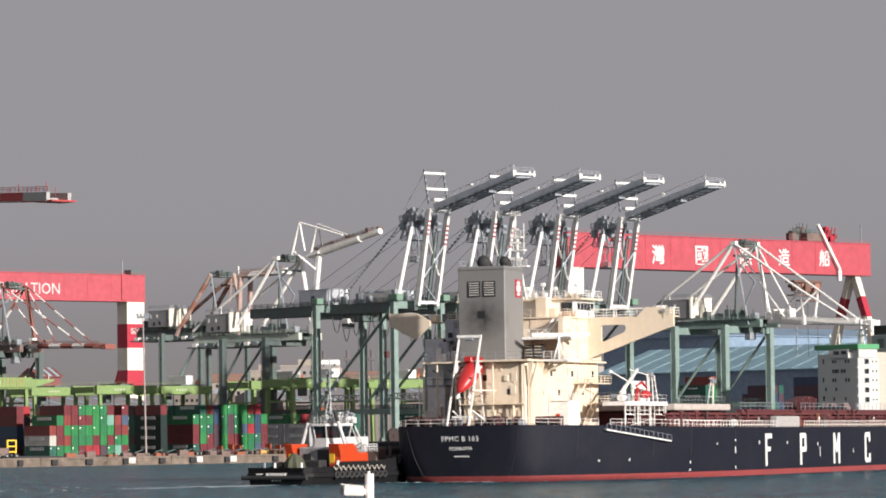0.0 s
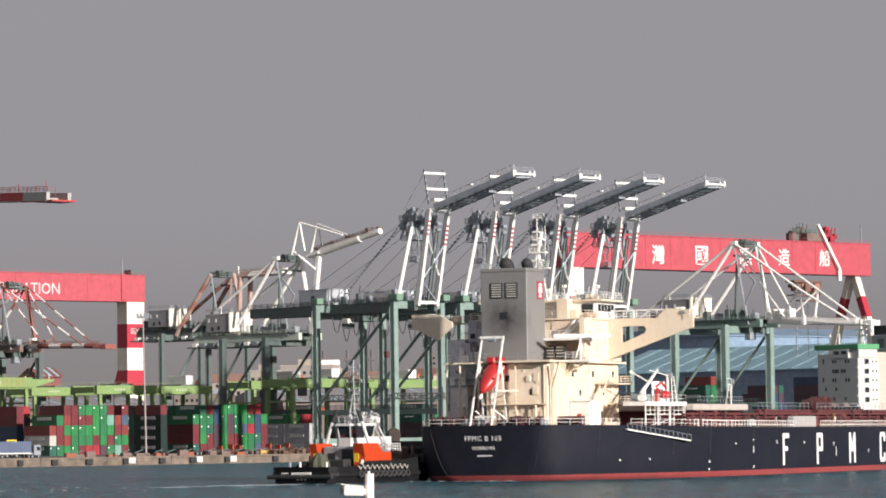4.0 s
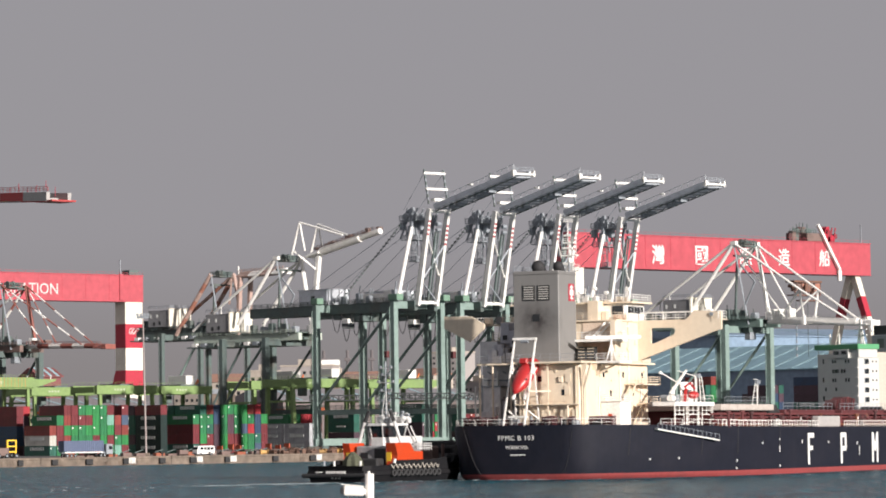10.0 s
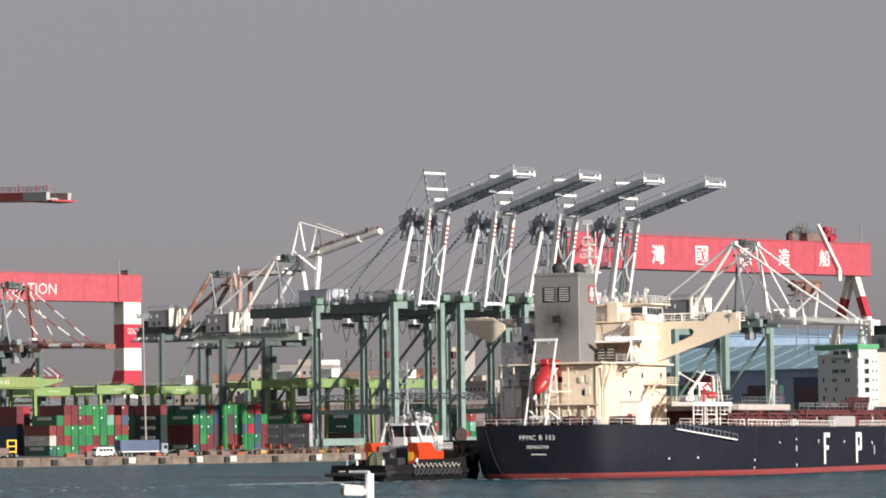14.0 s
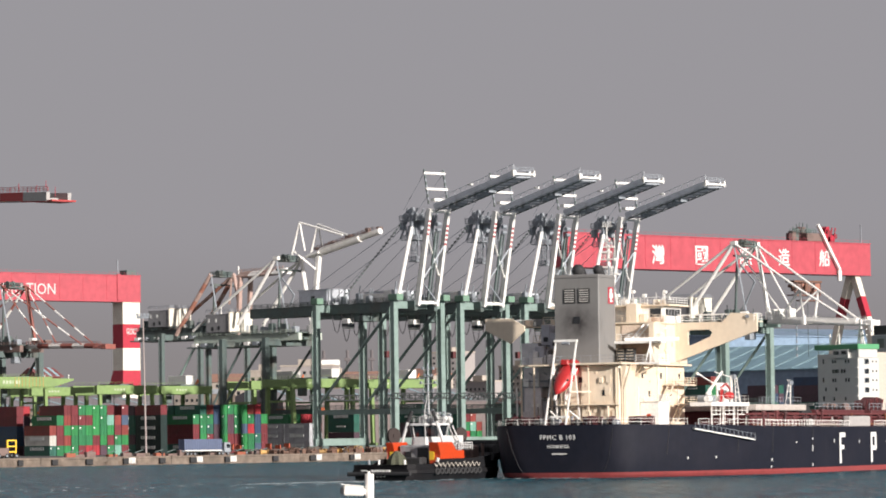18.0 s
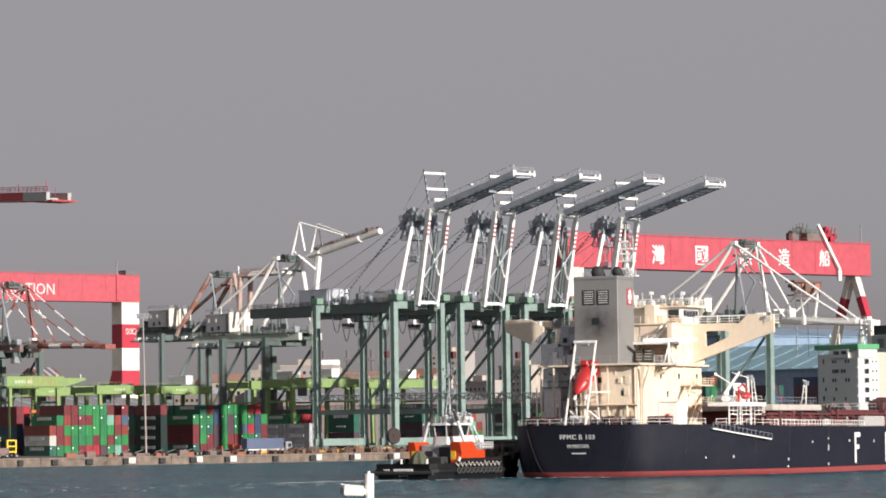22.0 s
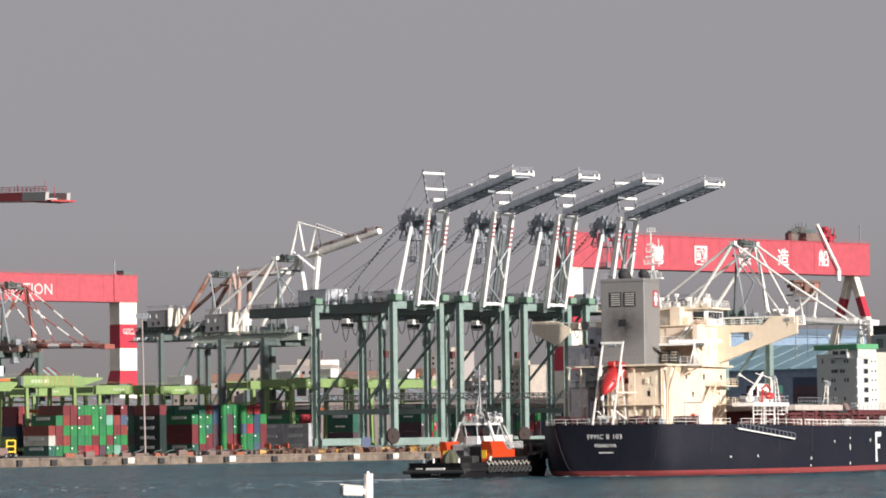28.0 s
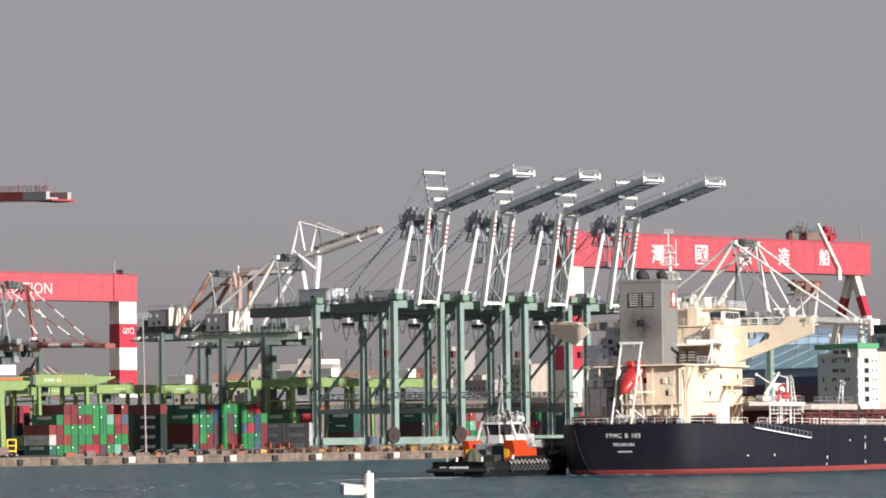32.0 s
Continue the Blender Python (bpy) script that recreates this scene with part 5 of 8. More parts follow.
    for y in (-3.2, 1.2, 2.9):
        beamp("bitt", TEXTW if y < 2 else CGREY, t, (1.4, y, 1.3), (1.4, y, 2.9), 0.32, sides=8)
    beamp("bitt", TEXTW, t, (6.6, -4.9, 1.9), (6.6, -5.3, 3.1), 0.4, sides=8)
    beamp("liferaft", TUGWHITE, t, (16.5, 1.8, 5.6), (17.8, 1.8, 5.6), 0.7, sides=10)
    boxp("windlass", BROWN, t, 20.2, 22.4, -1.8, 1.8, 2.6, 4.8, bevel=0.3)
    for y in (-1.6, 1.6):
        beamp("bow_bitt", BROWN, t, (23.4, y, 2.8), (23.4, y, 5.0), 0.5, sides=8)
    bm = bmesh.new()
    r4 = random.Random(21)
    for i in range(14):
        x = r4.uniform(-5, 26)
        y = -lerp_table(tab, max(0, x)) - r4.uniform(0.2, 1.6) if x > 0 else r4.uniform(-5.5, 5.5)
        add_foam(bm, x, y, r4.uniform(0.2, 0.8), r4.uniform(0.08, 0.2), r4)
    # the churned streak trailing from her stern
    for i in range(60):
        x = -1.5 - 26 * r4.random() ** 1.4
        add_foam(bm, x, r4.gauss(0.5, 1.2 + abs(x) * 0.06), r4.uniform(0.8, 3.2), r4.uniform(0.25, 0.8), r4)
    wk = part("wake_foam", bm, FOAM, t, "thin white foam at the waterline")
    wk["kind"] = "stuff"
    # the registration is shown as bars
    for i in range(8):
        y = 1.5 - i * 0.42
        boxp("number_bar", TEXTW, t, -0.16, 0.02, y - 0.26, y, 1.2, 1.55)
    boxp("number_bar", TEXTW, t, -0.16, 0.02, 2.2, 3.2, 1.35, 1.5)
    for i in range(3):
        y = 0.55 - i * 0.6
        boxp("port_bar", TEXTW, t, -0.2, 0.1, y - 0.2, y, 0.5, 0.75)
    return t


def _bow_fender():
    bm = bmesh.new()
    pts = [(20.6, -5.3), (22.6, -4.9), (24.6, -3.9), (26.4, -2.3), (27.6, -0.6), (27.6, 0.6), (26.4, 2.3), (24.6, 3.9), (22.6, 4.9)]
    for z, d in ((4.9, 1.2), (4.2, 1.3), (3.1, 1.2), (2.0, 1.1), (1.0, 1.0)):
        for a, b in zip(pts, pts[1:]):
            k2 = 1.0 - (4.2 - z) * 0.05
            add_beam(bm, (a[0] * k2 + 0.8, a[1] * k2, z), (b[0] * k2 + 0.8, b[1] * k2, z), d, sides=8)
    return bm


def _tyre_mesh():
    bm = bmesh.new()
    rings = []
    for i in range(12):
        a = 6.28319 * i / 12
        rings.append([bm.verts.new(((0.4 + 0.16 * math.cos(b)) * math.cos(a), (0.4 + 0.16 * math.cos(b)) * math.sin(a), 0.2 * math.sin(b))) for b in [6.28319 * j / 6 for j in range(6)]])
    for i in range(12):
        for j in range(6):
            bm.faces.new((rings[i][j], rings[(i + 1) % 12][j], rings[(i + 1) % 12][(j + 1) % 6], rings[i][(j + 1) % 6]))
    return finish(bm, "tyre_fender", BLACK, True)


TUG = build_tug()

# ---- the surveillance camera on its pole ----
def build_pole():
    p = thing("camera_pole", pose(-0.80, 37.5, 1.6), "white painted steel pole with a surveillance camera, on the shore", "pole")
    bm = bmesh.new()
    add_beam(bm, (0.005, 0, 0), (0.005, 0, 4.075), 0.092, sides=20)
    part("post", bm, WHITE, p, smooth=False)
    bm = bmesh.new()
    add_beam(bm, (0.0, 0, 4.07), (0.0, 0, 4.10), 0.03, sides=12)
    part("cap", bm, WHITE, p)
    cm = thing("surveillance_camera", pose(0, 0, 0), "white surveillance camera housing", "camera")
    del cm["category"]
    cm.parent = p
    bm = bmesh.new()
    add_prism(bm, [(-0.268, 3.856), (-0.045, 3.85), (-0.045, 3.94), (-0.262, 3.962)], "y", -0.055, 0.055)
    bmesh.ops.bevel(bm, geom=bm.edges[:], offset=0.012, segments=2, affect="EDGES")
    part("housing", bm, WHITE, cm)
    bm = bmesh.new()
    add_prism(bm, [(-0.285, 3.966), (-0.05, 3.942), (-0.05, 3.95), (-0.285, 3.975)], "y", -0.06, 0.06)
    part("sunshield", bm, WHITE, cm)
    bm = bmesh.new()
    add_prism(bm, [(-0.292, 3.868), (-0.262, 3.858), (-0.262, 3.955), (-0.284, 3.945)], "y", -0.05, 0.05)
    bezel = part("front_bezel", bm, DARK, cm)
    bm = bmesh.new()
    add_beam(bm, (-0.296, 0, 3.905), (-0.285, 0, 3.905), 0.06, sides=16)
    part("lens", bm, GLASS, bezel)
    bm = bmesh.new()
    add_box(bm, -0.09, 0.04, -0.03, 0.03, 3.87, 3.91)
    part("bracket", bm, WHITE, cm)


build_pole()

# ---- ship-to-shore cranes: local x out over the water, y along the quay, z up from the rails ----
def stays(name, material, parent, pairs, t=0.22, label=""):
    for a, b in pairs:
        beamp(name, material, parent, a, b, t, sides=5, label=label)


def striped(name, parent, a, b, w, h, count, mats):
    """A member painted in alternating bands, one part a band."""
    a, b = Vector(a), Vector(b)
    for i in range(count):
        beamp(name, mats[i % len(mats)], parent, a.lerp(b, i / count), a.lerp(b, (i + 1) / count), w, h)


def portal(c, legmat, gauge, width, top, sill_mat, brace=True, leg=1.5, portal_z=11.2):
    for x in (0.0, -gauge):
        for y in (0.0, width):
            l = beamp("leg", legmat, c, (x, y, 2.3), (x, y, top), leg, leg * 1.05)
            beamp("ladder_rail", legmat, l, (x - leg * 0.6, y - leg * 0.6, 3), (x - leg * 0.6, y - leg * 0.6, top - 2), 0.16)
        boxp("sill_beam", sill_mat, c, x - 0.65, x + 0.65, -1.2, width + 1.2, 1.9, 3.9, bevel=0.06)
        boxp("cross_beam", legmat, c, x - 0.6, x + 0.6, 0.8, width - 0.8, top - 2.4, top - 0.4)
        for y in (0.0, width):
            bg = boxp("bogie", CDARK, c, x - 0.5, x + 0.5, y - 3.6, y + 3.6, 0.9, 1.9, bevel=0.1)
            for k2 in range(4):
                beamp("wheel", BLACK, bg, (x - 0.3, y - 2.7 + k2 * 1.8, 0.45), (x + 0.3, y - 2.7 + k2 * 1.8, 0.45), 0.9, sides=12)
    for y in (0.0, width):
        boxp("portal_beam", legmat, c, -gauge + 0.8, -0.8, y - 0.6, y + 0.6, portal_z - 0.7, portal_z + 0.7)
        railing("walkway", CDARK, c, [(-gauge + 1, y - 0.7, portal_z + 0.7), (-1, y - 0.7, portal_z + 0.7)], 1.1, 2.5, t=0.12)
        if brace:
            beamp("brace", legmat if y else CGREEN, c, (-gauge + 1.2, y, portal_z + 2.5), (-1.2, y, top - 2.5), 0.85, 0.85, sides=8)


def crane_house(c, x0, x1, y0, y1, z, h, material, label=""):
    b = boxp("machinery_house", material, c, x0, x1, y0, y1, z, z + h, label, bevel=0.15)
    boxp("house_roof", material, b, x0 - 0.3, x1 + 0.3, y0 - 0.3, y1 + 0.3, z + h, z + h + 0.15)
    if x1 - x0 > 3:
        boxp("louvre", DARK, b, (x0 + x1) / 2 - 0.8, (x0 + x1) / 2 + 0.8, y0 - 0.06, y0 + 0.1, z + h * 0.35, z + h * 0.6)
    return b


def green_crane(level_boom=False, boom_mats=None):
    c = thing("quay_crane", Matrix(), "sea-green ship-to-shore container crane with grey folded boom, standing on the quay", "crane", "quay cranes")
    portal(c, CGREEN, 33.0, 17.2, 41.6, CGREEN)
    for x in (0.0, -33.0):
        for y in (0.0, 17.2):
            boxp("leg_cap", mat("bright_green_cap", (0.16, 0.27, 0.2), 0.5, stain=(0.1, 0.2, 0.14), stain_amt=0.3), c, x - 1.1, x + (2.6 if x == 0 else 1.8), y - 1.2, y + 1.2, 41.4, 43.1, bevel=0.1)
    for y in (5.0, 12.2):
        boxp("girder", CDARK, c, -68.0, 3.5, y - 0.6, y + 0.6, 38.6, 41.4)
        railing("girder_walkway", CDARK, c, [(-68, y - 1.2, 41.3), (3, y - 1.2, 41.3)], 1.1, 3.0, t=0.14)
    for x in (-67.5, -50.0, -33.0, -16.0, 0.0):
        boxp("girder_tie", CDARK, c, x - 0.5, x + 0.5, 5.6, 11.6, 39.2, 40.8)
    for x in (-33.9, 0.9):
        bm = bmesh.new()
        for z in (14.6, 16.0):
            add_beam(bm, (x, -2.0, z), (x, 19.4, z), 0.3)
        for i in range(11):
            y = -2.0 + i * 2.14
            add_beam(bm, (x, y, 14.6), (x, y, 16.0), 0.2)
            if i < 10:
                add_beam(bm, (x, y, 14.6 if i % 2 else 16.0), (x, y + 2.14, 16.0 if i % 2 else 14.6), 0.14)
        part("walkway_truss", bm, mat("dark_truss_paint", (0.022, 0.028, 0.03), 0.6, stain=(0.03, 0.02, 0.015), stain_amt=0.3), c)
    # festoon cable loops under the girder
    bm = bmesh.new()
    for i in range(6):
        x0, drop = -30.5 + i * 4.2, (5.0, 7.5, 6.0, 8.0, 4.5, 6.5)[i]
        pts = [Vector((x0 + 4.0 * k2 / 8, 3.6, 38.4 - drop * (1 - (k2 / 4 - 1) ** 2))) for k2 in range(9)]
        for a, b in zip(pts, pts[1:]):
            add_beam(bm, a, b, 0.14, sides=4)
    part("festoon_cable", bm, BLACK, c)
    rl = beamp("cable_reel", mat("dark_reel_rust", (0.04, 0.028, 0.026), 0.8), c, (1.0, -1.8, 4.4), (1.7, -1.8, 4.4), 4.4, sides=20, label="round dark cable reel")
    beamp("reel_hub", mat("dark_reel_rust", (0.04, 0.028, 0.026), 0.8), rl, (0.8, -1.8, 4.4), (1.9, -1.8, 4.4), 1.2, sides=10)
    tr = boxp("trolley", CDARK, c, -28.0, -20.0, 5.2, 12.0, 36.4, 38.4, bevel=0.1)
    boxp("driver_cabin", WHITE, tr, -25.0, -22.5, 2.6, 5.0, 34.4, 37.2, bevel=0.15)
    boxp("cabin_glass", GLASS, tr, -25.05, -22.45, 2.55, 5.05, 34.9, 35.9)
    beamp("lift_car", OXIDE, c, (-1.6, -1.4, 25.8), (-1.6, -1.4, 27.6), 1.1)
    crane_house(c, -46.0, -33.5, 4.4, 12.8, 41.4, 4.4, PLATE, "grey corrugated machinery house")
    boxp("switch_house", WHITE, c, -20.0, -12.5, 6.0, 10.0, 41.4, 43.9, bevel=0.1)
    boxp("white_tank", WHITE, c, -10.6, -7.2, 5.2, 8.0, 41.4, 44.8, bevel=0.4)
    for x, y, h in ((-28, 6, 2.2), (-25, 9, 3.0), (-22, 11, 2.0), (-6, 10, 2.6), (-4, 4, 3.2), (-15.5, 4.5, 1.8)):
        wg = boxp("winch_box", CGREY, c, x - 0.7, x + 0.7, y - 0.7, y + 0.7, 41.4, 41.4 + h)
        beamp("winch_post", CGREY, wg, (x, y, 41.4 + h), (x + 0.6, y, 43.6 + h), 0.25)
    # mast over the water-side legs
    for y in (1.0, 16.2):
        beamp("mast_leg", WHITE if y < 8 else CGREY, c, (1.0, y, 43.2), (2.4, 8.6 + (y - 8.6) * 0.5, 61.5), 1.0, 0.95, sides=8)
        beamp("mast_leg_upper", CGREY, c, (2.4, 8.6 + (y - 8.6) * 0.5, 61.5), (2.0, 8.6 + (y - 8.6) * 0.45, 65.0), 0.9, 0.9)
    ap = boxp("mast_head", CGREY, c, -2.6, 4.2, 4.6, 12.4, 63.2, 63.6)
    railing("head_walkway", CGREY, ap, [(-2.6, 4.6, 63.6), (4.2, 4.6, 63.6), (4.2, 12.4, 63.6), (-2.6, 12.4, 63.6)], 1.2, 1.4, t=0.16)
    for i in range(6):
        y0 = 4.8 + (i % 3) * 3.4
        beamp("head_brace", CGREY, ap, (-2.4 + i, y0, 58.5 + (i % 2)), (0.4 + i * 0.7, y0 + 1.2, 65.6), 0.4)
    for x, y in ((-1.2, 5.5), (1.2, 7.0), (3.0, 9.5), (-0.6, 10.8)):
        beamp("sheave", CGREY, ap, (x, y, 64.6), (x, y + 0.8, 64.6), 1.8, sides=12)
        beamp("sheave_frame", CGREY, ap, (x - 1.0, y + 0.5, 63.7), (x + 0.6, y + 0.5, 66.8), 0.35)
        beamp("hoist_frame", CGREY, ap, (x, y, 63.2), (x + 1.4, y, 57.5 - abs(x)), 0.3)
    for x, y, z, w, h in ((-2.0, 5.4, 60.8, 1.4, 2.2), (0.4, 6.6, 59.4, 1.8, 2.6), (2.6, 8.0, 60.6, 1.5, 2.2), (-0.8, 9.6, 61.0, 1.6, 1.8), (1.6, 11.0, 58.8, 1.3, 2.4), (-1.4, 7.4, 65.2, 1.2, 1.5), (1.8, 5.6, 65.0, 1.0, 1.9)):
        boxp("hoist_gear", (CGREY, PLATE)[int(z * 10) % 2], ap, x - w / 2, x + w / 2, y - w / 2, y + w / 2, z, z + h, bevel=0.12)
    boxp("lower_platform", CGREY, ap, -2.2, 3.0, 4.8, 11.8, 58.0, 58.2)
    railing("lower_walkway", CGREY, ap, [(-2.2, 4.8, 58.2), (3.0, 4.8, 58.2), (3.0, 11.8, 58.2)], 1.1, 1.6, t=0.13)
    bm = bmesh.new()
    for y in (6.2, 8.2):
        for x in (0.6, 2.2):
            add_beam(bm, (x, y, 52.2), (x, y, 58.0), 0.16)
    for k2 in range(7):
        add_beam(bm, (0.6, 6.2, 52.4 + k2 * 0.9), (2.2, 6.2, 52.4 + k2 * 0.9), 0.12)
        add_beam(bm, (0.6, 6.2 if k2 % 2 else 8.2, 52.4 + k2 * 0.8), (0.6, 8.2 if k2 % 2 else 6.2, 53.2 + k2 * 0.8), 0.1)
    part("ladder_cage", bm, CGREY, ap)
    boxp("maintenance_basket", CGREY, ap, 0.2, 3.2, 5.4, 8.6, 52.0, 52.3)
    railing("basket_rail", CGREY, ap, [(0.2, 5.4, 52.3), (3.2, 5.4, 52.3), (3.2, 8.6, 52.3)], 1.1, 1.0, t=0.12)
    # stepped back ladders and back stays to the rear of the girder
    for y in (5.0, 12.2):
        stays("back_stay", CGREY, c, [((-1.2, y, 63.2), (-52.0, y, 41.4)), ((-1.2, y, 62.0), (-33.0, y, 41.4))], 0.15)
    a, b = Vector((-2.4, 4.6, 62.0)), Vector((-27.5, 4.6, 42.5))
    bm = bmesh.new()
    for i in range(22):
        p = a.lerp(b, i / 22)
        add_box(bm, p.x - 0.26, p.x + 0.26, 4.35, 4.85, p.z - 0.2, p.z + 0.22)
    add_beam(bm, a, b, 0.1)
    part("stepped_ladder", bm, CDARK, c)
    if level_boom:
        red, dk = boom_mats
        for y in (5.6, 11.6):
            beamp("inner_boom", red, c, (4.4, y, 39.6), (8.4, y, 62.0), 1.2)
            striped("outer_boom", c, (9.0, y, 62.6), (64.0, y, 60.0), 1.0, 2.0, 6, (dk, red, dk))
        for i in range(12):
            beamp("boom_tie", dk, c, (12 + i * 4.2, 5.6, 61.8 - i * 0.18), (14 + i * 4.2, 11.6, 61.8 - i * 0.18), 0.4)
        railing("boom_walkway", red, c, [(12, 4.8, 63.4), (65.0, 4.8, 61.0)], 1.2, 1.6, t=0.1)
        boxp("boom_tip", red, c, 60.0, 66.0, 5.2, 12.0, 58.8, 59.2)
        for i in range(7):
            beamp("tip_post", SIGRED, c, (41 + i * 3.6, 8.6, 60), (41 + i * 3.6, 8.6, 62.4 + (i % 3) * 0.8), 0.1)
        return c
    # inner boom raised steep, banded red and white
    for y in (5.2, 12.0):
        a, b = Vector((4.2, y, 40.0)), Vector((9.6, y, 66.2))
        lo, hi = (0.60, 0.86) if y > 8 else (0.70, 0.90)
        d = Vector((-0.35, 0, 0))
        beamp("inner_boom", WHITE, c, a + d, b + d, 0.8, 1.5)
        striped("boom_band", c, a.lerp(b, lo) + d * -1.05, a.lerp(b, hi) + d * -1.05, 0.84, 0.12, 11 if y > 8 else 9, (WHITE, mat("faded_red_band", (0.36, 0.10, 0.11), 0.6)))
        beamp("boom_rib", CDARK, c, a + Vector((-1.4, 0, 0.5)), b + Vector((-1.4, 0, -0.5)), 0.28)
    for k2 in (0.03, 0.97):
        p = Vector((4.2, 0, 40.0)).lerp(Vector((9.6, 0, 66.2)), k2)
        boxp("boom_cross_tie", WHITE if k2 in (0.03, 0.97) else CGREY, c, p.x - 0.4, p.x + 0.4, 5.2, 12.0, p.z - 0.4, p.z + 0.4)
    beamp("boom_diagonal", WHITE, c, (8.0, 5.6, 58.0), (5.6, 11.6, 48.0), 0.3)
    beamp("boom_diagonal", CGREY, c, (5.8, 5.6, 46.0), (5.2, 11.0, 41.0), 0.3)
    beamp("boom_rope", CDARK, c, (8.4, 8.2, 60.0), (4.6, 8.2, 41.0), 0.5)
    beamp("boom_rope", CDARK, c, (8.2, 9.4, 60.0), (4.4, 9.4, 41.0), 0.28)
    beamp("boom_diagonal", CGREY, c, (5.6, 5.6, 47.0), (7.6, 11.6, 56.0), 0.3)
    for z, r in ((62.0, 0.8), (60.4, 0.65)):
        beamp("boom_sheave", CGREY, c, (9.0, 7.9, z), (9.0, 9.3, z), 1.5 * r, sides=14)
    # outer boom folded level, lattice with a walkway
    a, b = Vector((10.4, 0, 66.6)), Vector((43.0, 0, 73.9))
    for y in (6.0, 11.2):
        beamp("outer_boom", PLATE, c, a + Vector((0, y, 0)), b + Vector((0, y, 0)), 0.6, 1.5)
        beamp("outer_rail", CDARK, c, a + Vector((0.5, y, -1.2)), b + Vector((0, y, -1.2)), 0.3)
    for i in range(13):
        p = a.lerp(b, (i + 0.5) / 13)
        beamp("outer_tie", CGREY, c, p + Vector((0, 6.0, -0.8)), p + Vector((1.2, 11.2, -0.8)), 0.4, 0.35)
    for i in (2, 3, 6, 7, 8):
        p = a.lerp(b, (i + 0.2) / 13)
        boxp("rope_guide", CGREY, c, p.x, p.x + 1.0, 6.4, 9.0, p.z - 1.9, p.z - 1.0)
    railing("boom_walkway", PLATE, c, [a + Vector((2, 5.2, 1.0)), b + Vector((0, 5.2, 1.0))], 1.2, 2.4, (1.0,), t=0.11)
    e = boxp("boom_end_frame", WHITE, c, 42.6, 43.6, 4.6, 12.6, 73.3, 73.8)
    boxp("end_cross", WHITE, e, 42.6, 43.5, 4.6, 5.1, 73.0, 74.6)
    boxp("end_cross", WHITE, e, 42.6, 43.5, 12.1, 12.6, 73.0, 74.6)
    railing("end_railing", CGREY, e, [(43, 4.8, 74.2), (43, 12.4, 74.2)], 1.2, 1.4, t=0.12)
    boxp("boom_lamp_housing", WHITE, c, 25.0, 26.2, 5.0, 6.0, 71.5, 72.0)
    # gooseneck frame on the fold
    for y in (5.0, 12.0):
        striped("gooseneck_post", c, (9.2, y, 67.5), (7.4, y, 77.0), 0.35, 0.4, 11, (CDARK, CGREY))
    for z, x in ((71.6, 8.5), (76.0, 7.6)):
        beamp("gooseneck_rung", WHITE, c, (x, 4.6, z), (x, 12.4, z), 0.75, 0.6)
    boxp("gooseneck_foot", WHITE, c, 8.2, 9.8, 6.6, 10.6, 68.2, 69.0)
    stays("fore_stay", CGREY, c, [((7.4, 5.0, 76.0), (-2.2, 6.0, 66.5)), ((7.4, 12.0, 76.0), (-2.2, 11.0, 66.5))], 0.14)
    return c


def place(ob, p, rz=-48.0, reach=1.0, width=1.0):
    ob.matrix_basis = pose(p[0], p[1], p[2], 0, 0, rz) @ Matrix.Diagonal((reach, width, 1, 1))
    return ob


C1 = Vector((-13.6, 985.0, QUAY_Z))
first = place(green_crane(), C1)
for i in (1, 2, 3):
    p = C1 + U * 24.5 * i
    copy_thing(first, pose(p.x, p.y, QUAY_Z, 0, 0, -48))
tall = place(green_crane(True, (mat("red_lattice_paint", (0.42, 0.05, 0.05), 0.5), mat("grey_boom_plate", (0.38, 0.37, 0.36), 0.6))), (-137.0, 866.0, QUAY_Z))
tagged(tall, "sea-green quay crane with red and grey level boom tip", "crane", "quay cranes")


def prism_beam(name, parent, a, b, h, half, mats, n=1, ridge=0.25):
    """A boom with sloping sides and blunt ends, in one or more painted bands."""
    a, b = Vector(a), Vector(b)
    ux = (b - a).normalized()
    uy = Vector((0, 1, 0))
    uz = ux.cross(uy)
    for i in range(n):
        bm = bmesh.new()
        rings = []
        for k2 in (i / n, (i + 1) / n):
            p = a.lerp(b, k2)
            rings.append([bm.verts.new(p + uy * y + uz * z) for y, z in ((-half, -h * 0.42), (-half, -h * 0.25), (-ridge, h * 0.5), (ridge, h * 0.5), (half, -h * 0.25), (half, -h * 0.42), (half * 0.7, -h * 0.5), (-half * 0.7, -h * 0.5))])
        for j in range(8):
            bm.faces.new((rings[0][j], rings[0][(j + 1) % 8], rings[1][(j + 1) % 8], rings[1][j]))
        bm.faces.new(rings[0]), bm.faces.new(rings[1])
        part(name, bm, mats[i % len(mats)], parent)


def banded_stay(name, parent, a, b, t, mats, n):
    a, b = Vector(a), Vector(b)
    for i in range(n):
        beamp(name, mats[i % len(mats)], parent, a.lerp(b, i / n), a.lerp(b, (i + 1) / n), t, sides=8)


AGED = mat("aged_cream_white_paint", (0.80, 0.76, 0.66), 0.5, stain=(0.5, 0.42, 0.32), stain_amt=0.25, scale=0.2)


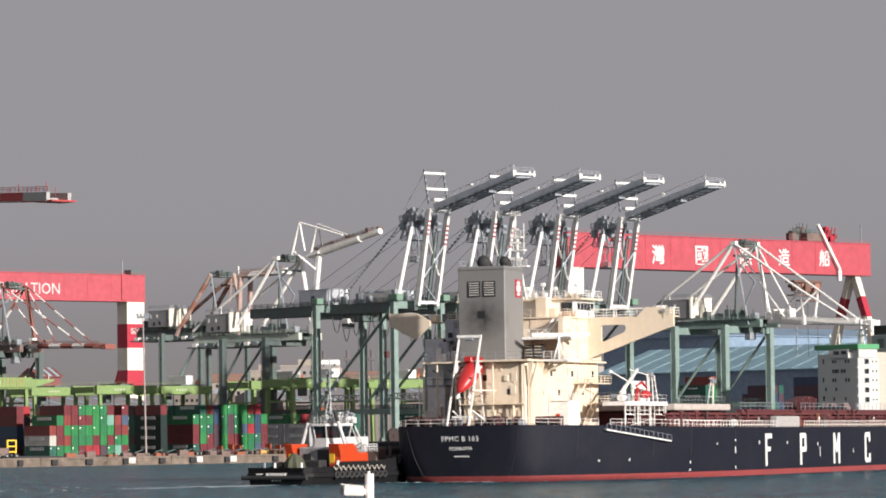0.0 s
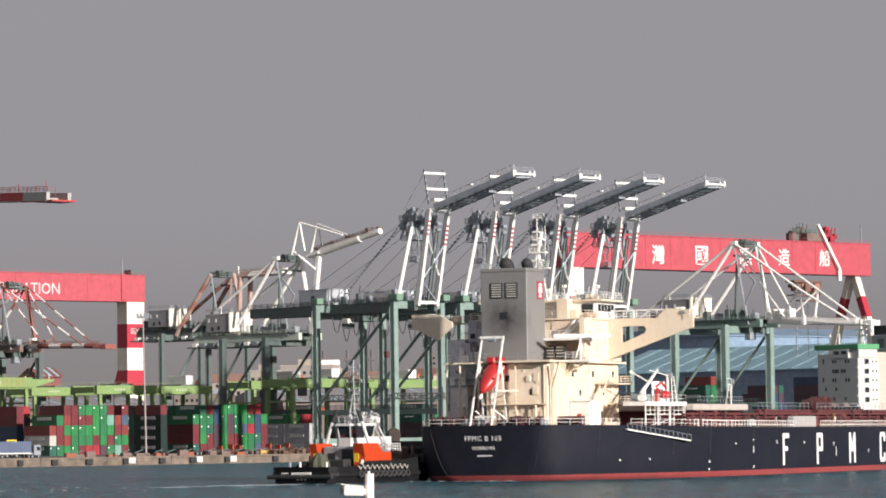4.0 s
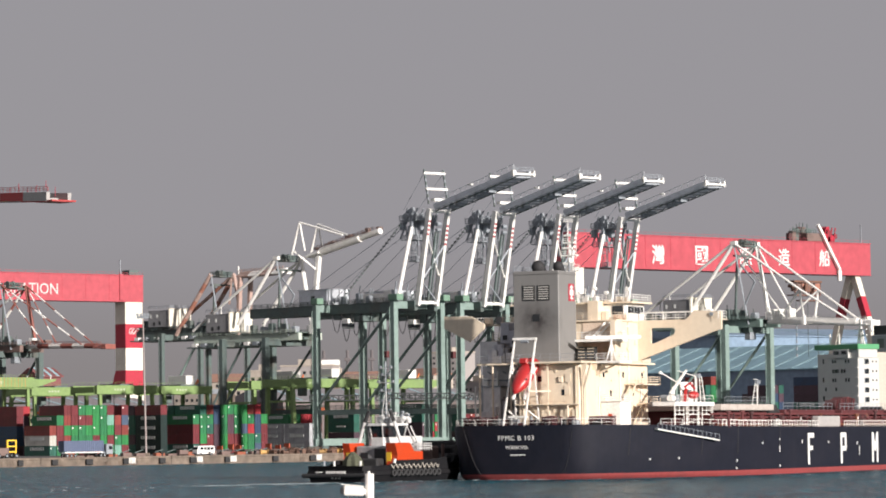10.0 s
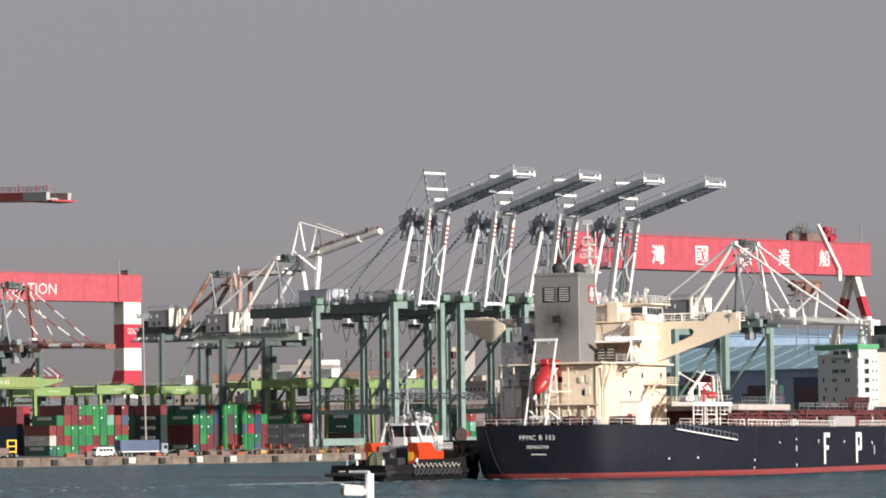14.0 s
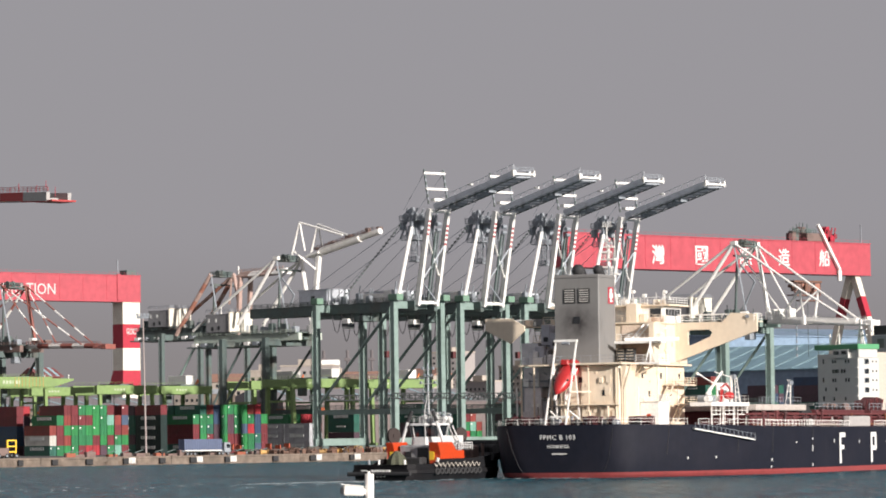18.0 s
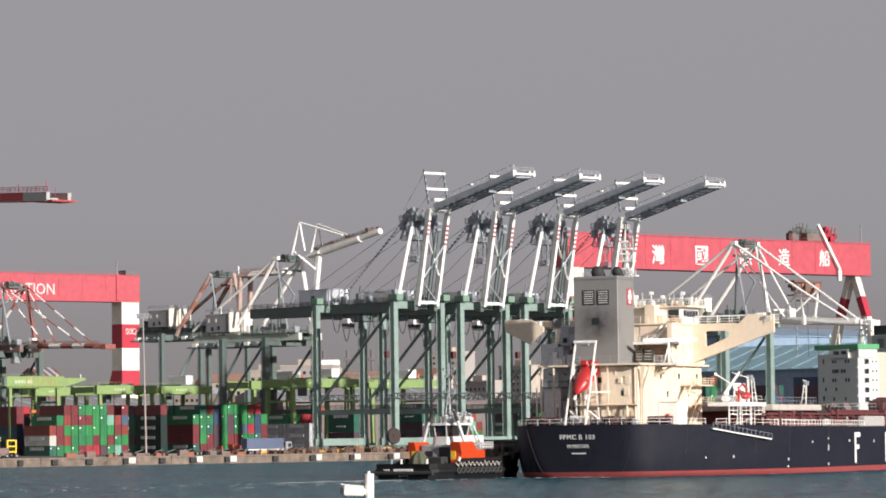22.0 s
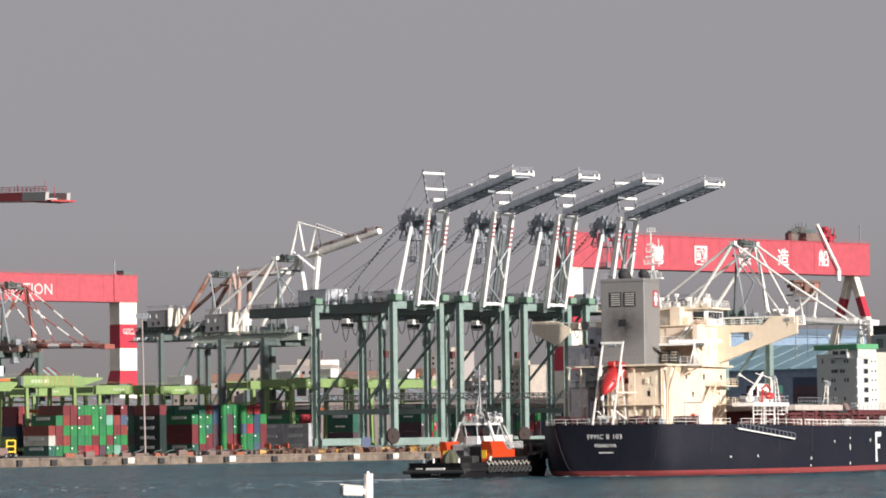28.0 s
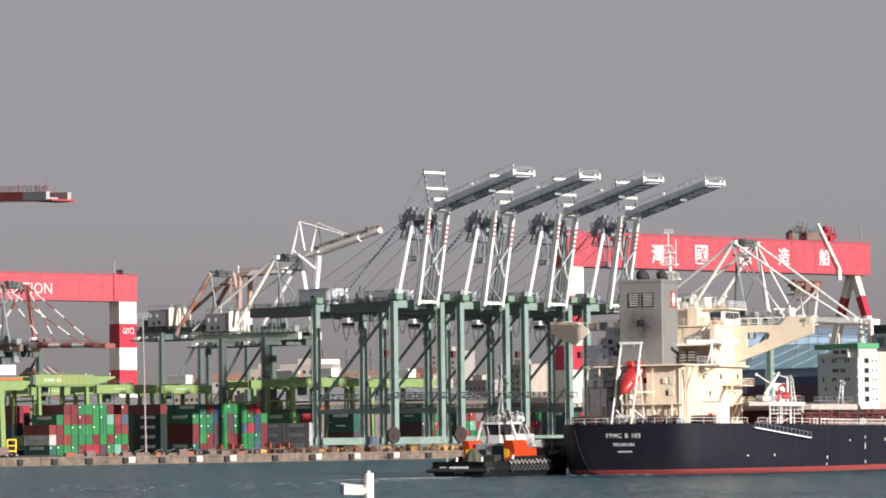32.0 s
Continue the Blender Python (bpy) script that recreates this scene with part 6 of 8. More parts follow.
def boom_crane(raised, main, band, girder, legs, house_mat, label, back=0.0, lift=0.0):
    """An older crane with two stayed mast frames; its boom is lowered or folded up."""
    c = thing("stay_crane", Matrix(), label, "crane", "quay cranes")
    w, gauge = 20.0, 21.0
    plain = band is main
    mats, n = ((main,), 1) if plain else ((main, band), 7)
    t = 0.85 if plain else (1.25 if raised else 0.6)
    portal(c, legs, gauge, w, 36.0 + lift, legs, brace=True, leg=1.7 if lift < 3 else 1.3, portal_z=12.5)
    for y in (6.0, 14.0):
        boxp("girder", girder, c, -42.0, 9.5, y - 0.7, y + 0.7, 35.2, 37.4)
        railing("girder_walkway", girder, c, [(-42, y - 1.4, 37.4), (9, y - 1.4, 37.4)], 1.1, 2.4, t=0.16)
    for x in (-41.0, -31.0, -21.0, -8.0, 4.0):
        boxp("girder_tie", CDARK, c, x - 0.6, x + 0.6, 6.7, 13.3, 35.6, 37.0)
    if raised or not plain:
        boxp("underslung_platform", CDARK, c, -44.0, -3.0, 4.0, 16.0, 33.6, 34.0)
    for i in range(9 if raised or not plain else 0):
        boxp("hanging_box", (WHITE, CGREY, CDARK)[i % 3], c, -42 + i * 4.3, -39.8 + i * 4.3, 4.4, 7.0, 34.0, 35.1)
    boxp("girder_deck", CDARK, c, -18.0, 9.0, 4.6, 15.4, 37.42, 37.7)
    for x, y, h, m in ((-13, 6, 2.6, CDARK), (-9, 7, 2.0, CGREY), (-4, 6, 3.0, CDARK), (-1, 9, 2.2, CDARK), (2.5, 6, 2.6, CDARK), (6, 7, 1.8, CGREY), (7.5, 12, 2.2, WHITE), (-6.5, 12, 3.2, CDARK)):
        wb = boxp("winch_box", m, c, x - 1.0, x + 1.0, y - 0.9, y + 0.9, 37.7, 37.7 + h, bevel=0.1)
        beamp("winch_post", CDARK, wb, (x - 0.6, y, 37.7 + h), (x - 0.6, y, 39.0 + h), 0.18)
    hs = crane_house(c, -18.7 - back, -17.8 - back, 4.0, 13.2, 38.4, 6.2, house_mat, "white painted machinery house")
    # rest of the same white house; grey paint stands for its shaded long side
    rear = boxp("machinery_annex", mat("shade_grey_sheet", (0.25, 0.25, 0.26), 0.7, stain=(0.16, 0.15, 0.15), stain_amt=0.4), hs, -30.0 - back, -18.72 - back, 4.2, 12.9, 38.4, 44.2, "rear of the machinery house, its shaded side painted grey", 0.1)
    for dx, z0, m in ((1.0, 41.6, TEXTW), (4.6, 41.6, TEXTW), (2.9, 39.0, DARK), (6.0, 39.2, DARK)):
        boxp("annex_opening", m, hs, -30.0 - back + dx, -29.1 - back + dx, 4.14, 4.22, z0, z0 + 1.2)
    boxp("house_door", CGREY, hs, -17.82 - back, -17.74 - back, 10.4, 11.4, 38.6, 40.7)
    railing("roof_railing", CGREY, hs, [(-29.8 - back, 4.1, 44.7), (-18.0 - back, 4.1, 44.7), (-18.0 - back, 13.0, 44.7)], 1.0, 2.2, t=0.1)
    for i in range(7):
        boxp("winch_box", CDARK, c, -40 + i * 1.9, -39 + i * 1.9, 5.0, 8.0, 37.4, 38.4 + (i * 7 % 4) * 0.8)
    if lift:
        for ch in c.children:
            if ch.name.split(".")[0] in ("girder", "girder_walkway", "girder_tie", "underslung_platform", "hanging_box", "girder_deck", "winch_box", "machinery_house"):
                ch.location.z += lift
    for y in (5.0, 15.0):
        apex = Vector((-0.5, y, 60.4 if plain or raised else 57.8))
        beamp("mast_leg", main if y > 10 else CGREY, c, (5.2, y, 36.0), apex, *((1.25, 1.2, 8) if y > 10 else (0.55, 0.5, 6)))
        banded_stay("mast_back_leg", c, (-19.5, y, 40.0), apex - Vector((0, 0, 0.3)), t + 0.25, mats, n)
        if plain or not raised or y > 10:
            banded_stay("back_stay", c, (-42.0, y, 38.6), apex, t, mats, n)
        for k2 in (0.24, 0.34) if plain or not raised or y > 10 else ():
            p = Vector((-42.0, y, 38.6)).lerp(apex, k2)
            beamp("stay_post", main, c, p, p - Vector((0, 0, 3.4)), 0.3)
        if y < 10 and plain:
            beamp("tower_brace", CGREY, c, (4.0, y, 42.0), (8.0, y, 48.5), 0.4)
            beamp("tower_brace", CGREY, c, (8.0, y, 48.5), (2.0, y, 54.0), 0.4)
        if plain:
            beamp("apex_cap", main, c, (-1.5, y, 60.3), (0.7, y, 60.3), 1.1, 1.2)
    beamp("mast_tie", CDARK, c, (-0.5, 5.0, 56.6), (-0.5, 15.0, 56.6), 0.6)
    beamp("ladder_tower", CDARK, c, (-2.2, 7.0, 37.6), (-0.4, 6.4, 57.0), 0.55)
    hz = 0.0 if plain or raised else -2.6
    hd = boxp("mast_head", CDARK, c, -1.6, 3.4, 5.6, 11.0, 59.2, 59.7)
    hd.location.z += hz
    railing("head_walkway", CDARK, hd, [(-1.6, 5.6, 59.7), (3.4, 5.6, 59.7), (3.4, 11.0, 59.7), (-1.6, 11.0, 59.7)], 1.3, 1.2, t=0.2)
    for y in (6.6, 8.6):
        beamp("sheave", CDARK, hd, (0.8, y, 60.6), (0.8, y + 0.7, 60.6), 2.0, sides=12)
    if not raised:
        dz = -1.4 if plain else -0.7
        if plain:
            prism_beam("boom", c, (9.6, 10.0, 37.2), (45.0, 10.0, 37.2 + dz), 2.2, 1.5, (main,), 1, 0.9)
        else:
            banded_stay("boom", c, (7.0, 10.0, 37.2), (45.0, 10.0, 37.2 + dz), 1.7, (band, main), 6)
        prism_beam("boom_nose", c, (45.0, 10.0, 37.1 + dz), (51.0, 10.0, 36.9 + dz), 1.7, 2.1, (main,))
        for y in (5.0, 15.0):
            apex, kp, yb = Vector((-0.5, y, 60.4 if plain else 57.8)), Vector((25.5, 10 + (y - 10) * 0.85, 45.8)), 10 + (y - 10) * 0.5
            if not plain:
                banded_stay("fore_stay", c, apex, (40.0, yb, 37.0), 0.5, mats, 7)
                banded_stay("inner_fore_stay", c, apex, (19.5, yb, 38.0), 0.4, mats, 7)
                continue
            banded_stay("fore_stay", c, apex, kp, t * 0.85, mats, n)
            banded_stay("fore_stay", c, kp, (43.0, yb, 38.0 + dz), t * 0.85, mats, n)
            banded_stay("inner_fore_stay", c, apex, (17.5, yb, 38.0), t * 0.6, mats, n)
            beamp("kingpost", main, c, (25.5, yb, 37.6), kp, 0.5)
            beamp("kingpost_brace", main, c, (17.8, yb, 39.6), kp, 0.42)
            boxp("stay_foot", main, c, 24.9, 26.1, yb - 0.5, yb + 0.5, 35.4, 38.2, bevel=0.1)
        railing("boom_walkway", main, c, [(10, 7.6, 37.4), (50, 7.6, 37.2 + dz)], 1.3, 2.2, t=0.1)
        for x in (11.5, 14.0, 18.0):
            boxp("boom_gear", main if plain else BROWN, c, x, x + 1.0, 8.4, 11.0, 38.0, 40.4 if plain else 39.0)
        if plain:
            beamp("boom_end", main, c, (50.6, 8.6, 37.2 + dz), (51.6, 8.6, 32.8), 0.9)
            beamp("boom_end", main, c, (50.6, 11.4, 37.2 + dz), (51.6, 11.4, 32.8), 0.9)
        boxp("end_platform", main, c, 49.6, 52.0, 8.0, 12.0, 36.0 + dz, 37.6 + dz, bevel=0.1)
        tr = boxp("trolley", CDARK, c, -3.0, 3.0, 6.8, 13.2, 33.8, 35.2)
        boxp("driver_cabin", CGREY, tr, 0.5, 3.0, 8.0, 10.6, 31.6, 33.9, bevel=0.15)
        return c
    # boom folded: inner half upright, outer half nearly level
    if plain:
        beamp("inner_boom", main, c, (10.4, 10.0, 36.5), (14.2, 10.0, 61.2), 1.25, 1.3)
        beamp("boom_strut", main, c, (5.0, 15.0, 62.0), (13.4, 10.0, 57.0), 0.5)
        beamp("boom_strut", main, c, (8.4, 5.0, 62.0), (13.6, 10.0, 56.0), 0.45)
        prism_beam("outer_boom", c, (9.6, 10.0, 60.9), (15.5, 10.0, 62.0), 1.5, 1.9, mats)
        beamp("outer_boom", main, c, (15.5, 10.0, 62.0), (34.0, 10.0, 65.5), 2.7, sides=12)
        beamp("boom_nose", main, c, (34.0, 10.0, 65.5), (43.2, 10.0, 67.2), 1.9, sides=12)
        for y, kx in ((5.0, 11.0), (15.0, 7.8)):
            beamp("kingpost", main, c, (kx - 3.8, y, 61.2), (kx, y, 71.0), 0.65, sides=8)
            beamp("kingpost", main, c, (kx + 2.4, y, 62.0), (kx, y, 71.0), 0.55, sides=8)
            beamp("king_stay", main, c, (kx, y, 71.0), (kx + 18.0, 10 + (y - 10) * 0.6, 66.4), 0.55, sides=8)
        for i in range(11):
            p = Vector((13.0 + i * 2.7, 9.0 + (i * 5 % 3), 62.8 + i * 0.5))
            boxp("boom_gear", BROWN, c, p.x, p.x + 1.1 + (i % 3) * 0.5, p.y, p.y + 1.4, p.z - 0.3, p.z + 0.5 + (i * 7 % 4) * 0.2)
        railing("boom_walkway", BROWN, c, [(15, 8.4, 62.6), (42, 8.6, 67.5)], 1.0, 2.0, t=0.12)
    else:
        for y in (8.0, 12.5):
            beamp("inner_boom", main, c, (9.8, y, 36.5), (11.4, y, 59.0), 1.3, 1.2)
            beamp("boom_lacing", main, c, (5.5, y, 50.0), (10.5, y - 3.0, 58.0), 0.6)
        prism_beam("outer_boom", c, (9.6, 10.0, 59.8), (34.0, 10.0, 60.4), 2.1, 2.4, (main, WHITE, main, WHITE), 4)
        railing("boom_walkway", main, c, [(10, 8.0, 60.2), (34, 8.0, 60.8)], 1.2, 2.0, t=0.14)
        beamp("kingpost", WHITE, c, (10.5, 8.0, 60.0), (10.5, 8.0, 62.6), 0.35)
    return c


place(boom_crane(False, WHITE, WHITE, CGREEN, CGREEN, AGED, "green-legged quay crane with a white lowered boom and stays"), (83.0, 1066.0, QUAY_Z), -40, 0.873, 1.155)
lc = Vector((-48.0, 1126.0, 0)) - U * 10
place(boom_crane(True, WHITE, WHITE, mat("pale_green_girder", (0.50, 0.57, 0.50), 0.6, stain=(0.3, 0.3, 0.26), stain_amt=0.4), CDARK, AGED, "old quay crane with a white folded boom and dark legs", 4.5, -0.6), (lc.x, lc.y, QUAY_Z), -40, 0.873, 1.155)
ORUST = mat("faded_orange_paint", (0.40, 0.18, 0.13), 0.6, stain=RUST, stain_amt=0.5)
bc = Vector((-75.0, 1228.0, 0)) - U * 10
place(boom_crane(True, mat("faded_rust_brown_paint", (0.44, 0.31, 0.27), 0.6, stain=(0.26, 0.17, 0.14), stain_amt=0.5), ORUST, CDARK, CDARK, AGED, "rust-brown quay crane with an orange and white folded boom", 4.0, 4.5), (bc.x, bc.y, QUAY_Z), -40, 0.873, 1.155)
fl = Vector((-143.2, 1200.0, 0)) - U * 10
place(boom_crane(False, mat("rust_red_boom", (0.30, 0.10, 0.08), 0.6, stain=RUST, stain_amt=0.4), WHITE, BROWN, CDARK, WHITE, "rust-brown quay crane with a red and white banded lowered boom"), (fl.x, fl.y, QUAY_Z - 1.4), -40, 0.873, 1.155)


# ---- shipyard gantries ----
def banded_leg(parent, x0, x1, y0, y1, bands, flare=0.0):
    for i, (z0, z1, m) in enumerate(bands):
        bm = bmesh.new()
        f0 = flare if i >= len(bands) - 2 else 0.0
        f1 = flare if i == len(bands) - 1 else 0.0
        lo = [(x0 - f0, y0 - f0 * 0.3), (x1 + f0 * 0.2, y0 - f0 * 0.3), (x1 + f0 * 0.2, y1), (x0 - f0, y1 + f0 * 0.3)]
        hi = [(x0 - f1, y0 - f1 * 0.3), (x1 + f1 * 0.2, y0 - f1 * 0.3), (x1 + f1 * 0.2, y1), (x0 - f1, y1 + f1 * 0.3)]
        a = [bm.verts.new((*p, z0)) for p in lo]
        b = [bm.verts.new((*p, z1)) for p in hi]
        for k2 in range(4):
            bm.faces.new((a[k2], a[(k2 + 1) % 4], b[(k2 + 1) % 4], b[k2]))
        bm.faces.new(a), bm.faces.new(b)
        part("leg_band", bm, m, parent)


def build_gantries():
    # the moving gantry: its leg's near corner is the local origin
    g = thing("gantry_crane", pose(-131.7, 1500.0, QUAY_Z, 0, 0, -48), "salmon-red shipyard gantry crane with red and white banded leg", "gantry crane", "shipyard gantries")
    bands = [(56.6, 62.1, AGED), (52.6, 56.6, AGED), (42.6, 52.6, SIGRED), (33.3, 42.6, AGED), (25.0, 33.3, SIGRED), (0.8, 25.0, AGED)]
    banded_leg(g, -7.0, 0.0, 0.0, 8.9, bands[::1], 2.5)
    bm = bmesh.new()
    add_box(bm, -7.4, 0.25, -150, 9.2, 62.1, 72.8)
    beam = part("main_beam", bm, REDC, g, "salmon-red box girder with white lettering")
    boxp("beam_flange", REDC, beam, -7.6, 0.55, -150, 9.3, 72.8, 73.1)
    boxp("beam_flange", REDC, beam, -7.6, 0.55, -150, 9.3, 61.8, 62.1)
    for i in range(12):
        boxp("panel_seam", mat("dark_red_seam", (0.4, 0.03, 0.05), 0.6), beam, 0.24, 0.30, -8.5 - i * 12, -8.35 - i * 12, 62.3, 72.6)
    railing("beam_railing", REDC, beam, [(0.2, -150, 73.1), (0.2, 9.0, 73.1)], 0.9, 4.0, (1.0,), t=0.07)
    lettering("sign_word", "CORPORATION", 5, beam, facing(0.34, -56.2, 66.6, 1, 0), mat("weathered_white_lettering", (0.66, 0.60, 0.59), 0.6, stain=(0.5, 0.3, 0.3), stain_amt=0.4), 0.05, width=43.2, height=4.5)
    lettering("crane_mark", "GOC2", 3, g, facing(0.2, 4.6, 49.6, 1, 0), TEXTW, 0.05, width=5.8, height=2.5)
    boxp("winch_house", CDARK, g, -6.0, -1.0, 3.0, 8.0, 72.8, 75.2, bevel=0.1)
    beamp("aerial", CGREY, g, (-4, 0.5, 73), (-4, 0.5, 79.5), 0.35)
    boxp("end_ladder_frame", REDC, g, 0.25, 0.8, -3.2, -1.4, 62.4, 73.4)
    banded_leg(g, -7.0, 0.0, -150, -141, [(44.0, 62.1, AGED), (22.0, 44.0, SIGRED), (0.8, 22.0, AGED)])
    for y in (4.5, -145.5):
        boxp("rail_truck", CDARK, g, -12.0, 5.0, y - 2.0, y + 2.0, 0.0, 1.6, bevel=0.1)
    # the standing gantry: origin below the far end of its beam
    h = thing("gantry_crane", pose(151.4, 1277.0, QUAY_Z, 0, 0, -48), "salmon-red shipyard gantry crane with white painted sign characters", "gantry crane", "shipyard gantries")
    L0 = -149.0
    bm = bmesh.new()
    add_box(bm, -7.0, 0.0, L0, 0.0, 59.2, 70.1)
    beam = part("main_beam", bm, REDC, h, "salmon-red box girder with white sign characters")
    boxp("beam_flange", REDC, beam, -7.3, 0.3, L0, 0.1, 70.1, 70.4)
    boxp("beam_flange", REDC, beam, -7.3, 0.3, L0, 0.1, 58.9, 59.2)
    railing("beam_railing", REDC, beam, [(-0.1, L0, 70.4), (-0.1, 0, 70.4)], 0.9, 4.0, (1.0,), t=0.07)
    for i in range(11):
        boxp("panel_seam", mat("dark_red_seam", (0.4, 0.03, 0.05), 0.6), beam, -0.03, 0.05, L0 + 12 * i, L0 + 12 * i + 0.14, 59.3, 70.0)
    for y, sign, size in zip((-106.9, -86.0, -64.2, -45.0, -24.2), "灣國際造船", (6.4, 6.4, 6.3, 6.0, 5.8)):
        lettering("sign_character", sign, 5, beam, facing(0.06, y, 64.3 + (y + 64) * 0.008, 1, 0), TEXTW, 0.05, width=size * 0.94, height=size, bold=0.008)
    banded_leg(h, -6.0, -0.1, L0 + 0.3, L0 + 7.3, [(49.4, 59.0, AGED), (40.5, 49.4, SIGRED), (33.0, 40.5, AGED), (25.0, 33.0, SIGRED), (0.8, 25.0, AGED)], 2.0)
    for sgn in (-1, 1):
        for a, b, m in (((-3.5 + sgn * 0.8, -5.6, 59.0), (-3.5 + sgn * 3.6, -5.6, 51.2), AGED), ((-3.5 + sgn * 3.6, -5.6, 51.2), (-3.5 + sgn * 6.2, -5.6, 44.0), SIGRED),
                        ((-3.5 + sgn * 6.2, -5.6, 44.0), (-3.5 + sgn * 12.5, -5.6, 22.0), AGED), ((-3.5 + sgn * 12.5, -5.6, 22.0), (-3.5 + sgn * 15.5, -5.6, 1.0), SIGRED)):
            beamp("a_frame_leg", m, h, a, b, 2.6, 2.4)
        boxp("rail_truck", CDARK, h, -3.5 + sgn * 15.5 - 3, -3.5 + sgn * 15.5 + 3, -7.6, -3.6, 0.0, 1.4)
    boxp("rail_truck", CDARK, h, -12.0, 5.0, L0 + 2, L0 + 7, 0.0, 1.4)
    # trolley, its red winch and the white maintenance jib
    tr = boxp("trolley", BROWN, h, -6.8, 0.2, -33.0, -24.0, 70.4, 73.2, bevel=0.2)
    for k2, (y, z, w, d) in enumerate(((-39.0, 70.4, 0.8, 2.8), (-37.4, 70.4, 1.0, 3.6), (-35.6, 70.4, 0.9, 4.4), (-34.2, 72.0, 0.7, 3.4), (-32.4, 73.0, 1.0, 2.4), (-30.2, 73.2, 1.2, 1.8))):
        boxp("trolley_gear", (mat("dusky_deck_gear", (0.075, 0.03, 0.032), 0.7), BROWN, CDARK)[k2 % 3], tr, -3.0 - w, -3.0 + w, y - w, y + w, z, z + d, bevel=0.15)
        beamp("trolley_post", CDARK, tr, (-3.0, y + 0.6, z), (-3.0, y + 0.6, z + d + 1.6), 0.22)
    railing("trolley_rail", CDARK, tr, [(-0.4, -40.0, 73.2), (-0.4, -28.0, 73.2)], 1.4, 1.2, t=0.16)
    for k2, (y, z, w) in enumerate(((-24.0, 72.0, 1.5), (-21.8, 73.4, 1.3), (-20.4, 71.6, 1.2), (-18.6, 72.4, 0.9), (-22.6, 75.0, 0.8))):
        beamp("jib_winch", (SIGRED, mat("dark_red_machine_paint", (0.20, 0.03, 0.04), 0.6))[k2 % 2], tr, (-2.6, y, z), (0.4, y, z), w * 1.9, sides=12)
    for k2 in range(4):
        beamp("winch_frame", SIGRED, tr, (0.4, -25.0 + k2 * 1.8, 70.4), (0.4, -23.6 + k2 * 1.6, 75.4), 0.3)
    beamp("maintenance_jib", WHITE, h, (0.9, -28.4, 76.2), (0.9, -17.4, 60.6), 1.0, 0.9)
    boxp("jib_hook", WHITE, h, 0.5, 1.3, -18.3, -16.7, 56.8, 60.4, bevel=0.1)
    gear = mat("dull_rust_gear", (0.17, 0.085, 0.06), 0.8, stain=(0.07, 0.05, 0.05), stain_amt=0.6, scale=0.5)
    low = boxp("lower_trolley", gear, h, -5.6, -1.4, -38.4, -24.2, 56.0, 56.7)
    for k2, (y, z, w, d) in enumerate(((-37.5, 54.2, 1.3, 1.2), (-35.6, 53.0, 1.5, 2.6), (-33.2, 54.6, 1.1, 1.3), (-31.0, 52.6, 1.7, 3.2), (-28.6, 54.0, 1.2, 1.9), (-26.0, 52.2, 1.6, 3.6), (-24.6, 54.4, 1.0, 1.4))):
        boxp("hoist_block", (gear, BROWN, ORUST)[k2 % 3], low, -3.4 - w, -3.4 + w, y - w * 0.8, y + w * 0.8, z, z + d, bevel=0.25)
        beamp("hoist_strut", gear, low, (-3.4, y - 1.2, 56.2), (-3.0, y + 1.4, 52.0), 0.3)
    boxp("lower_deck", gear, low, -5.4, -1.6, -38.0, -24.8, 51.4, 51.8)
    boxp("lower_deck", gear, low, -5.0, -2.0, -34.0, -23.6, 49.6, 50.0)
    for y in (-37.6, -34.6, -31.4, -28.2, -25.2):
        beamp("deck_hanger", BROWN, low, (-1.8, y, 51.6), (-1.8, y + 0.8, 56.2), 0.25)
    for y in (-36.0, -30.0, -25.0):
        beamp("hoist_rope", CDARK, low, (-3.0, y, 49.8), (-3.0, y, 30.0), 0.14)
    for k2 in range(6):
        boxp("rope_weight", CGREY, low, -3.25, -2.75, -36.25, -35.75, 30.0 + k2 * 2.4, 31.2 + k2 * 2.4, bevel=0.1)
    beamp("aerial", CGREY, h, (-3, -1.5, 70.4), (-3, -1.5, 77.0), 0.3)
    return g


GANTRY = build_gantries()


# ---- stacked containers: local x along the box, y across, z up ----
def corrugated(bm, x0, x1, y, z0, z1, depth, n, axis):
    """A ribbed wall between two posts."""
    pts = []
    for i in range(n):
        s0 = x0 + (x1 - x0) * i / n
        w = (x1 - x0) / n
        for k2, d in ((0.0, 0), (0.3, 0), (0.5, 1), (0.8, 1)):
            pts.append((s0 + w * k2, y + depth * d))
    pts.append((x1, y))
    def at(a, b, z):
        return (a, b, z) if axis == "x" else (b, a, z)
    lo = [bm.verts.new(at(a, b, z0)) for a, b in pts]
    hi = [bm.verts.new(at(a, b, z1)) for a, b in pts]
    for i in range(len(pts) - 1):
        bm.faces.new((lo[i], lo[i + 1], hi[i + 1], hi[i]))


BOX_L, BOX_W, BOX_H = 12.19, 2.36, 2.876


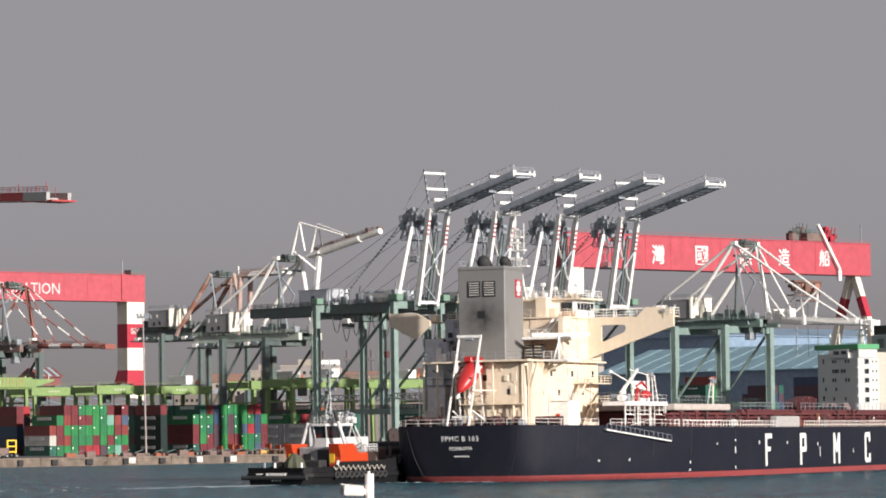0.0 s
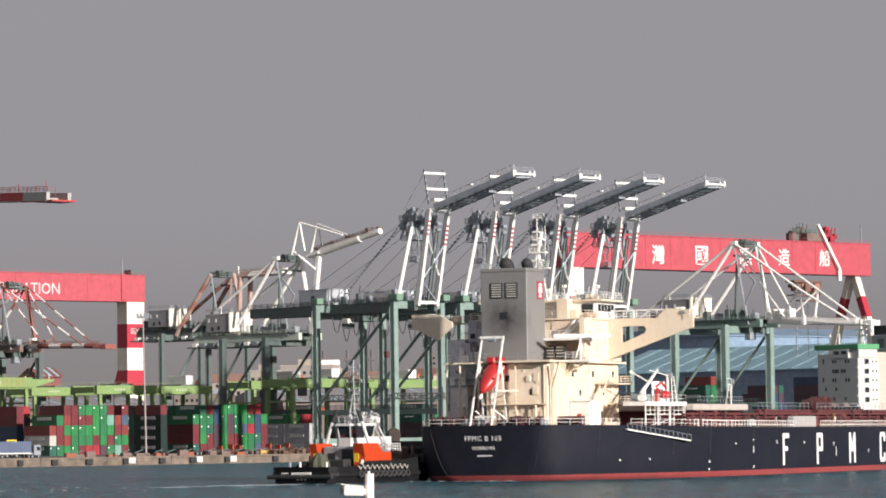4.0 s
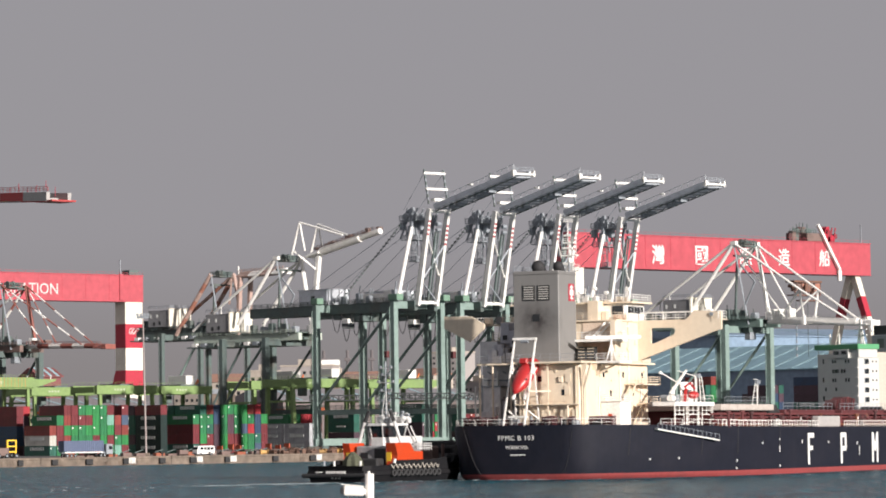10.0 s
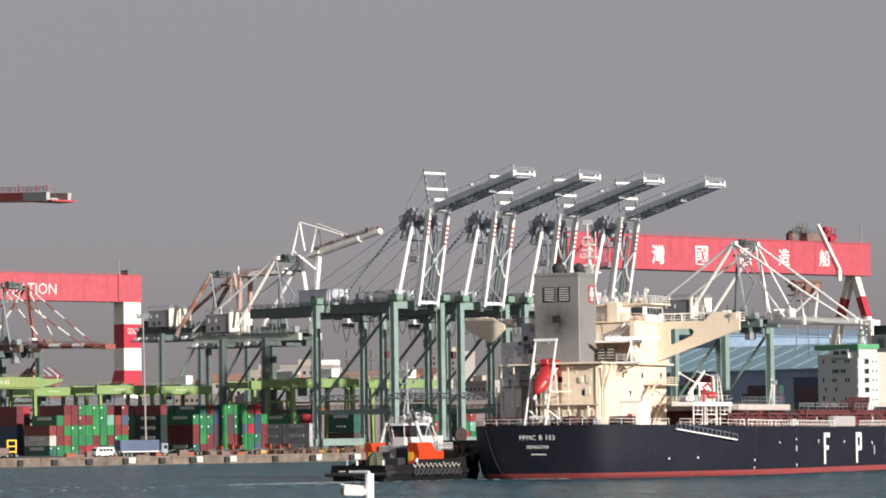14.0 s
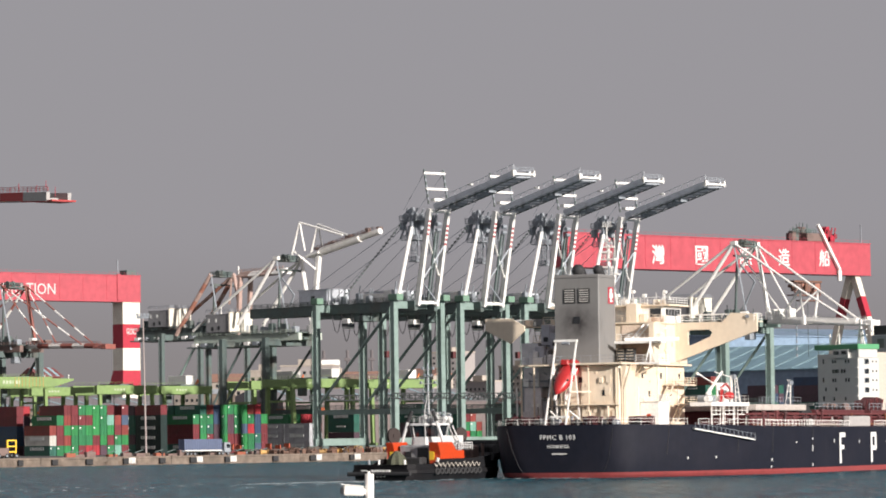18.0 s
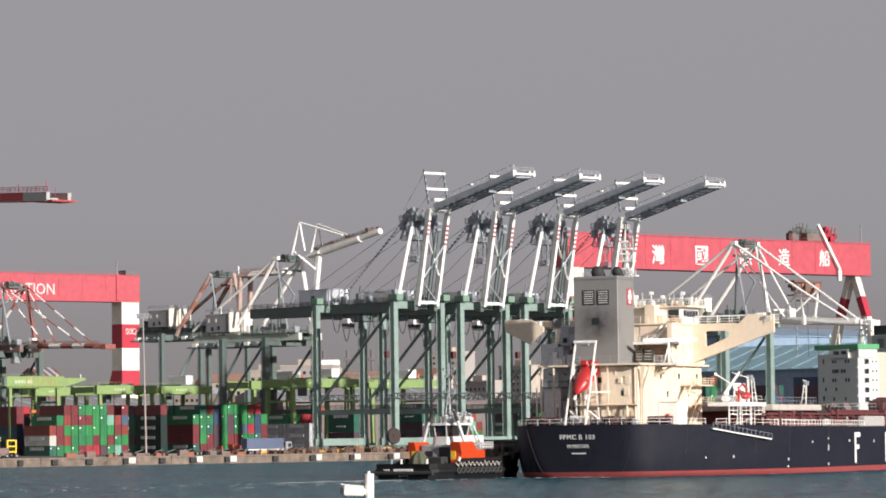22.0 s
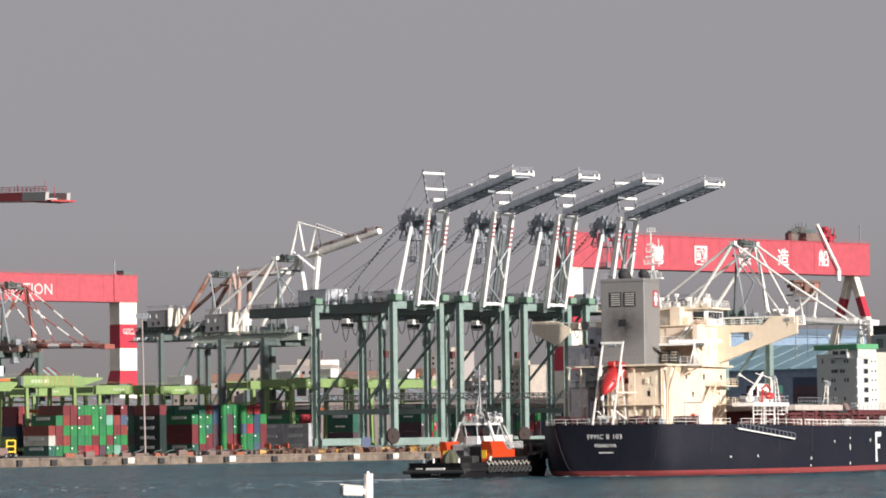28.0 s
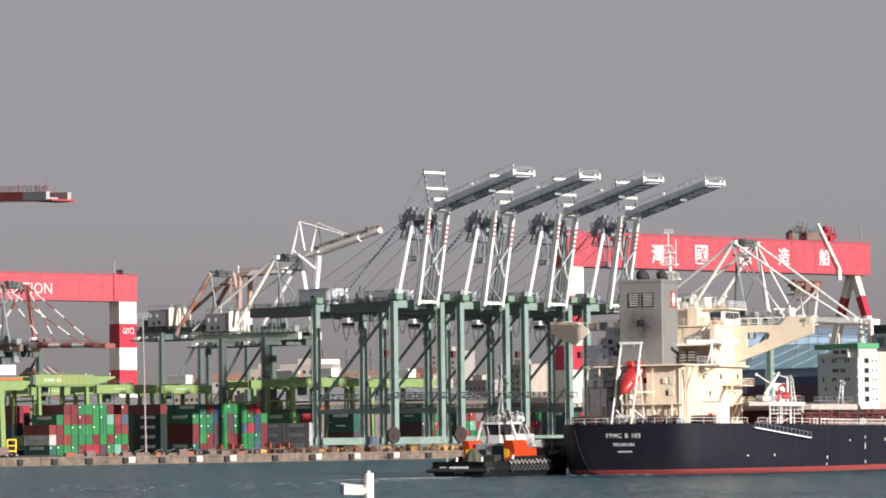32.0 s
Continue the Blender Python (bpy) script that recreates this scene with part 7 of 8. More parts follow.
def box_body(material):
    bm = bmesh.new()
    add_box(bm, 0.12, BOX_L - 0.12, 0.07, BOX_W - 0.07, 0.1, BOX_H - 0.05)
    corrugated(bm, 0.15, BOX_L - 0.15, 0.03, 0.16, BOX_H - 0.12, 0.06, 14, "x")
    for x in (0.08, BOX_L - 0.08):
        for y in (0.08, BOX_W - 0.08):
            add_beam(bm, (x, y, 0), (x, y, BOX_H), 0.16)
    for z in (0.08, BOX_H - 0.08):
        for y in (0.06, BOX_W - 0.06):
            add_beam(bm, (0, y, z), (BOX_L, y, z), 0.12, 0.14)
        for x in (0.06, BOX_L - 0.06):
            add_beam(bm, (x, 0, z), (x, BOX_W, z), 0.12, 0.14)
    return finish(bm, "body", material)


def door_mesh(material):
    bm = bmesh.new()
    add_box(bm, BOX_L - 0.13, BOX_L - 0.05, 0.18, 1.2, 0.18, BOX_H - 0.18)
    for y in (0.45, 0.95):
        add_beam(bm, (BOX_L - 0.02, y, 0.15), (BOX_L - 0.02, y, BOX_H - 0.15), 0.05)
    return finish(bm, "door", material)


def bars_mesh(width, height):
    bm = bmesh.new()
    n = 9
    for i in range(n):
        x = BOX_L / 2 - width / 2 + width * i / n
        add_box(bm, x, x + width / n * 0.72, -0.02, 0.03, 1.55, 1.55 + height)
    return finish(bm, "marking_bars", mat("faded_white_marking", (0.62, 0.64, 0.62), 0.7))


def patch_mesh():
    bm = bmesh.new()
    add_box(bm, BOX_L - 0.04, BOX_L + 0.01, 0.3, 0.68, BOX_H * 0.66, BOX_H * 0.82)
    return finish(bm, "door_sign", TEXTW)


PAINT = {}
# dark maroon and dark green lean bluish, with distance haze in the paint
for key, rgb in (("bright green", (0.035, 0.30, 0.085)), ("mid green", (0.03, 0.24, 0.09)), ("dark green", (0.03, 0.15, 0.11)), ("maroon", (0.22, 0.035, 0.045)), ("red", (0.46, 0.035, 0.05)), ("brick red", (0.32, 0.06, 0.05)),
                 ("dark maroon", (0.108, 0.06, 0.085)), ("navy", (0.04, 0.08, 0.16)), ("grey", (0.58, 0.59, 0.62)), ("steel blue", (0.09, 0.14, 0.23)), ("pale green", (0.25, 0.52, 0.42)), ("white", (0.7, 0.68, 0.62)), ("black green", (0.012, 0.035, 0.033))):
    rgb = tuple(0.72 * c for c in rgb)
    m = mat(key.replace(" ", "_") + "_container_paint", rgb, 0.5, stain=tuple(c * 0.4 + 0.02 for c in rgb), stain_amt=0.5, streak=0.2, scale=0.35, vary=0.12)
    PAINT[key] = (box_body(m), door_mesh(m))
BARS, SMALL_BARS, PATCH = bars_mesh(7.0, 0.9), bars_mesh(4.4, 0.5), patch_mesh()
# brighter paints for sunlit door ends, darker ones for shaded long sides
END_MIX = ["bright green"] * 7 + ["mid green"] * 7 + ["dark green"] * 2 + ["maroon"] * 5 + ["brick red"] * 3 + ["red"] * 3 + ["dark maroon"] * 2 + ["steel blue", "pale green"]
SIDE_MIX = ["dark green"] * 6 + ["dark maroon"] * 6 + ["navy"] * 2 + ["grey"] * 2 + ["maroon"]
LOOK = {"bright green": "bright green", "mid green": "green", "dark green": "dark green", "maroon": "maroon", "red": "red", "brick red": "brick-red", "dark maroon": "dark maroon", "navy": "navy blue", "grey": "grey", "steel blue": "steel-blue", "pale green": "pale green", "white": "off-white", "black green": "blackish green"}
rng = random.Random(11)


def container(p, colour, doors=True, bars=None, patch=False):
    """One box; p is the near foot of its door end, on the land side of that end."""
    o = p - V * BOX_L
    c = thing("shipping_container", pose(o.x, o.y, p.z, 0, 0, -48), LOOK[colour] + " steel shipping container stacked on the terminal", "container", "stacked containers")
    same("body", PAINT[colour][0], c)
    if doors:
        same("door", PAINT[colour][1], c)
        same("door", PAINT[colour][1], c, pose(0, 1.06, 0))
    if patch:
        same("door_sign", PATCH, c)
    if bars:
        same("marking", bars, c)
    return c


YARD0 = Vector((-112.7, 1030.0, QUAY_Z))


def block(u0, heights, back=1, side=None, ends=None, v0=0.0, side_cols=1):
    """Columns of stacked boxes along the yard; heights are tiers a column, side colours those of the first column's long side."""
    for k2, tiers in enumerate(heights):
        for t in range(tiers):
            for b in range(back if k2 < side_cols else 1):
                p = YARD0 + U * (u0 + 2.66 * k2) - V * (b * (BOX_L + 0.35) - v0)
                p.z = QUAY_Z + t * (BOX_H + 0.004)
                first_col = k2 == 0
                # columns that show their shaded long side get the darker side paints
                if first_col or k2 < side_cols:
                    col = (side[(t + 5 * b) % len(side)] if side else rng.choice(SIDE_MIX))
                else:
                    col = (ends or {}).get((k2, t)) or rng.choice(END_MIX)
                bars = None
                if (first_col or k2 < side_cols) and col in ("dark green", "grey"):
                    bars = BARS if rng.random() < 0.75 else SMALL_BARS
                container(p, col, b == 0, bars, b == 0 and rng.random() < 0.3)


# the stacks by the lamp mast: place along the yard, tiers from the ground up; * has a sign on its door
SHORT = {"b": "bright green", "m": "mid green", "d": "dark green", "r": "red", "k": "brick red", "w": "maroon", "x": "dark maroon", "n": "navy", "s": "steel blue", "p": "pale green", "g": "grey", "o": "white", "z": "black green"}
# z boxes are painted near-black so that their sunlit door ends stay dark
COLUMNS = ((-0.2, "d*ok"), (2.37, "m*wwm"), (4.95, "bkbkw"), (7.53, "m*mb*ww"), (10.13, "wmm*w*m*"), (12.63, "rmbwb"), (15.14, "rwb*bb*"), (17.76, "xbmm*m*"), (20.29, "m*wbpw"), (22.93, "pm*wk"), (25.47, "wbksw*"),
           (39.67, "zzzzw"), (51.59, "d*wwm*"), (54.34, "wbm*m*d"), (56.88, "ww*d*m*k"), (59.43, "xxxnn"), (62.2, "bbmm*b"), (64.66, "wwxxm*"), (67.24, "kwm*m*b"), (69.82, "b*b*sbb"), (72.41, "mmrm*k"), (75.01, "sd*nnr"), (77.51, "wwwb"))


def column(u, tiers, v0=0.0, deep=1):
    """One column of boxes from its letters; the long sides of the dark ones carry faded markings."""
    names = []
    for ch in tiers:
        if ch == "*":
            names[-1][1] = True
        else:
            names.append([SHORT[ch], False])
    for t, (col, sign) in enumerate(names):
        for b in range(deep):
            p = YARD0 + U * u - V * (b * (BOX_L + 0.35) - v0)
            p.z = QUAY_Z + t * (BOX_H + 0.004)
            container(p, col, b == 0, BARS if col in ("dark green", "mid green", "grey", "white", "black green") else None, sign and b == 0)


for u, tiers in COLUMNS:
    column(u, tiers)
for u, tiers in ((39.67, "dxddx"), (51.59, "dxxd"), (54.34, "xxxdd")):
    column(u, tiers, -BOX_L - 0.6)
for u, tiers in ((2.57, "xnnww"), (4.96, "xxxxr")):
    column(u, tiers, -20.0, 2)
column(96.23, "ggg", 0.0, 3)
column(98.8, "ggw")
for u, tiers in ((101.23, "dddm"), (103.7, "xdmm"), (106.41, "wwwr"), (108.9, "dxwr"), (112.31, "xxddd")):
    column(u, tiers, -16.0)
# the rest along the quay, seen between the crane legs
block(114.0, [4, 4], 1, ["dark maroon", "dark maroon", "dark green", "dark green"])
block(142.0, [5, 4, 4], 1, ["dark green", "dark maroon", "dark maroon", "dark green"])
block(157.0, [4, 4, 4, 3], 1, ["dark green", "dark maroon", "dark green", "dark green"])
block(180.0, [5, 5, 4, 4, 4], 1, ["dark maroon", "dark green", "dark green", "dark maroon", "dark green"])
block(205.0, [4, 4, 4, 3], 1)
block(232.0, [4, 5, 4], 1)
block(269.3, [7, 8, 8], 1, ["dark maroon", "dark green", "dark maroon", "dark green", "dark maroon", "dark green", "dark green"], {(1, 7): "brick red", (2, 7): "mid green", (2, 6): "bright green", (1, 6): "mid green", (2, 5): "mid green"})
block(300.0, [6, 7, 7], 1, ["dark maroon", "dark maroon", "navy", "dark maroon", "navy", "dark maroon"], {(k2, t): ("navy", "dark maroon", "dark green")[(k2 + t) % 3] for k2 in (1, 2) for t in range(7)})
block(326.0, [8, 7], 1, ["dark maroon", "dark green", "dark maroon", "dark green", "dark green", "dark maroon", "dark maroon", "navy"])


# ---- lime-green yard cranes: local x along the boxes, y the span ----
def yard_crane(span=24.0, top=22.5, deep=2.4, tip=8.0, gx=6.0, house=True, box=False, leg=0.95):
    c = thing("yard_crane", Matrix(), "lime-green rubber-tyred yard crane straddling the container stacks", "crane", "yard cranes")
    FADED = mat("faded_pale_marking", (0.42, 0.48, 0.34), 0.7)
    for x in (-gx, gx):
        g = boxp("girder", LIME, c, x - 0.7, x + 0.7, -1.5, span + 1.5, top - deep, top, bevel=0.06)
        railing("walkway", LIME, g, [(x + 0.8, -1, top), (x + 0.8, span + 1, top)], 1.0, 3.0, (1.0,), t=0.05)
        boxp("girder_foot", LIME, g, x - 0.9, x + 0.9, -1.5, span + 1.5, top - deep - 0.12, top - deep)
        if tip:
            bm = bmesh.new()
            add_prism(bm, [(span + 1.5, top - deep), (span + 1.5 + tip, top - 0.7), (span + 1.5 + tip, top - 0.2), (span + 1.5, top - 0.2)], "x", x - 0.6, x + 0.6)
            part("girder_tip", bm, LIME, c)
            beamp("lamp_post", WHITE, c, (x, span + tip, top - 0.2), (x, span + tip, top + 1.0), 0.2)
        for i in range(4):
            boxp("marking_bar", FADED, g, x + 0.7, x + 0.76, span * 0.25 + i * 1.1, span * 0.25 + i * 1.1 + 0.6, top - deep * 0.62, top - deep * 0.38)
    for y in (0.0, span):
        for x in (-gx, gx):
            beamp("leg", LIME, c, (x * 1.1, y, 2.0), (x, y, top - deep), leg, leg)
        boxp("leg_tie", LIME, c, -gx + 0.4, gx - 0.4, y - 0.3, y + 0.3, top - deep - 4.6, top - deep - 4.0)
        boxp("sill_beam", LIME, c, -gx - 2.5, gx + 2.5, y - 0.6, y + 0.6, 1.4, 2.4, bevel=0.06)
        for x in (-gx - 1.6, -gx + 0.6, gx - 0.6, gx + 1.6):
            beamp("tyre", BLACK, c, (x, y - 0.35, 0.75), (x, y + 0.35, 0.75), 1.5, sides=14)
    for y in (-1.2, span + 1.2):
        boxp("end_tie", LIME, c, -gx + 0.7, gx - 0.7, y - 0.4, y + 0.4, top - deep + 0.3, top - 0.4)
    tr = boxp("trolley", CDARK, c, -gx + 0.8, gx - 0.8, span * 0.42, span * 0.42 + 5.0, top - 0.6, top + 0.5, bevel=0.1)
    boxp("driver_cabin", CDARK, tr, -1.2, 1.2, span * 0.42 - 2.2, span * 0.42 - 0.2, top - 5.2, top - 2.8, bevel=0.15)
    boxp("generator_house", LIME, c, -2.4, 2.4, -2.6, -0.6, 2.6, 5.6, bevel=0.1)
    beamp("hoist_rope", CDARK, c, (0, span * 0.5, top), (0, span * 0.5, 13.5), 0.2)
    boxp("spreader", mat("orange_spreader", (0.6, 0.14, 0.04), 0.6), c, -6.0, 6.0, span * 0.5 - 0.8, span * 0.5 + 0.8, 12.6, 13.4)
    if house:
        h = boxp("machinery_house", WHITE, c, -5.0, 4.0, span - 6.5, span - 3.2, top + 0.5, top + 3.2, bevel=0.08)
        boxp("house_base", CDARK, h, -5.2, 4.2, span - 6.8, span + 1.0, top + 0.2, top + 0.5)
        for i in range(4):
            beamp("winch_frame", mat("orange_spreader", (0.6, 0.14, 0.04), 0.6), h, (3.6 - i, span - 2.6 + i * 0.8, top + 0.5), (3.6 - i, span - 1.6 + i * 0.8, top + 2.0 - i * 0.2), 0.35)
    if box:
        bx = boxp("beam_casing", LIME, c, gx - 1.1, gx + 1.1, -1.8, span + 1.8, top - deep + 0.3, top + 0.3, bevel=0.08)
        for i in range(9):
            boxp("casing_rib", YELLOW, bx, gx + 1.1, gx + 1.16, 5.4 + i * 1.25, 5.6 + i * 1.25, top - deep + 0.4, top + 0.2)
        for i, w in enumerate((0.8, 0.8, 0.8, 0.4, 0.8, 0.4)):
            boxp("number_bar", FADED, bx, gx + 1.1, gx + 1.17, 1.0 + i * 1.15, 1.0 + i * 1.15 + w, top - deep + 1.2, top - 0.8)
        for i in range(5):
            boxp("end_louvre", WHITE if i % 2 else CDARK, bx, gx - 1.0 + i * 0.4, gx - 0.6 + i * 0.4, -2.6, -1.8, top - deep + 0.4, top + 0.1)
        # the near bay stands a little lower on its own leg
        boxp("near_girder", LIME, c, gx - 0.8, gx + 0.8, -15.0, -6.0, top - deep - 1.2, top - 1.4, bevel=0.06)
        boxp("near_girder", LIME, c, -gx - 0.8, -gx + 0.8, -15.0, -1.5, top - deep - 1.2, top - 1.4, bevel=0.06)
        bm = bmesh.new()
        add_prism(bm, [(-6.0, top - deep - 1.2), (-3.6, top - 2.2), (-3.6, top - 1.6), (-6.0, top - 1.4)], "x", gx - 0.7, gx + 0.7)
        part("near_girder_tip", bm, LIME, c)
        for x in (-gx, gx):
            beamp("near_leg", LIME, c, (x * 1.15, -13.4, 0.6), (x, -13.4, top - deep - 1.2), 1.6, 1.5)
        nh = boxp("near_house", WHITE, c, gx - 6.0, gx + 1.0, -15.0, -8.6, top + 0.2, top + 3.0, bevel=0.08)
        boxp("near_platform", mat("orange_spreader", (0.6, 0.14, 0.04), 0.6), nh, gx - 6.0, gx + 1.2, -15.0, -6.4, top - 1.3, top - 0.6)
        boxp("near_deck", CDARK, nh, gx - 6.0, gx + 1.0, -15.0, -8.0, top - 0.6, top + 0.2)
    return c


def yard_pose(u, inland, z=QUAY_Z):
    p = YARD0 + U * u - V * inland
    return pose(p.x, p.y, z, 0, 0, -48)


base = yard_crane(19.5, 20.6, 2.5, 0.0, house=False)
base.matrix_basis = yard_pose(36.9, 32.0)
copy_thing(base, yard_pose(36.0, 64.0))
second = yard_crane(16.5, 20.4, 2.4, 0.0)
second.matrix_basis = yard_pose(61.0, 32.0)
high = yard_crane(24.0, 22.4, 2.6, 7.0, leg=1.15)
high.matrix_basis = yard_pose(101.4, 20.0)
for u, inl in ((112.0, 52.0), (142.0, 30.0)):
    copy_thing(high, yard_pose(u, inl))
MOVER = yard_crane(17.0, 22.9, 3.0, 8.5, 6.0, False, True)
MOVER.matrix_basis = yard_pose(3.0, 20.0)
tagged(MOVER, "lime-green yard crane rolling along the container stacks", "crane", "yard cranes")


# ---- the moored white ship, sheds and the town behind ----
def build_white_ship():
    s = thing("moored_ship", pose(114.6, 1000.0, 0, 0, 0, -50), "white moored ship with green-topped superstructure", "ship")
    paint = mat("pale_ship_paint", (0.56, 0.555, 0.53), 0.5, grain=0.03, stain=(0.45, 0.42, 0.38), stain_amt=0.2, scale=0.1)
    h = boxp("superstructure", paint, s, -15.6, 0.0, 0.0, 8.4, 5.0, 26.4, bevel=0.1)
    boxp("upper_bulwark", paint, h, -15.6, -3.6, -0.02, 0.2, 26.4, 27.6)
    for z, xs in ((25.0, (-13.6, -9.9, -9.0, -5.0, -3.9)), (22.3, (-9.9, -9.0, -6.6, -5.6, -8.2)), (19.8, (-13.6, -9.9, -9.0, -5.0, -3.9)), (17.3, (-12.8, -8.8)), (14.6, (-13.6, -9.6, -5.2))):
        for x in xs:
            w = 0.75 if z == 22.3 else 0.55
            boxp("window", GLASS, h, x, x + w, -0.06, 0.1, z, z + (1.3 if x < -13 else 1.0))
    for z in (25.0, 22.3, 19.8, 17.1, 14.4):
        wn2 = boxp("side_window", GLASS, h, -0.1, 0.06, 2.6, 4.3, z - 0.35, z + 1.05, bevel=0.04)
        boxp("window_frame", CGREY, wn2, 0.0, 0.07, 2.4, 2.58, z - 0.5, z + 1.2)
        for y in (5.6, 7.0):
            boxp("window", GLASS, h, -0.1, 0.06, y, y + 0.45, z + 0.1, z + 0.6)
        boxp("side_balcony", WHITE, h, -0.6, 0.05, -0.55, -0.06, z - 1.4, z - 1.2)
    boxp("bridge", paint, s, -9.0, -3.0, -0.8, 6.0, 26.4, 28.8, bevel=0.08)
    for x in (-8.5, -5.6):
        boxp("bridge_glass", GLASS, s, x, x + 2.0, -0.86, -0.7, 27.4, 28.4)
    green = mat("sea_green_bulwark", (0.10, 0.33, 0.16), 0.5)
    boxp("green_top", green, s, -16.2, 0.6, -0.6, 8.0, 28.8, 30.2, bevel=0.08)
    boxp("top_step", paint, s, -3.0, 0.2, 0.1, 7.6, 26.4, 28.8, bevel=0.08)
    for x in (-11.5, -8.0):
        beamp("stub_mast", WHITE, s, (x, 1.0, 30.2), (x, 1.0, 33.2), 0.4, sides=6)
    m = beamp("radar_mast", WHITE, s, (-1.6, 3.0, 30.2), (-1.6, 3.0, 37.0), 0.6)
    for z in (32.6, 34.2, 35.6):
        boxp("yard", WHITE, m, -3.6, 0.6, 2.7, 3.3, z, z + 0.22)
    for dx in (-1.2, 1.2):
        beamp("mast_leg", WHITE, m, (-1.6 + dx, 3.0, 30.2), (-1.6 + dx * 0.4, 3.0, 34.2), 0.3)
    fn = boxp("funnel", CGREY, s, -8.0, -1.0, 14.0, 21.6, 28.0, 33.0, bevel=0.2)
    boxp("funnel_top", DARK, fn, -7.6, -1.4, 14.4, 21.2, 33.0, 35.6, bevel=0.2)
    beamp("funnel_mark", CDARK, fn, (-4.4, 13.94, 30.6), (-4.4, 14.05, 30.6), 2.6, sides=4)
    boxp("cream_house", mat("dull_cream_house", (0.5, 0.45, 0.38), 0.6), s, -9.0, -2.0, 9.4, 22.0, 6.0, 28.0)
    hull = bmesh.new()
    add_prism(hull, [(-20, -4), (20, -4), (20, 120), (0, 140), (-20, 120)], "z", -1.0, 6.0)
    part("hull", hull, BLUED, s)
    for i, (x, y) in enumerate(((-13, -1.5), (-11, -2.0), (-9.5, -1.4), (-8.0, -2.2), (-5.5, -1.6), (-4.2, -1.9))):
        beamp("stowed_fender", BROWN, s, (x, y, 12.0), (x + 1.6, y, 12.8), 2.0 + 0.3 * (i % 3), sides=10)


def shed(origin, lx, ly, wall_z, ridge, roof, wall, label, seams=12, rz=-48.0):
    """A gabled shed; local x out to the water side, y along."""
    s = thing("shed", pose(origin[0], origin[1], QUAY_Z, 0, 0, rz), label, "shed")
    boxp("wall", wall, s, -lx, 0, 0, ly, 0, wall_z)
    bm = bmesh.new()
    add_prism(bm, [(-lx - 1, wall_z), (1, wall_z), (1, wall_z + 0.4), (-lx / 2, ridge), (-lx - 1, wall_z + 0.4)], "y", -1, ly + 1)
    r = part("roof", bm, roof, s)
    for i in range(seams):
        y = ly * (i + 0.5) / seams
        beamp("roof_seam", mat("pale_roof_light", (0.30, 0.45, 0.50), 0.6), r, (0.8, y, wall_z + 0.6), (-lx / 2, y, ridge + 0.06), 1.5, 0.1)
    return s


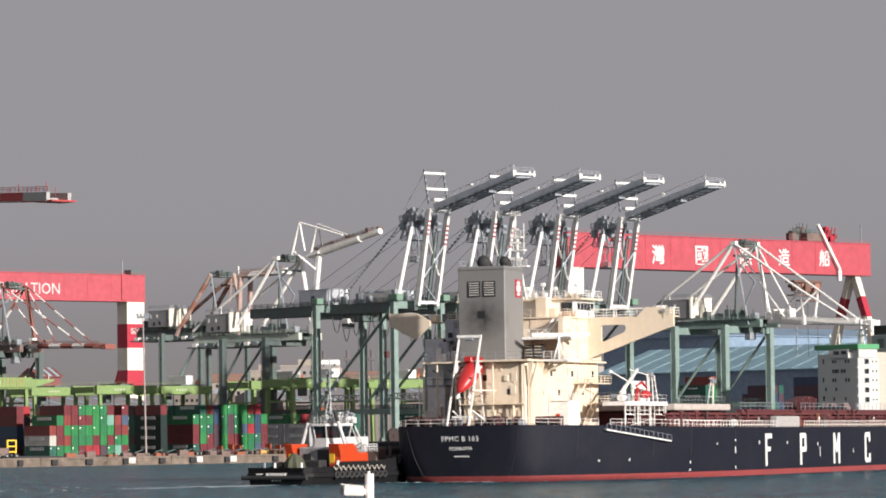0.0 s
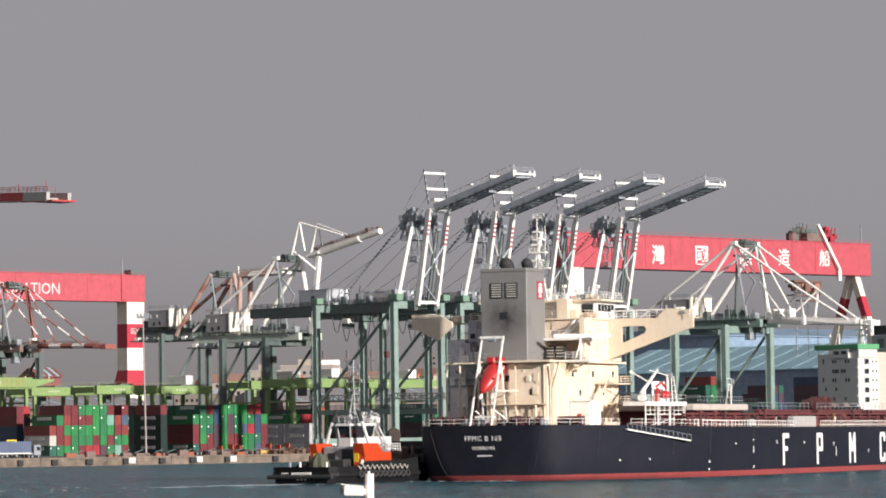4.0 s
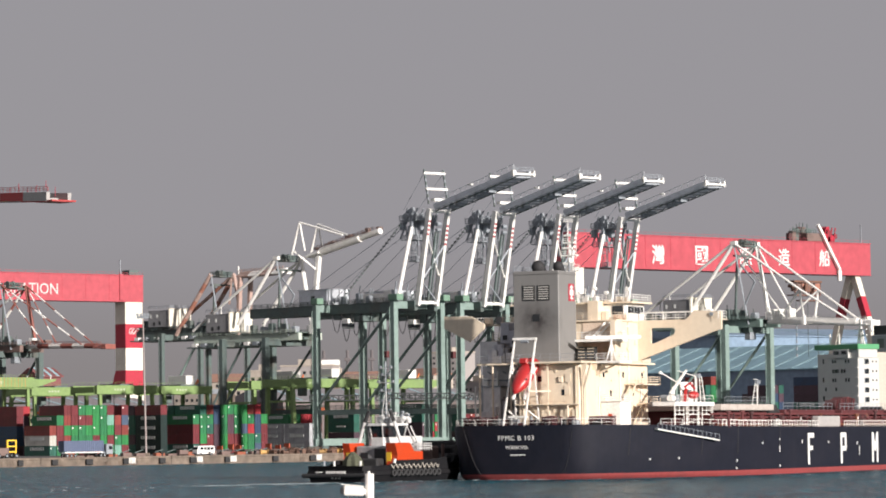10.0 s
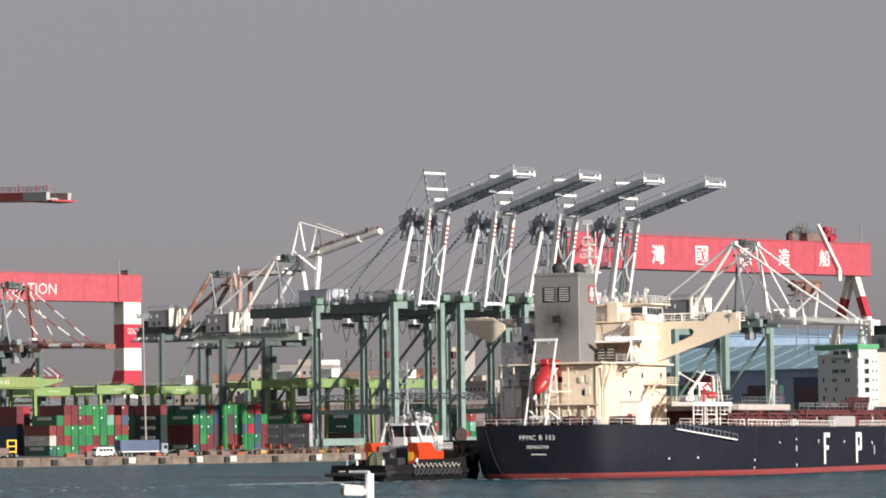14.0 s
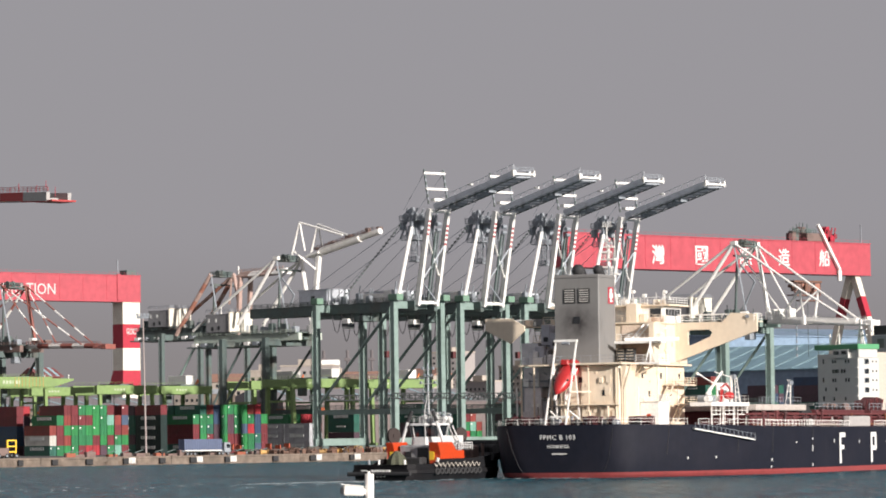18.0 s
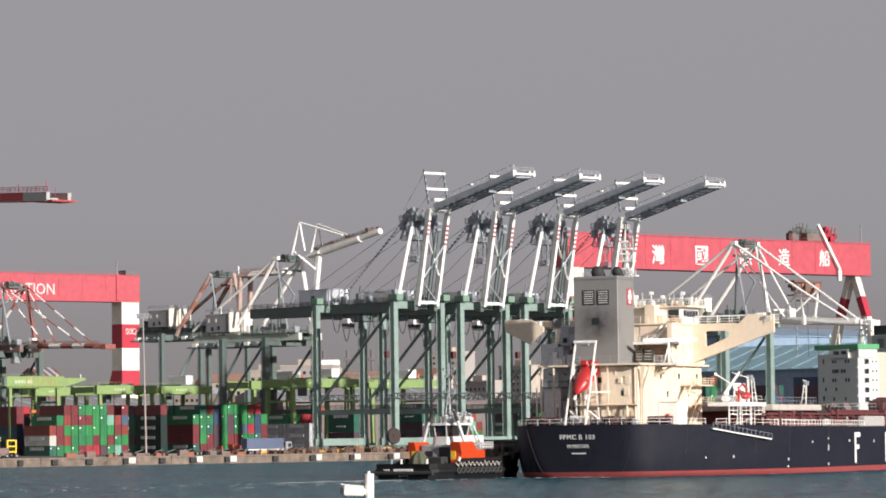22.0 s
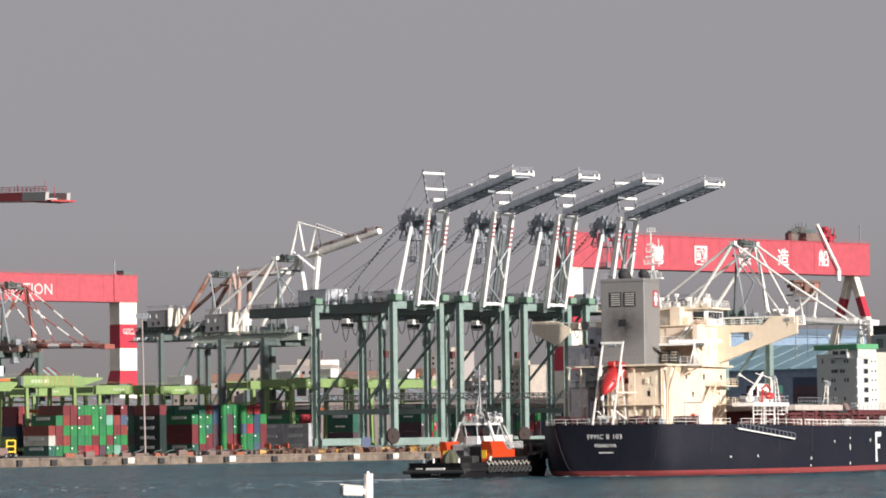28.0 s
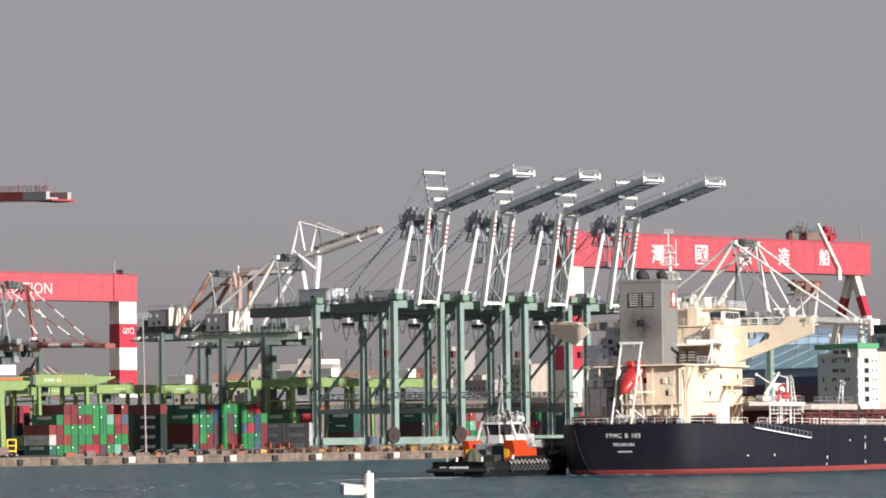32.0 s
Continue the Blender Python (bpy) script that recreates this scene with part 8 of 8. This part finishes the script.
def build_back():
    shed((62.0, 1461.0), 62, 190, 27.8, 38.4, BLUE, BLUED, "long blue sheet-metal shipyard shed", 17, -138.0)
    shed((118.0, 1560.0), 70, 190, 46.0, 51.0, BLUED, BLUED, "tall dark blue shipyard hall", 4)
    shed((10.0, 1650.0), 60, 90, 17.0, 22.0, mat("brown_sheet_roof", (0.22, 0.13, 0.10), 0.7), BEIGE, "low shed with a brown roof", 4)
    shed((-70.0, 1560.0), 40, 120, 20.0, 26.0, mat("grey_sheet_roof", (0.22, 0.21, 0.22), 0.6), mat("taupe_sheet_wall", (0.17, 0.14, 0.135), 0.7, stain=(0.11, 0.09, 0.09), stain_amt=0.5, scale=0.1), "grey-roofed warehouse behind the stacks", 6)
    shed((-170.0, 1400.0), 50, 80, 16.0, 21.5, mat("grey_sheet_roof", (0.22, 0.21, 0.22), 0.6), CONCRETE, "grey-roofed warehouse behind the stacks", 6)
    shed((-182.0, 1620.0), 14, 12, 33.0, 37.5, mat("dull_maroon_roof", (0.20, 0.07, 0.07), 0.7), mat("dull_maroon_roof", (0.20, 0.07, 0.07), 0.7), "dull maroon hall behind the stacks", 3)
    r2 = random.Random(5)
    # blocks of flats between the crane legs
    for x, y, w, d, h, roofed in ((-112, 1700, 18, 12, 31, 1), (-93, 1720, 12, 12, 36, 0), (-80, 1760, 26, 14, 39, 0), (-55, 1850, 20, 14, 34, 1), (-22, 1900, 24, 14, 36, 1), (6, 1950, 30, 14, 33, 0), (30, 2000, 26, 16, 42, 0),
                                  (48, 2100, 30, 14, 36, 1), (-150, 2000, 40, 14, 30, 0), (-8, 2250, 22, 16, 56, 0), (70, 2300, 40, 16, 46, 0)):
        b = thing("apartment_building", pose(x, y, QUAY_Z, 0, 0, r2.choice((-48, -30, -12))), "beige plastered apartment building far behind the terminal", "building", "far buildings")
        wl2 = boxp("wall", r2.choice((BEIGE, BEIGE, mat("grey_plaster", (0.36, 0.33, 0.32), 0.8))), b, 0, w, 0, d, 0, h)
        floors = int(h / 3.4)
        for f in range(2, floors):
            for i in range(int(w / 3.4)):
                boxp("window", GLASS, wl2, 1.0 + i * 3.4, 2.5 + i * 3.4, -0.08, 0.1, 1.2 + f * 3.4, 2.7 + f * 3.4)
        bm = bmesh.new()
        if roofed:
            add_prism(bm, [(-0.6, h), (d + 0.6, h), (d / 2, h + 4)], "x", -0.6, w + 0.6)
            part("roof", bm, ROOFRED, b)
        else:
            add_box(bm, -0.3, w + 0.3, -0.3, d + 0.3, h, h + 0.8)
            add_box(bm, w * 0.3, w * 0.55, d * 0.3, d * 0.7, h + 0.8, h + 3.6)
            part("roof", bm, BEIGE, b)
    for x in (-63.5, -51.0, -38.2):
        c = thing("chimney_stack", pose(x, 1900, QUAY_Z), "brown flare stack with a cross-shaped head", "chimney", "chimneys")
        stone = mat("dusty_mauve_brick", (0.15, 0.135, 0.14), 0.8, stain=(0.1, 0.085, 0.09), stain_amt=0.4)
        beamp("shaft", stone, c, (0, 0, 0), (0, 0, 46), 1.7, sides=10, w2=1.3)
        boxp("head", stone, c, -1.8, 1.8, -1.0, 1.0, 44.4, 46.0, bevel=0.2)
        beamp("cap", stone, c, (0, 0, 46), (0, 0, 50.0), 1.7, sides=8)
    for x, y, w, z0, h, m in ((-57, 1800, 11, 39, 8, WHITE), (-95, 1500, 14, 23, 6, CGREY), (-40, 1750, 28, 30, 9, BROWN)):
        b = thing("roof_plant_building", pose(x, y, QUAY_Z), "plain flat-topped industrial building behind the yard", "building", "far buildings")
        boxp("wall", BEIGE if m is WHITE else CONCRETE, b, -w / 2, w / 2, 0, 14, 0, z0)
        boxp("upper_wall", m, b, -w / 2 + 1, w / 2 - 1, 0.2, 13.6, z0, z0 + h - 4, bevel=0.1)


build_white_ship()
build_back()


# ---- the quay apron: lamp mast, vehicles, stacked gear ----
def quay_pose(along, inland, z=QUAY_Z):
    p = quay_pt(along, inland, z)
    return pose(p.x, p.y, z, 0, 0, 42)


def build_mast():
    m = thing("lamp_mast", pose(-78.3, 945.0, QUAY_Z, 0, -0.9, 0), "tall weathered grey steel lamp mast on the quay", "lamp mast")
    beamp("shaft", mat("weathered_mast_steel", (0.34, 0.29, 0.28), 0.6, stain=RUST, stain_amt=0.3), m, (0, 0, 0), (0, 0, 36.5), 0.55, sides=10, w2=0.36)
    boxp("lamp_ring", CGREY, m, -1.6, 1.6, -0.3, 0.3, 36.0, 36.6)
    for x in (-1.4, -0.5, 0.5, 1.4):
        boxp("floodlight", CGREY, m, x - 0.3, x + 0.3, -0.6, 0.2, 36.6, 37.3)
    boxp("base", CONCRETE, m, -0.9, 0.9, -0.9, 0.9, 0, 0.8, bevel=0.08)


def wheels(parent, xs, y0, y1, r=0.5):
    for x in xs:
        for y in (y0, y1):
            w = beamp("wheel", BLACK, parent, (x, y - 0.15, r), (x, y + 0.15, r), 2 * r, sides=14)
            beamp("hub", CGREY, w, (x, y - 0.17, r), (x, y + 0.17, r), r * 0.9, sides=10)


def build_van():
    v = thing("minibus", quay_pose(0, 7), "white minibus driving along the quay", "minibus")
    bm = bmesh.new()
    add_prism(bm, [(-2.9, 0.45), (2.7, 0.45), (2.8, 1.3), (2.7, 2.35), (2.5, 2.5), (-2.2, 2.5), (-2.5, 2.35), (-2.85, 1.35)], "y", -1.0, 1.0)
    bmesh.ops.bevel(bm, geom=bm.edges[:], offset=0.07, segments=1, affect="EDGES")
    b = part("body", bm, WHITE, v)
    for x0 in (-1.9, -0.8, 0.3, 1.4):
        for y in (-1.0, 1.0):
            boxp("side_window", GLASS, b, x0, x0 + 0.9, y - 0.02, y + 0.02, 1.45, 2.15)
    boxp("windscreen", GLASS, b, -2.78, -2.6, -0.85, 0.85, 1.45, 2.2)
    boxp("bumper", CGREY, b, -3.0, -2.85, -0.95, 0.95, 0.4, 0.75)
    wheels(v, (-1.8, 1.7), -0.92, 0.92, 0.38)
    return v


def build_truck():
    t = thing("container_truck", quay_pose(0, 16), "articulated lorry carrying a blue container along the quay", "lorry")
    blue = mat("chalky_blue_paint", (0.10, 0.13, 0.22), 0.6, stain=(0.13, 0.155, 0.22), stain_amt=0.4, scale=0.4)
    bm = bmesh.new()
    add_box(bm, -6.1, 6.1, -1.18, 1.18, 1.45, 4.2)
    corrugated(bm, -6.0, 6.0, -1.24, 1.55, 4.1, 0.06, 20, "x")
    c = part("container", bm, blue, t)
    for x in (-6.05, 6.05):
        for y in (-1.18, 1.18):
            beamp("corner_post", blue, c, (x, y, 1.45), (x, y, 4.2), 0.16)
    boxp("chassis", CGREY, t, -6.2, 7.0, -0.5, 0.5, 0.95, 1.4)
    boxp("side_rail", WHITE, t, -5.8, 6.0, -1.2, -1.1, 1.15, 1.4)
    cab = boxp("cab", CGREY, t, 7.0, 9.1, -1.2, 1.2, 0.7, 3.3, bevel=0.15)
    boxp("windscreen", GLASS, cab, 9.05, 9.13, -1.05, 1.05, 1.9, 2.9)
    boxp("side_window", GLASS, cab, 7.7, 8.8, -1.23, -1.15, 1.9, 2.8)
    wheels(t, (-5.0, -3.8, -2.6, 5.4, 6.5, 8.3), -1.0, 1.0, 0.5)
    return t


def build_gear():
    """Ochre spreaders, twist-lock racks and lashing bins lined up along the quay edge."""
    r3 = random.Random(3)
    ochre, rusty = YELLOW, mat("rusty_gear_steel", (0.13, 0.075, 0.055), 0.8, stain=(0.08, 0.05, 0.04), stain_amt=0.5, scale=0.8, vary=0.4)
    meshes = []
    for m in (ochre, rusty):
        for kind in range(3):
            bm = bmesh.new()
            if kind == 0:
                for y in (-0.5, 0.5):
                    add_beam(bm, (-1.5, y, 1.2), (1.5, y, 1.2), 0.3)
                    add_beam(bm, (-1.5, y, 0.3), (1.5, y, 0.3), 0.3)
                for x in (-1.5, -0.5, 0.5, 1.5):
                    add_beam(bm, (x, -0.5, 0), (x, -0.5, 2.0), 0.25)
                    add_beam(bm, (x, 0.5, 0), (x, 0.5, 2.0), 0.25)
                add_box(bm, -1.2, 1.0, -0.4, 0.4, 0.4, 1.0)
            elif kind == 1:
                add_box(bm, -0.9, 0.9, -0.7, 0.7, 0.15, 1.3, 0.08)
                add_beam(bm, (-0.9, 0, 1.3), (0.9, 0, 2.1), 0.3)
                add_beam(bm, (0.9, -0.6, 0.0), (0.9, 0.6, 0.6), 0.3)
            else:
                add_beam(bm, (-1.3, 0, 0.7), (1.3, 0, 0.7), 1.3, sides=10)
                add_box(bm, -1.5, -1.2, -0.8, 0.8, 0, 1.6)
                add_box(bm, 1.2, 1.5, -0.8, 0.8, 0, 1.6)
            meshes.append(finish(bm, "frame", m))
    names = (("lashing_rack", "ochre-painted steel lashing rack on the quay"), ("gear_bin", "ochre steel gear bin on the quay"), ("cable_drum", "ochre cable drum on the quay"))
    for i in range(240):
        a = 40 + i * 1.1 + r3.uniform(-0.5, 0.5)
        k2 = r3.randrange(3)
        is_ochre = r3.random() < (0.75 if a > 95 else 0.15)
        nm, lb = names[k2]
        o = thing(nm, quay_pose(a, 8.5 + r3.uniform(-1.8, 3.5)) @ pose(0, 0, 0, 0, 0, r3.choice((0, 90, 15, -20))), lb if is_ochre else lb.replace("ochre-painted", "rust-brown").replace("ochre", "rust-brown"), nm.replace("_", " "), "quay gear")
        same("frame", meshes[k2 + (0 if is_ochre else 3)], o)
        o.scale = (0.72, 0.72, r3.uniform(0.6, 1.0))
    for i in range(26):
        a = -20 + i * 4.6 + r3.uniform(-1, 1)
        o = thing("lashing_bin", quay_pose(a, 17 + r3.uniform(-2, 3)), "dark steel bin of lashing gear on the quay", "bin", "dark bins on the apron")
        boxp("bin", BROWN if i % 3 else mat("orange_bin", (0.30, 0.09, 0.05), 0.6), o, -1.4, 1.4, -0.7, 0.7, 0, r3.uniform(0.6, 1.5), bevel=0.08)
        beamp("lashing_bar", CDARK, o, (-1.4, 0, 1.0), (1.4, 0.2, 1.7), 0.2)
    f = thing("mast_forklift", quay_pose(-21.5, 38.0), "yellow mast forklift parked by the container stacks", "forklift")
    for x in (-1.3, 1.3):
        beamp("mast_post", AMBER, f, (x, 0, 0.4), (x, 0, 4.6), 0.4)
    for z in (1.6, 3.0, 4.5):
        beamp("mast_rung", AMBER, f, (-1.3, 0, z), (1.3, 0, z), 0.35)
    boxp("body", BROWN, f, -5.5, -1.5, -1.2, 1.2, 0.6, 2.6, bevel=0.15)
    wheels(f, (-4.6, -2.2, 0.8), -1.1, 1.1, 0.6)
    # empty flat trailers parked in a row by the stacks
    chassis = mat("dark_trailer_steel", (0.05, 0.04, 0.042), 0.7, stain=RUST, stain_amt=0.4)
    for i in range(6):
        a = 31.0 + i * 5.2 + r3.uniform(-0.6, 0.6)
        o = thing("trailer_chassis", quay_pose(a, 24.0 + (i % 3) * 2.6), "dark empty container trailer with an orange headboard, parked on the apron", "trailer", "parked trailers")
        for y in (-0.5, 0.5):
            beamp("side_beam", chassis, o, (-4.5, y, 1.2), (4.5, y, 1.2), 0.24, 0.36)
        for x in (-4.4, -1.5, 1.5, 4.4):
            beamp("cross_member", chassis, o, (x, -1.2, 1.2), (x, 1.2, 1.2), 0.25)
        boxp("headboard", mat("worn_orange_paint", (0.45, 0.09, 0.04), 0.6, stain=RUST, stain_amt=0.5), o, 4.3, 4.6, -1.1, 1.1, 1.3, 2.4 + 0.4 * (i % 2))
        boxp("tool_box", chassis, o, -1.0, 1.4, -1.1, -0.6, 0.6, 1.1)
        beamp("landing_leg", chassis, o, (3.0, -0.9, 0.0), (3.0, -0.9, 1.2), 0.2)
        wheels(o, (-3.8, -2.6), -1.0, 1.0, 0.5)


build_mast()
VAN = build_van()
TRUCK = build_truck()
build_gear()


def motions():
    # the carrier under way
    rows = []
    for t, d in ((0, 0.0), (4, 7.16), (8, 14.29), (12, 21.38), (16, 28.40), (20, 35.36), (24, 42.24), (28, 49.03), (32, 55.71)):
        rows.append((t, pose(SHIP0.x + d * math.sin(radians(HEAD)), SHIP0.y + d * math.cos(radians(HEAD)), 0, 0, 0, SHIP_RZ)))
    walk(SHIP, rows)
    # the tug at her stern: seconds, place, heading
    rows = []
    for t, x, y, h in ((0, -22.23, 472.00, 35), (4, -19.19, 479.00, 34.8), (8, -16.40, 486.00, 34.6), (12, -13.51, 493.00, 34.4), (16, -10.58, 500.00, 34.2), (20, -7.64, 507.00, 34.1), (24, -4.52, 514.00, 33.9), (28, -1.42, 521.00, 33.7), (32, 1.87, 528.00, 33.5)):
        rows.append((t, pose(x, y, 0, 0, 0, 90 - h)))
    walk(TUG, rows)
    # the gantry creeping along its rails
    rows = []
    for t, d in ((0, 0.0), (6, 0.25), (10, 1.3), (16, 2.7), (24, 4.0), (32, 5.3)):
        p = Vector((-131.7, 1500.0, QUAY_Z)) - V * d
        rows.append((t, pose(p.x, p.y, p.z, 0, 0, -48)))
    walk(GANTRY, rows)
    # lorry and minibus on the apron: seconds, metres along the quay
    walk(TRUCK, [(t, quay_pose(a, i) @ pose(0, 0, 0, 0, 0, r)) for t, a, i, r in (
        (0, -50.8, 16, 0), (3, -41.3, 16, 0), (6, -31.1, 16, 0), (9, -19.9, 16, 0), (11, -11.5, 16, 0), (13, -2.8, 16, 0), (16.5, 14.1, 16, 0), (19, 27.4, 16, 0), (21, 37.3, 16, 0),
        (23, 48.5, 16, 0), (24, 54.4, 16, 0), (25.5, 68.5, 22, 12), (27, 83.4, 27, 10), (27.5, 88.3, 28, 28), (28, 92.7, 32, 50), (29, 105.6, 45, 58), (30.5, 128.0, 70, 55), (32, 150.0, 96, 50))])
    walk(VAN, [(t, quay_pose(a, 7)) for t, a in ((0, 90.2), (3, 67.6), (6, 45.6), (9, 23.6), (11, 8.8), (13, -6.8), (14.5, -20.2), (16.5, -38.7), (19, -60.7), (25, -112.0), (32, -168.0))])
    # the yard crane rolling out towards the quay
    walk(MOVER, [(t, yard_pose(3.0, d)) for t, d in ((0, 46.0), (9, 45.5), (12, 43.5), (14.5, 41.0), (19, 34.5), (25, 25.7), (32, 15.5))])


motions()
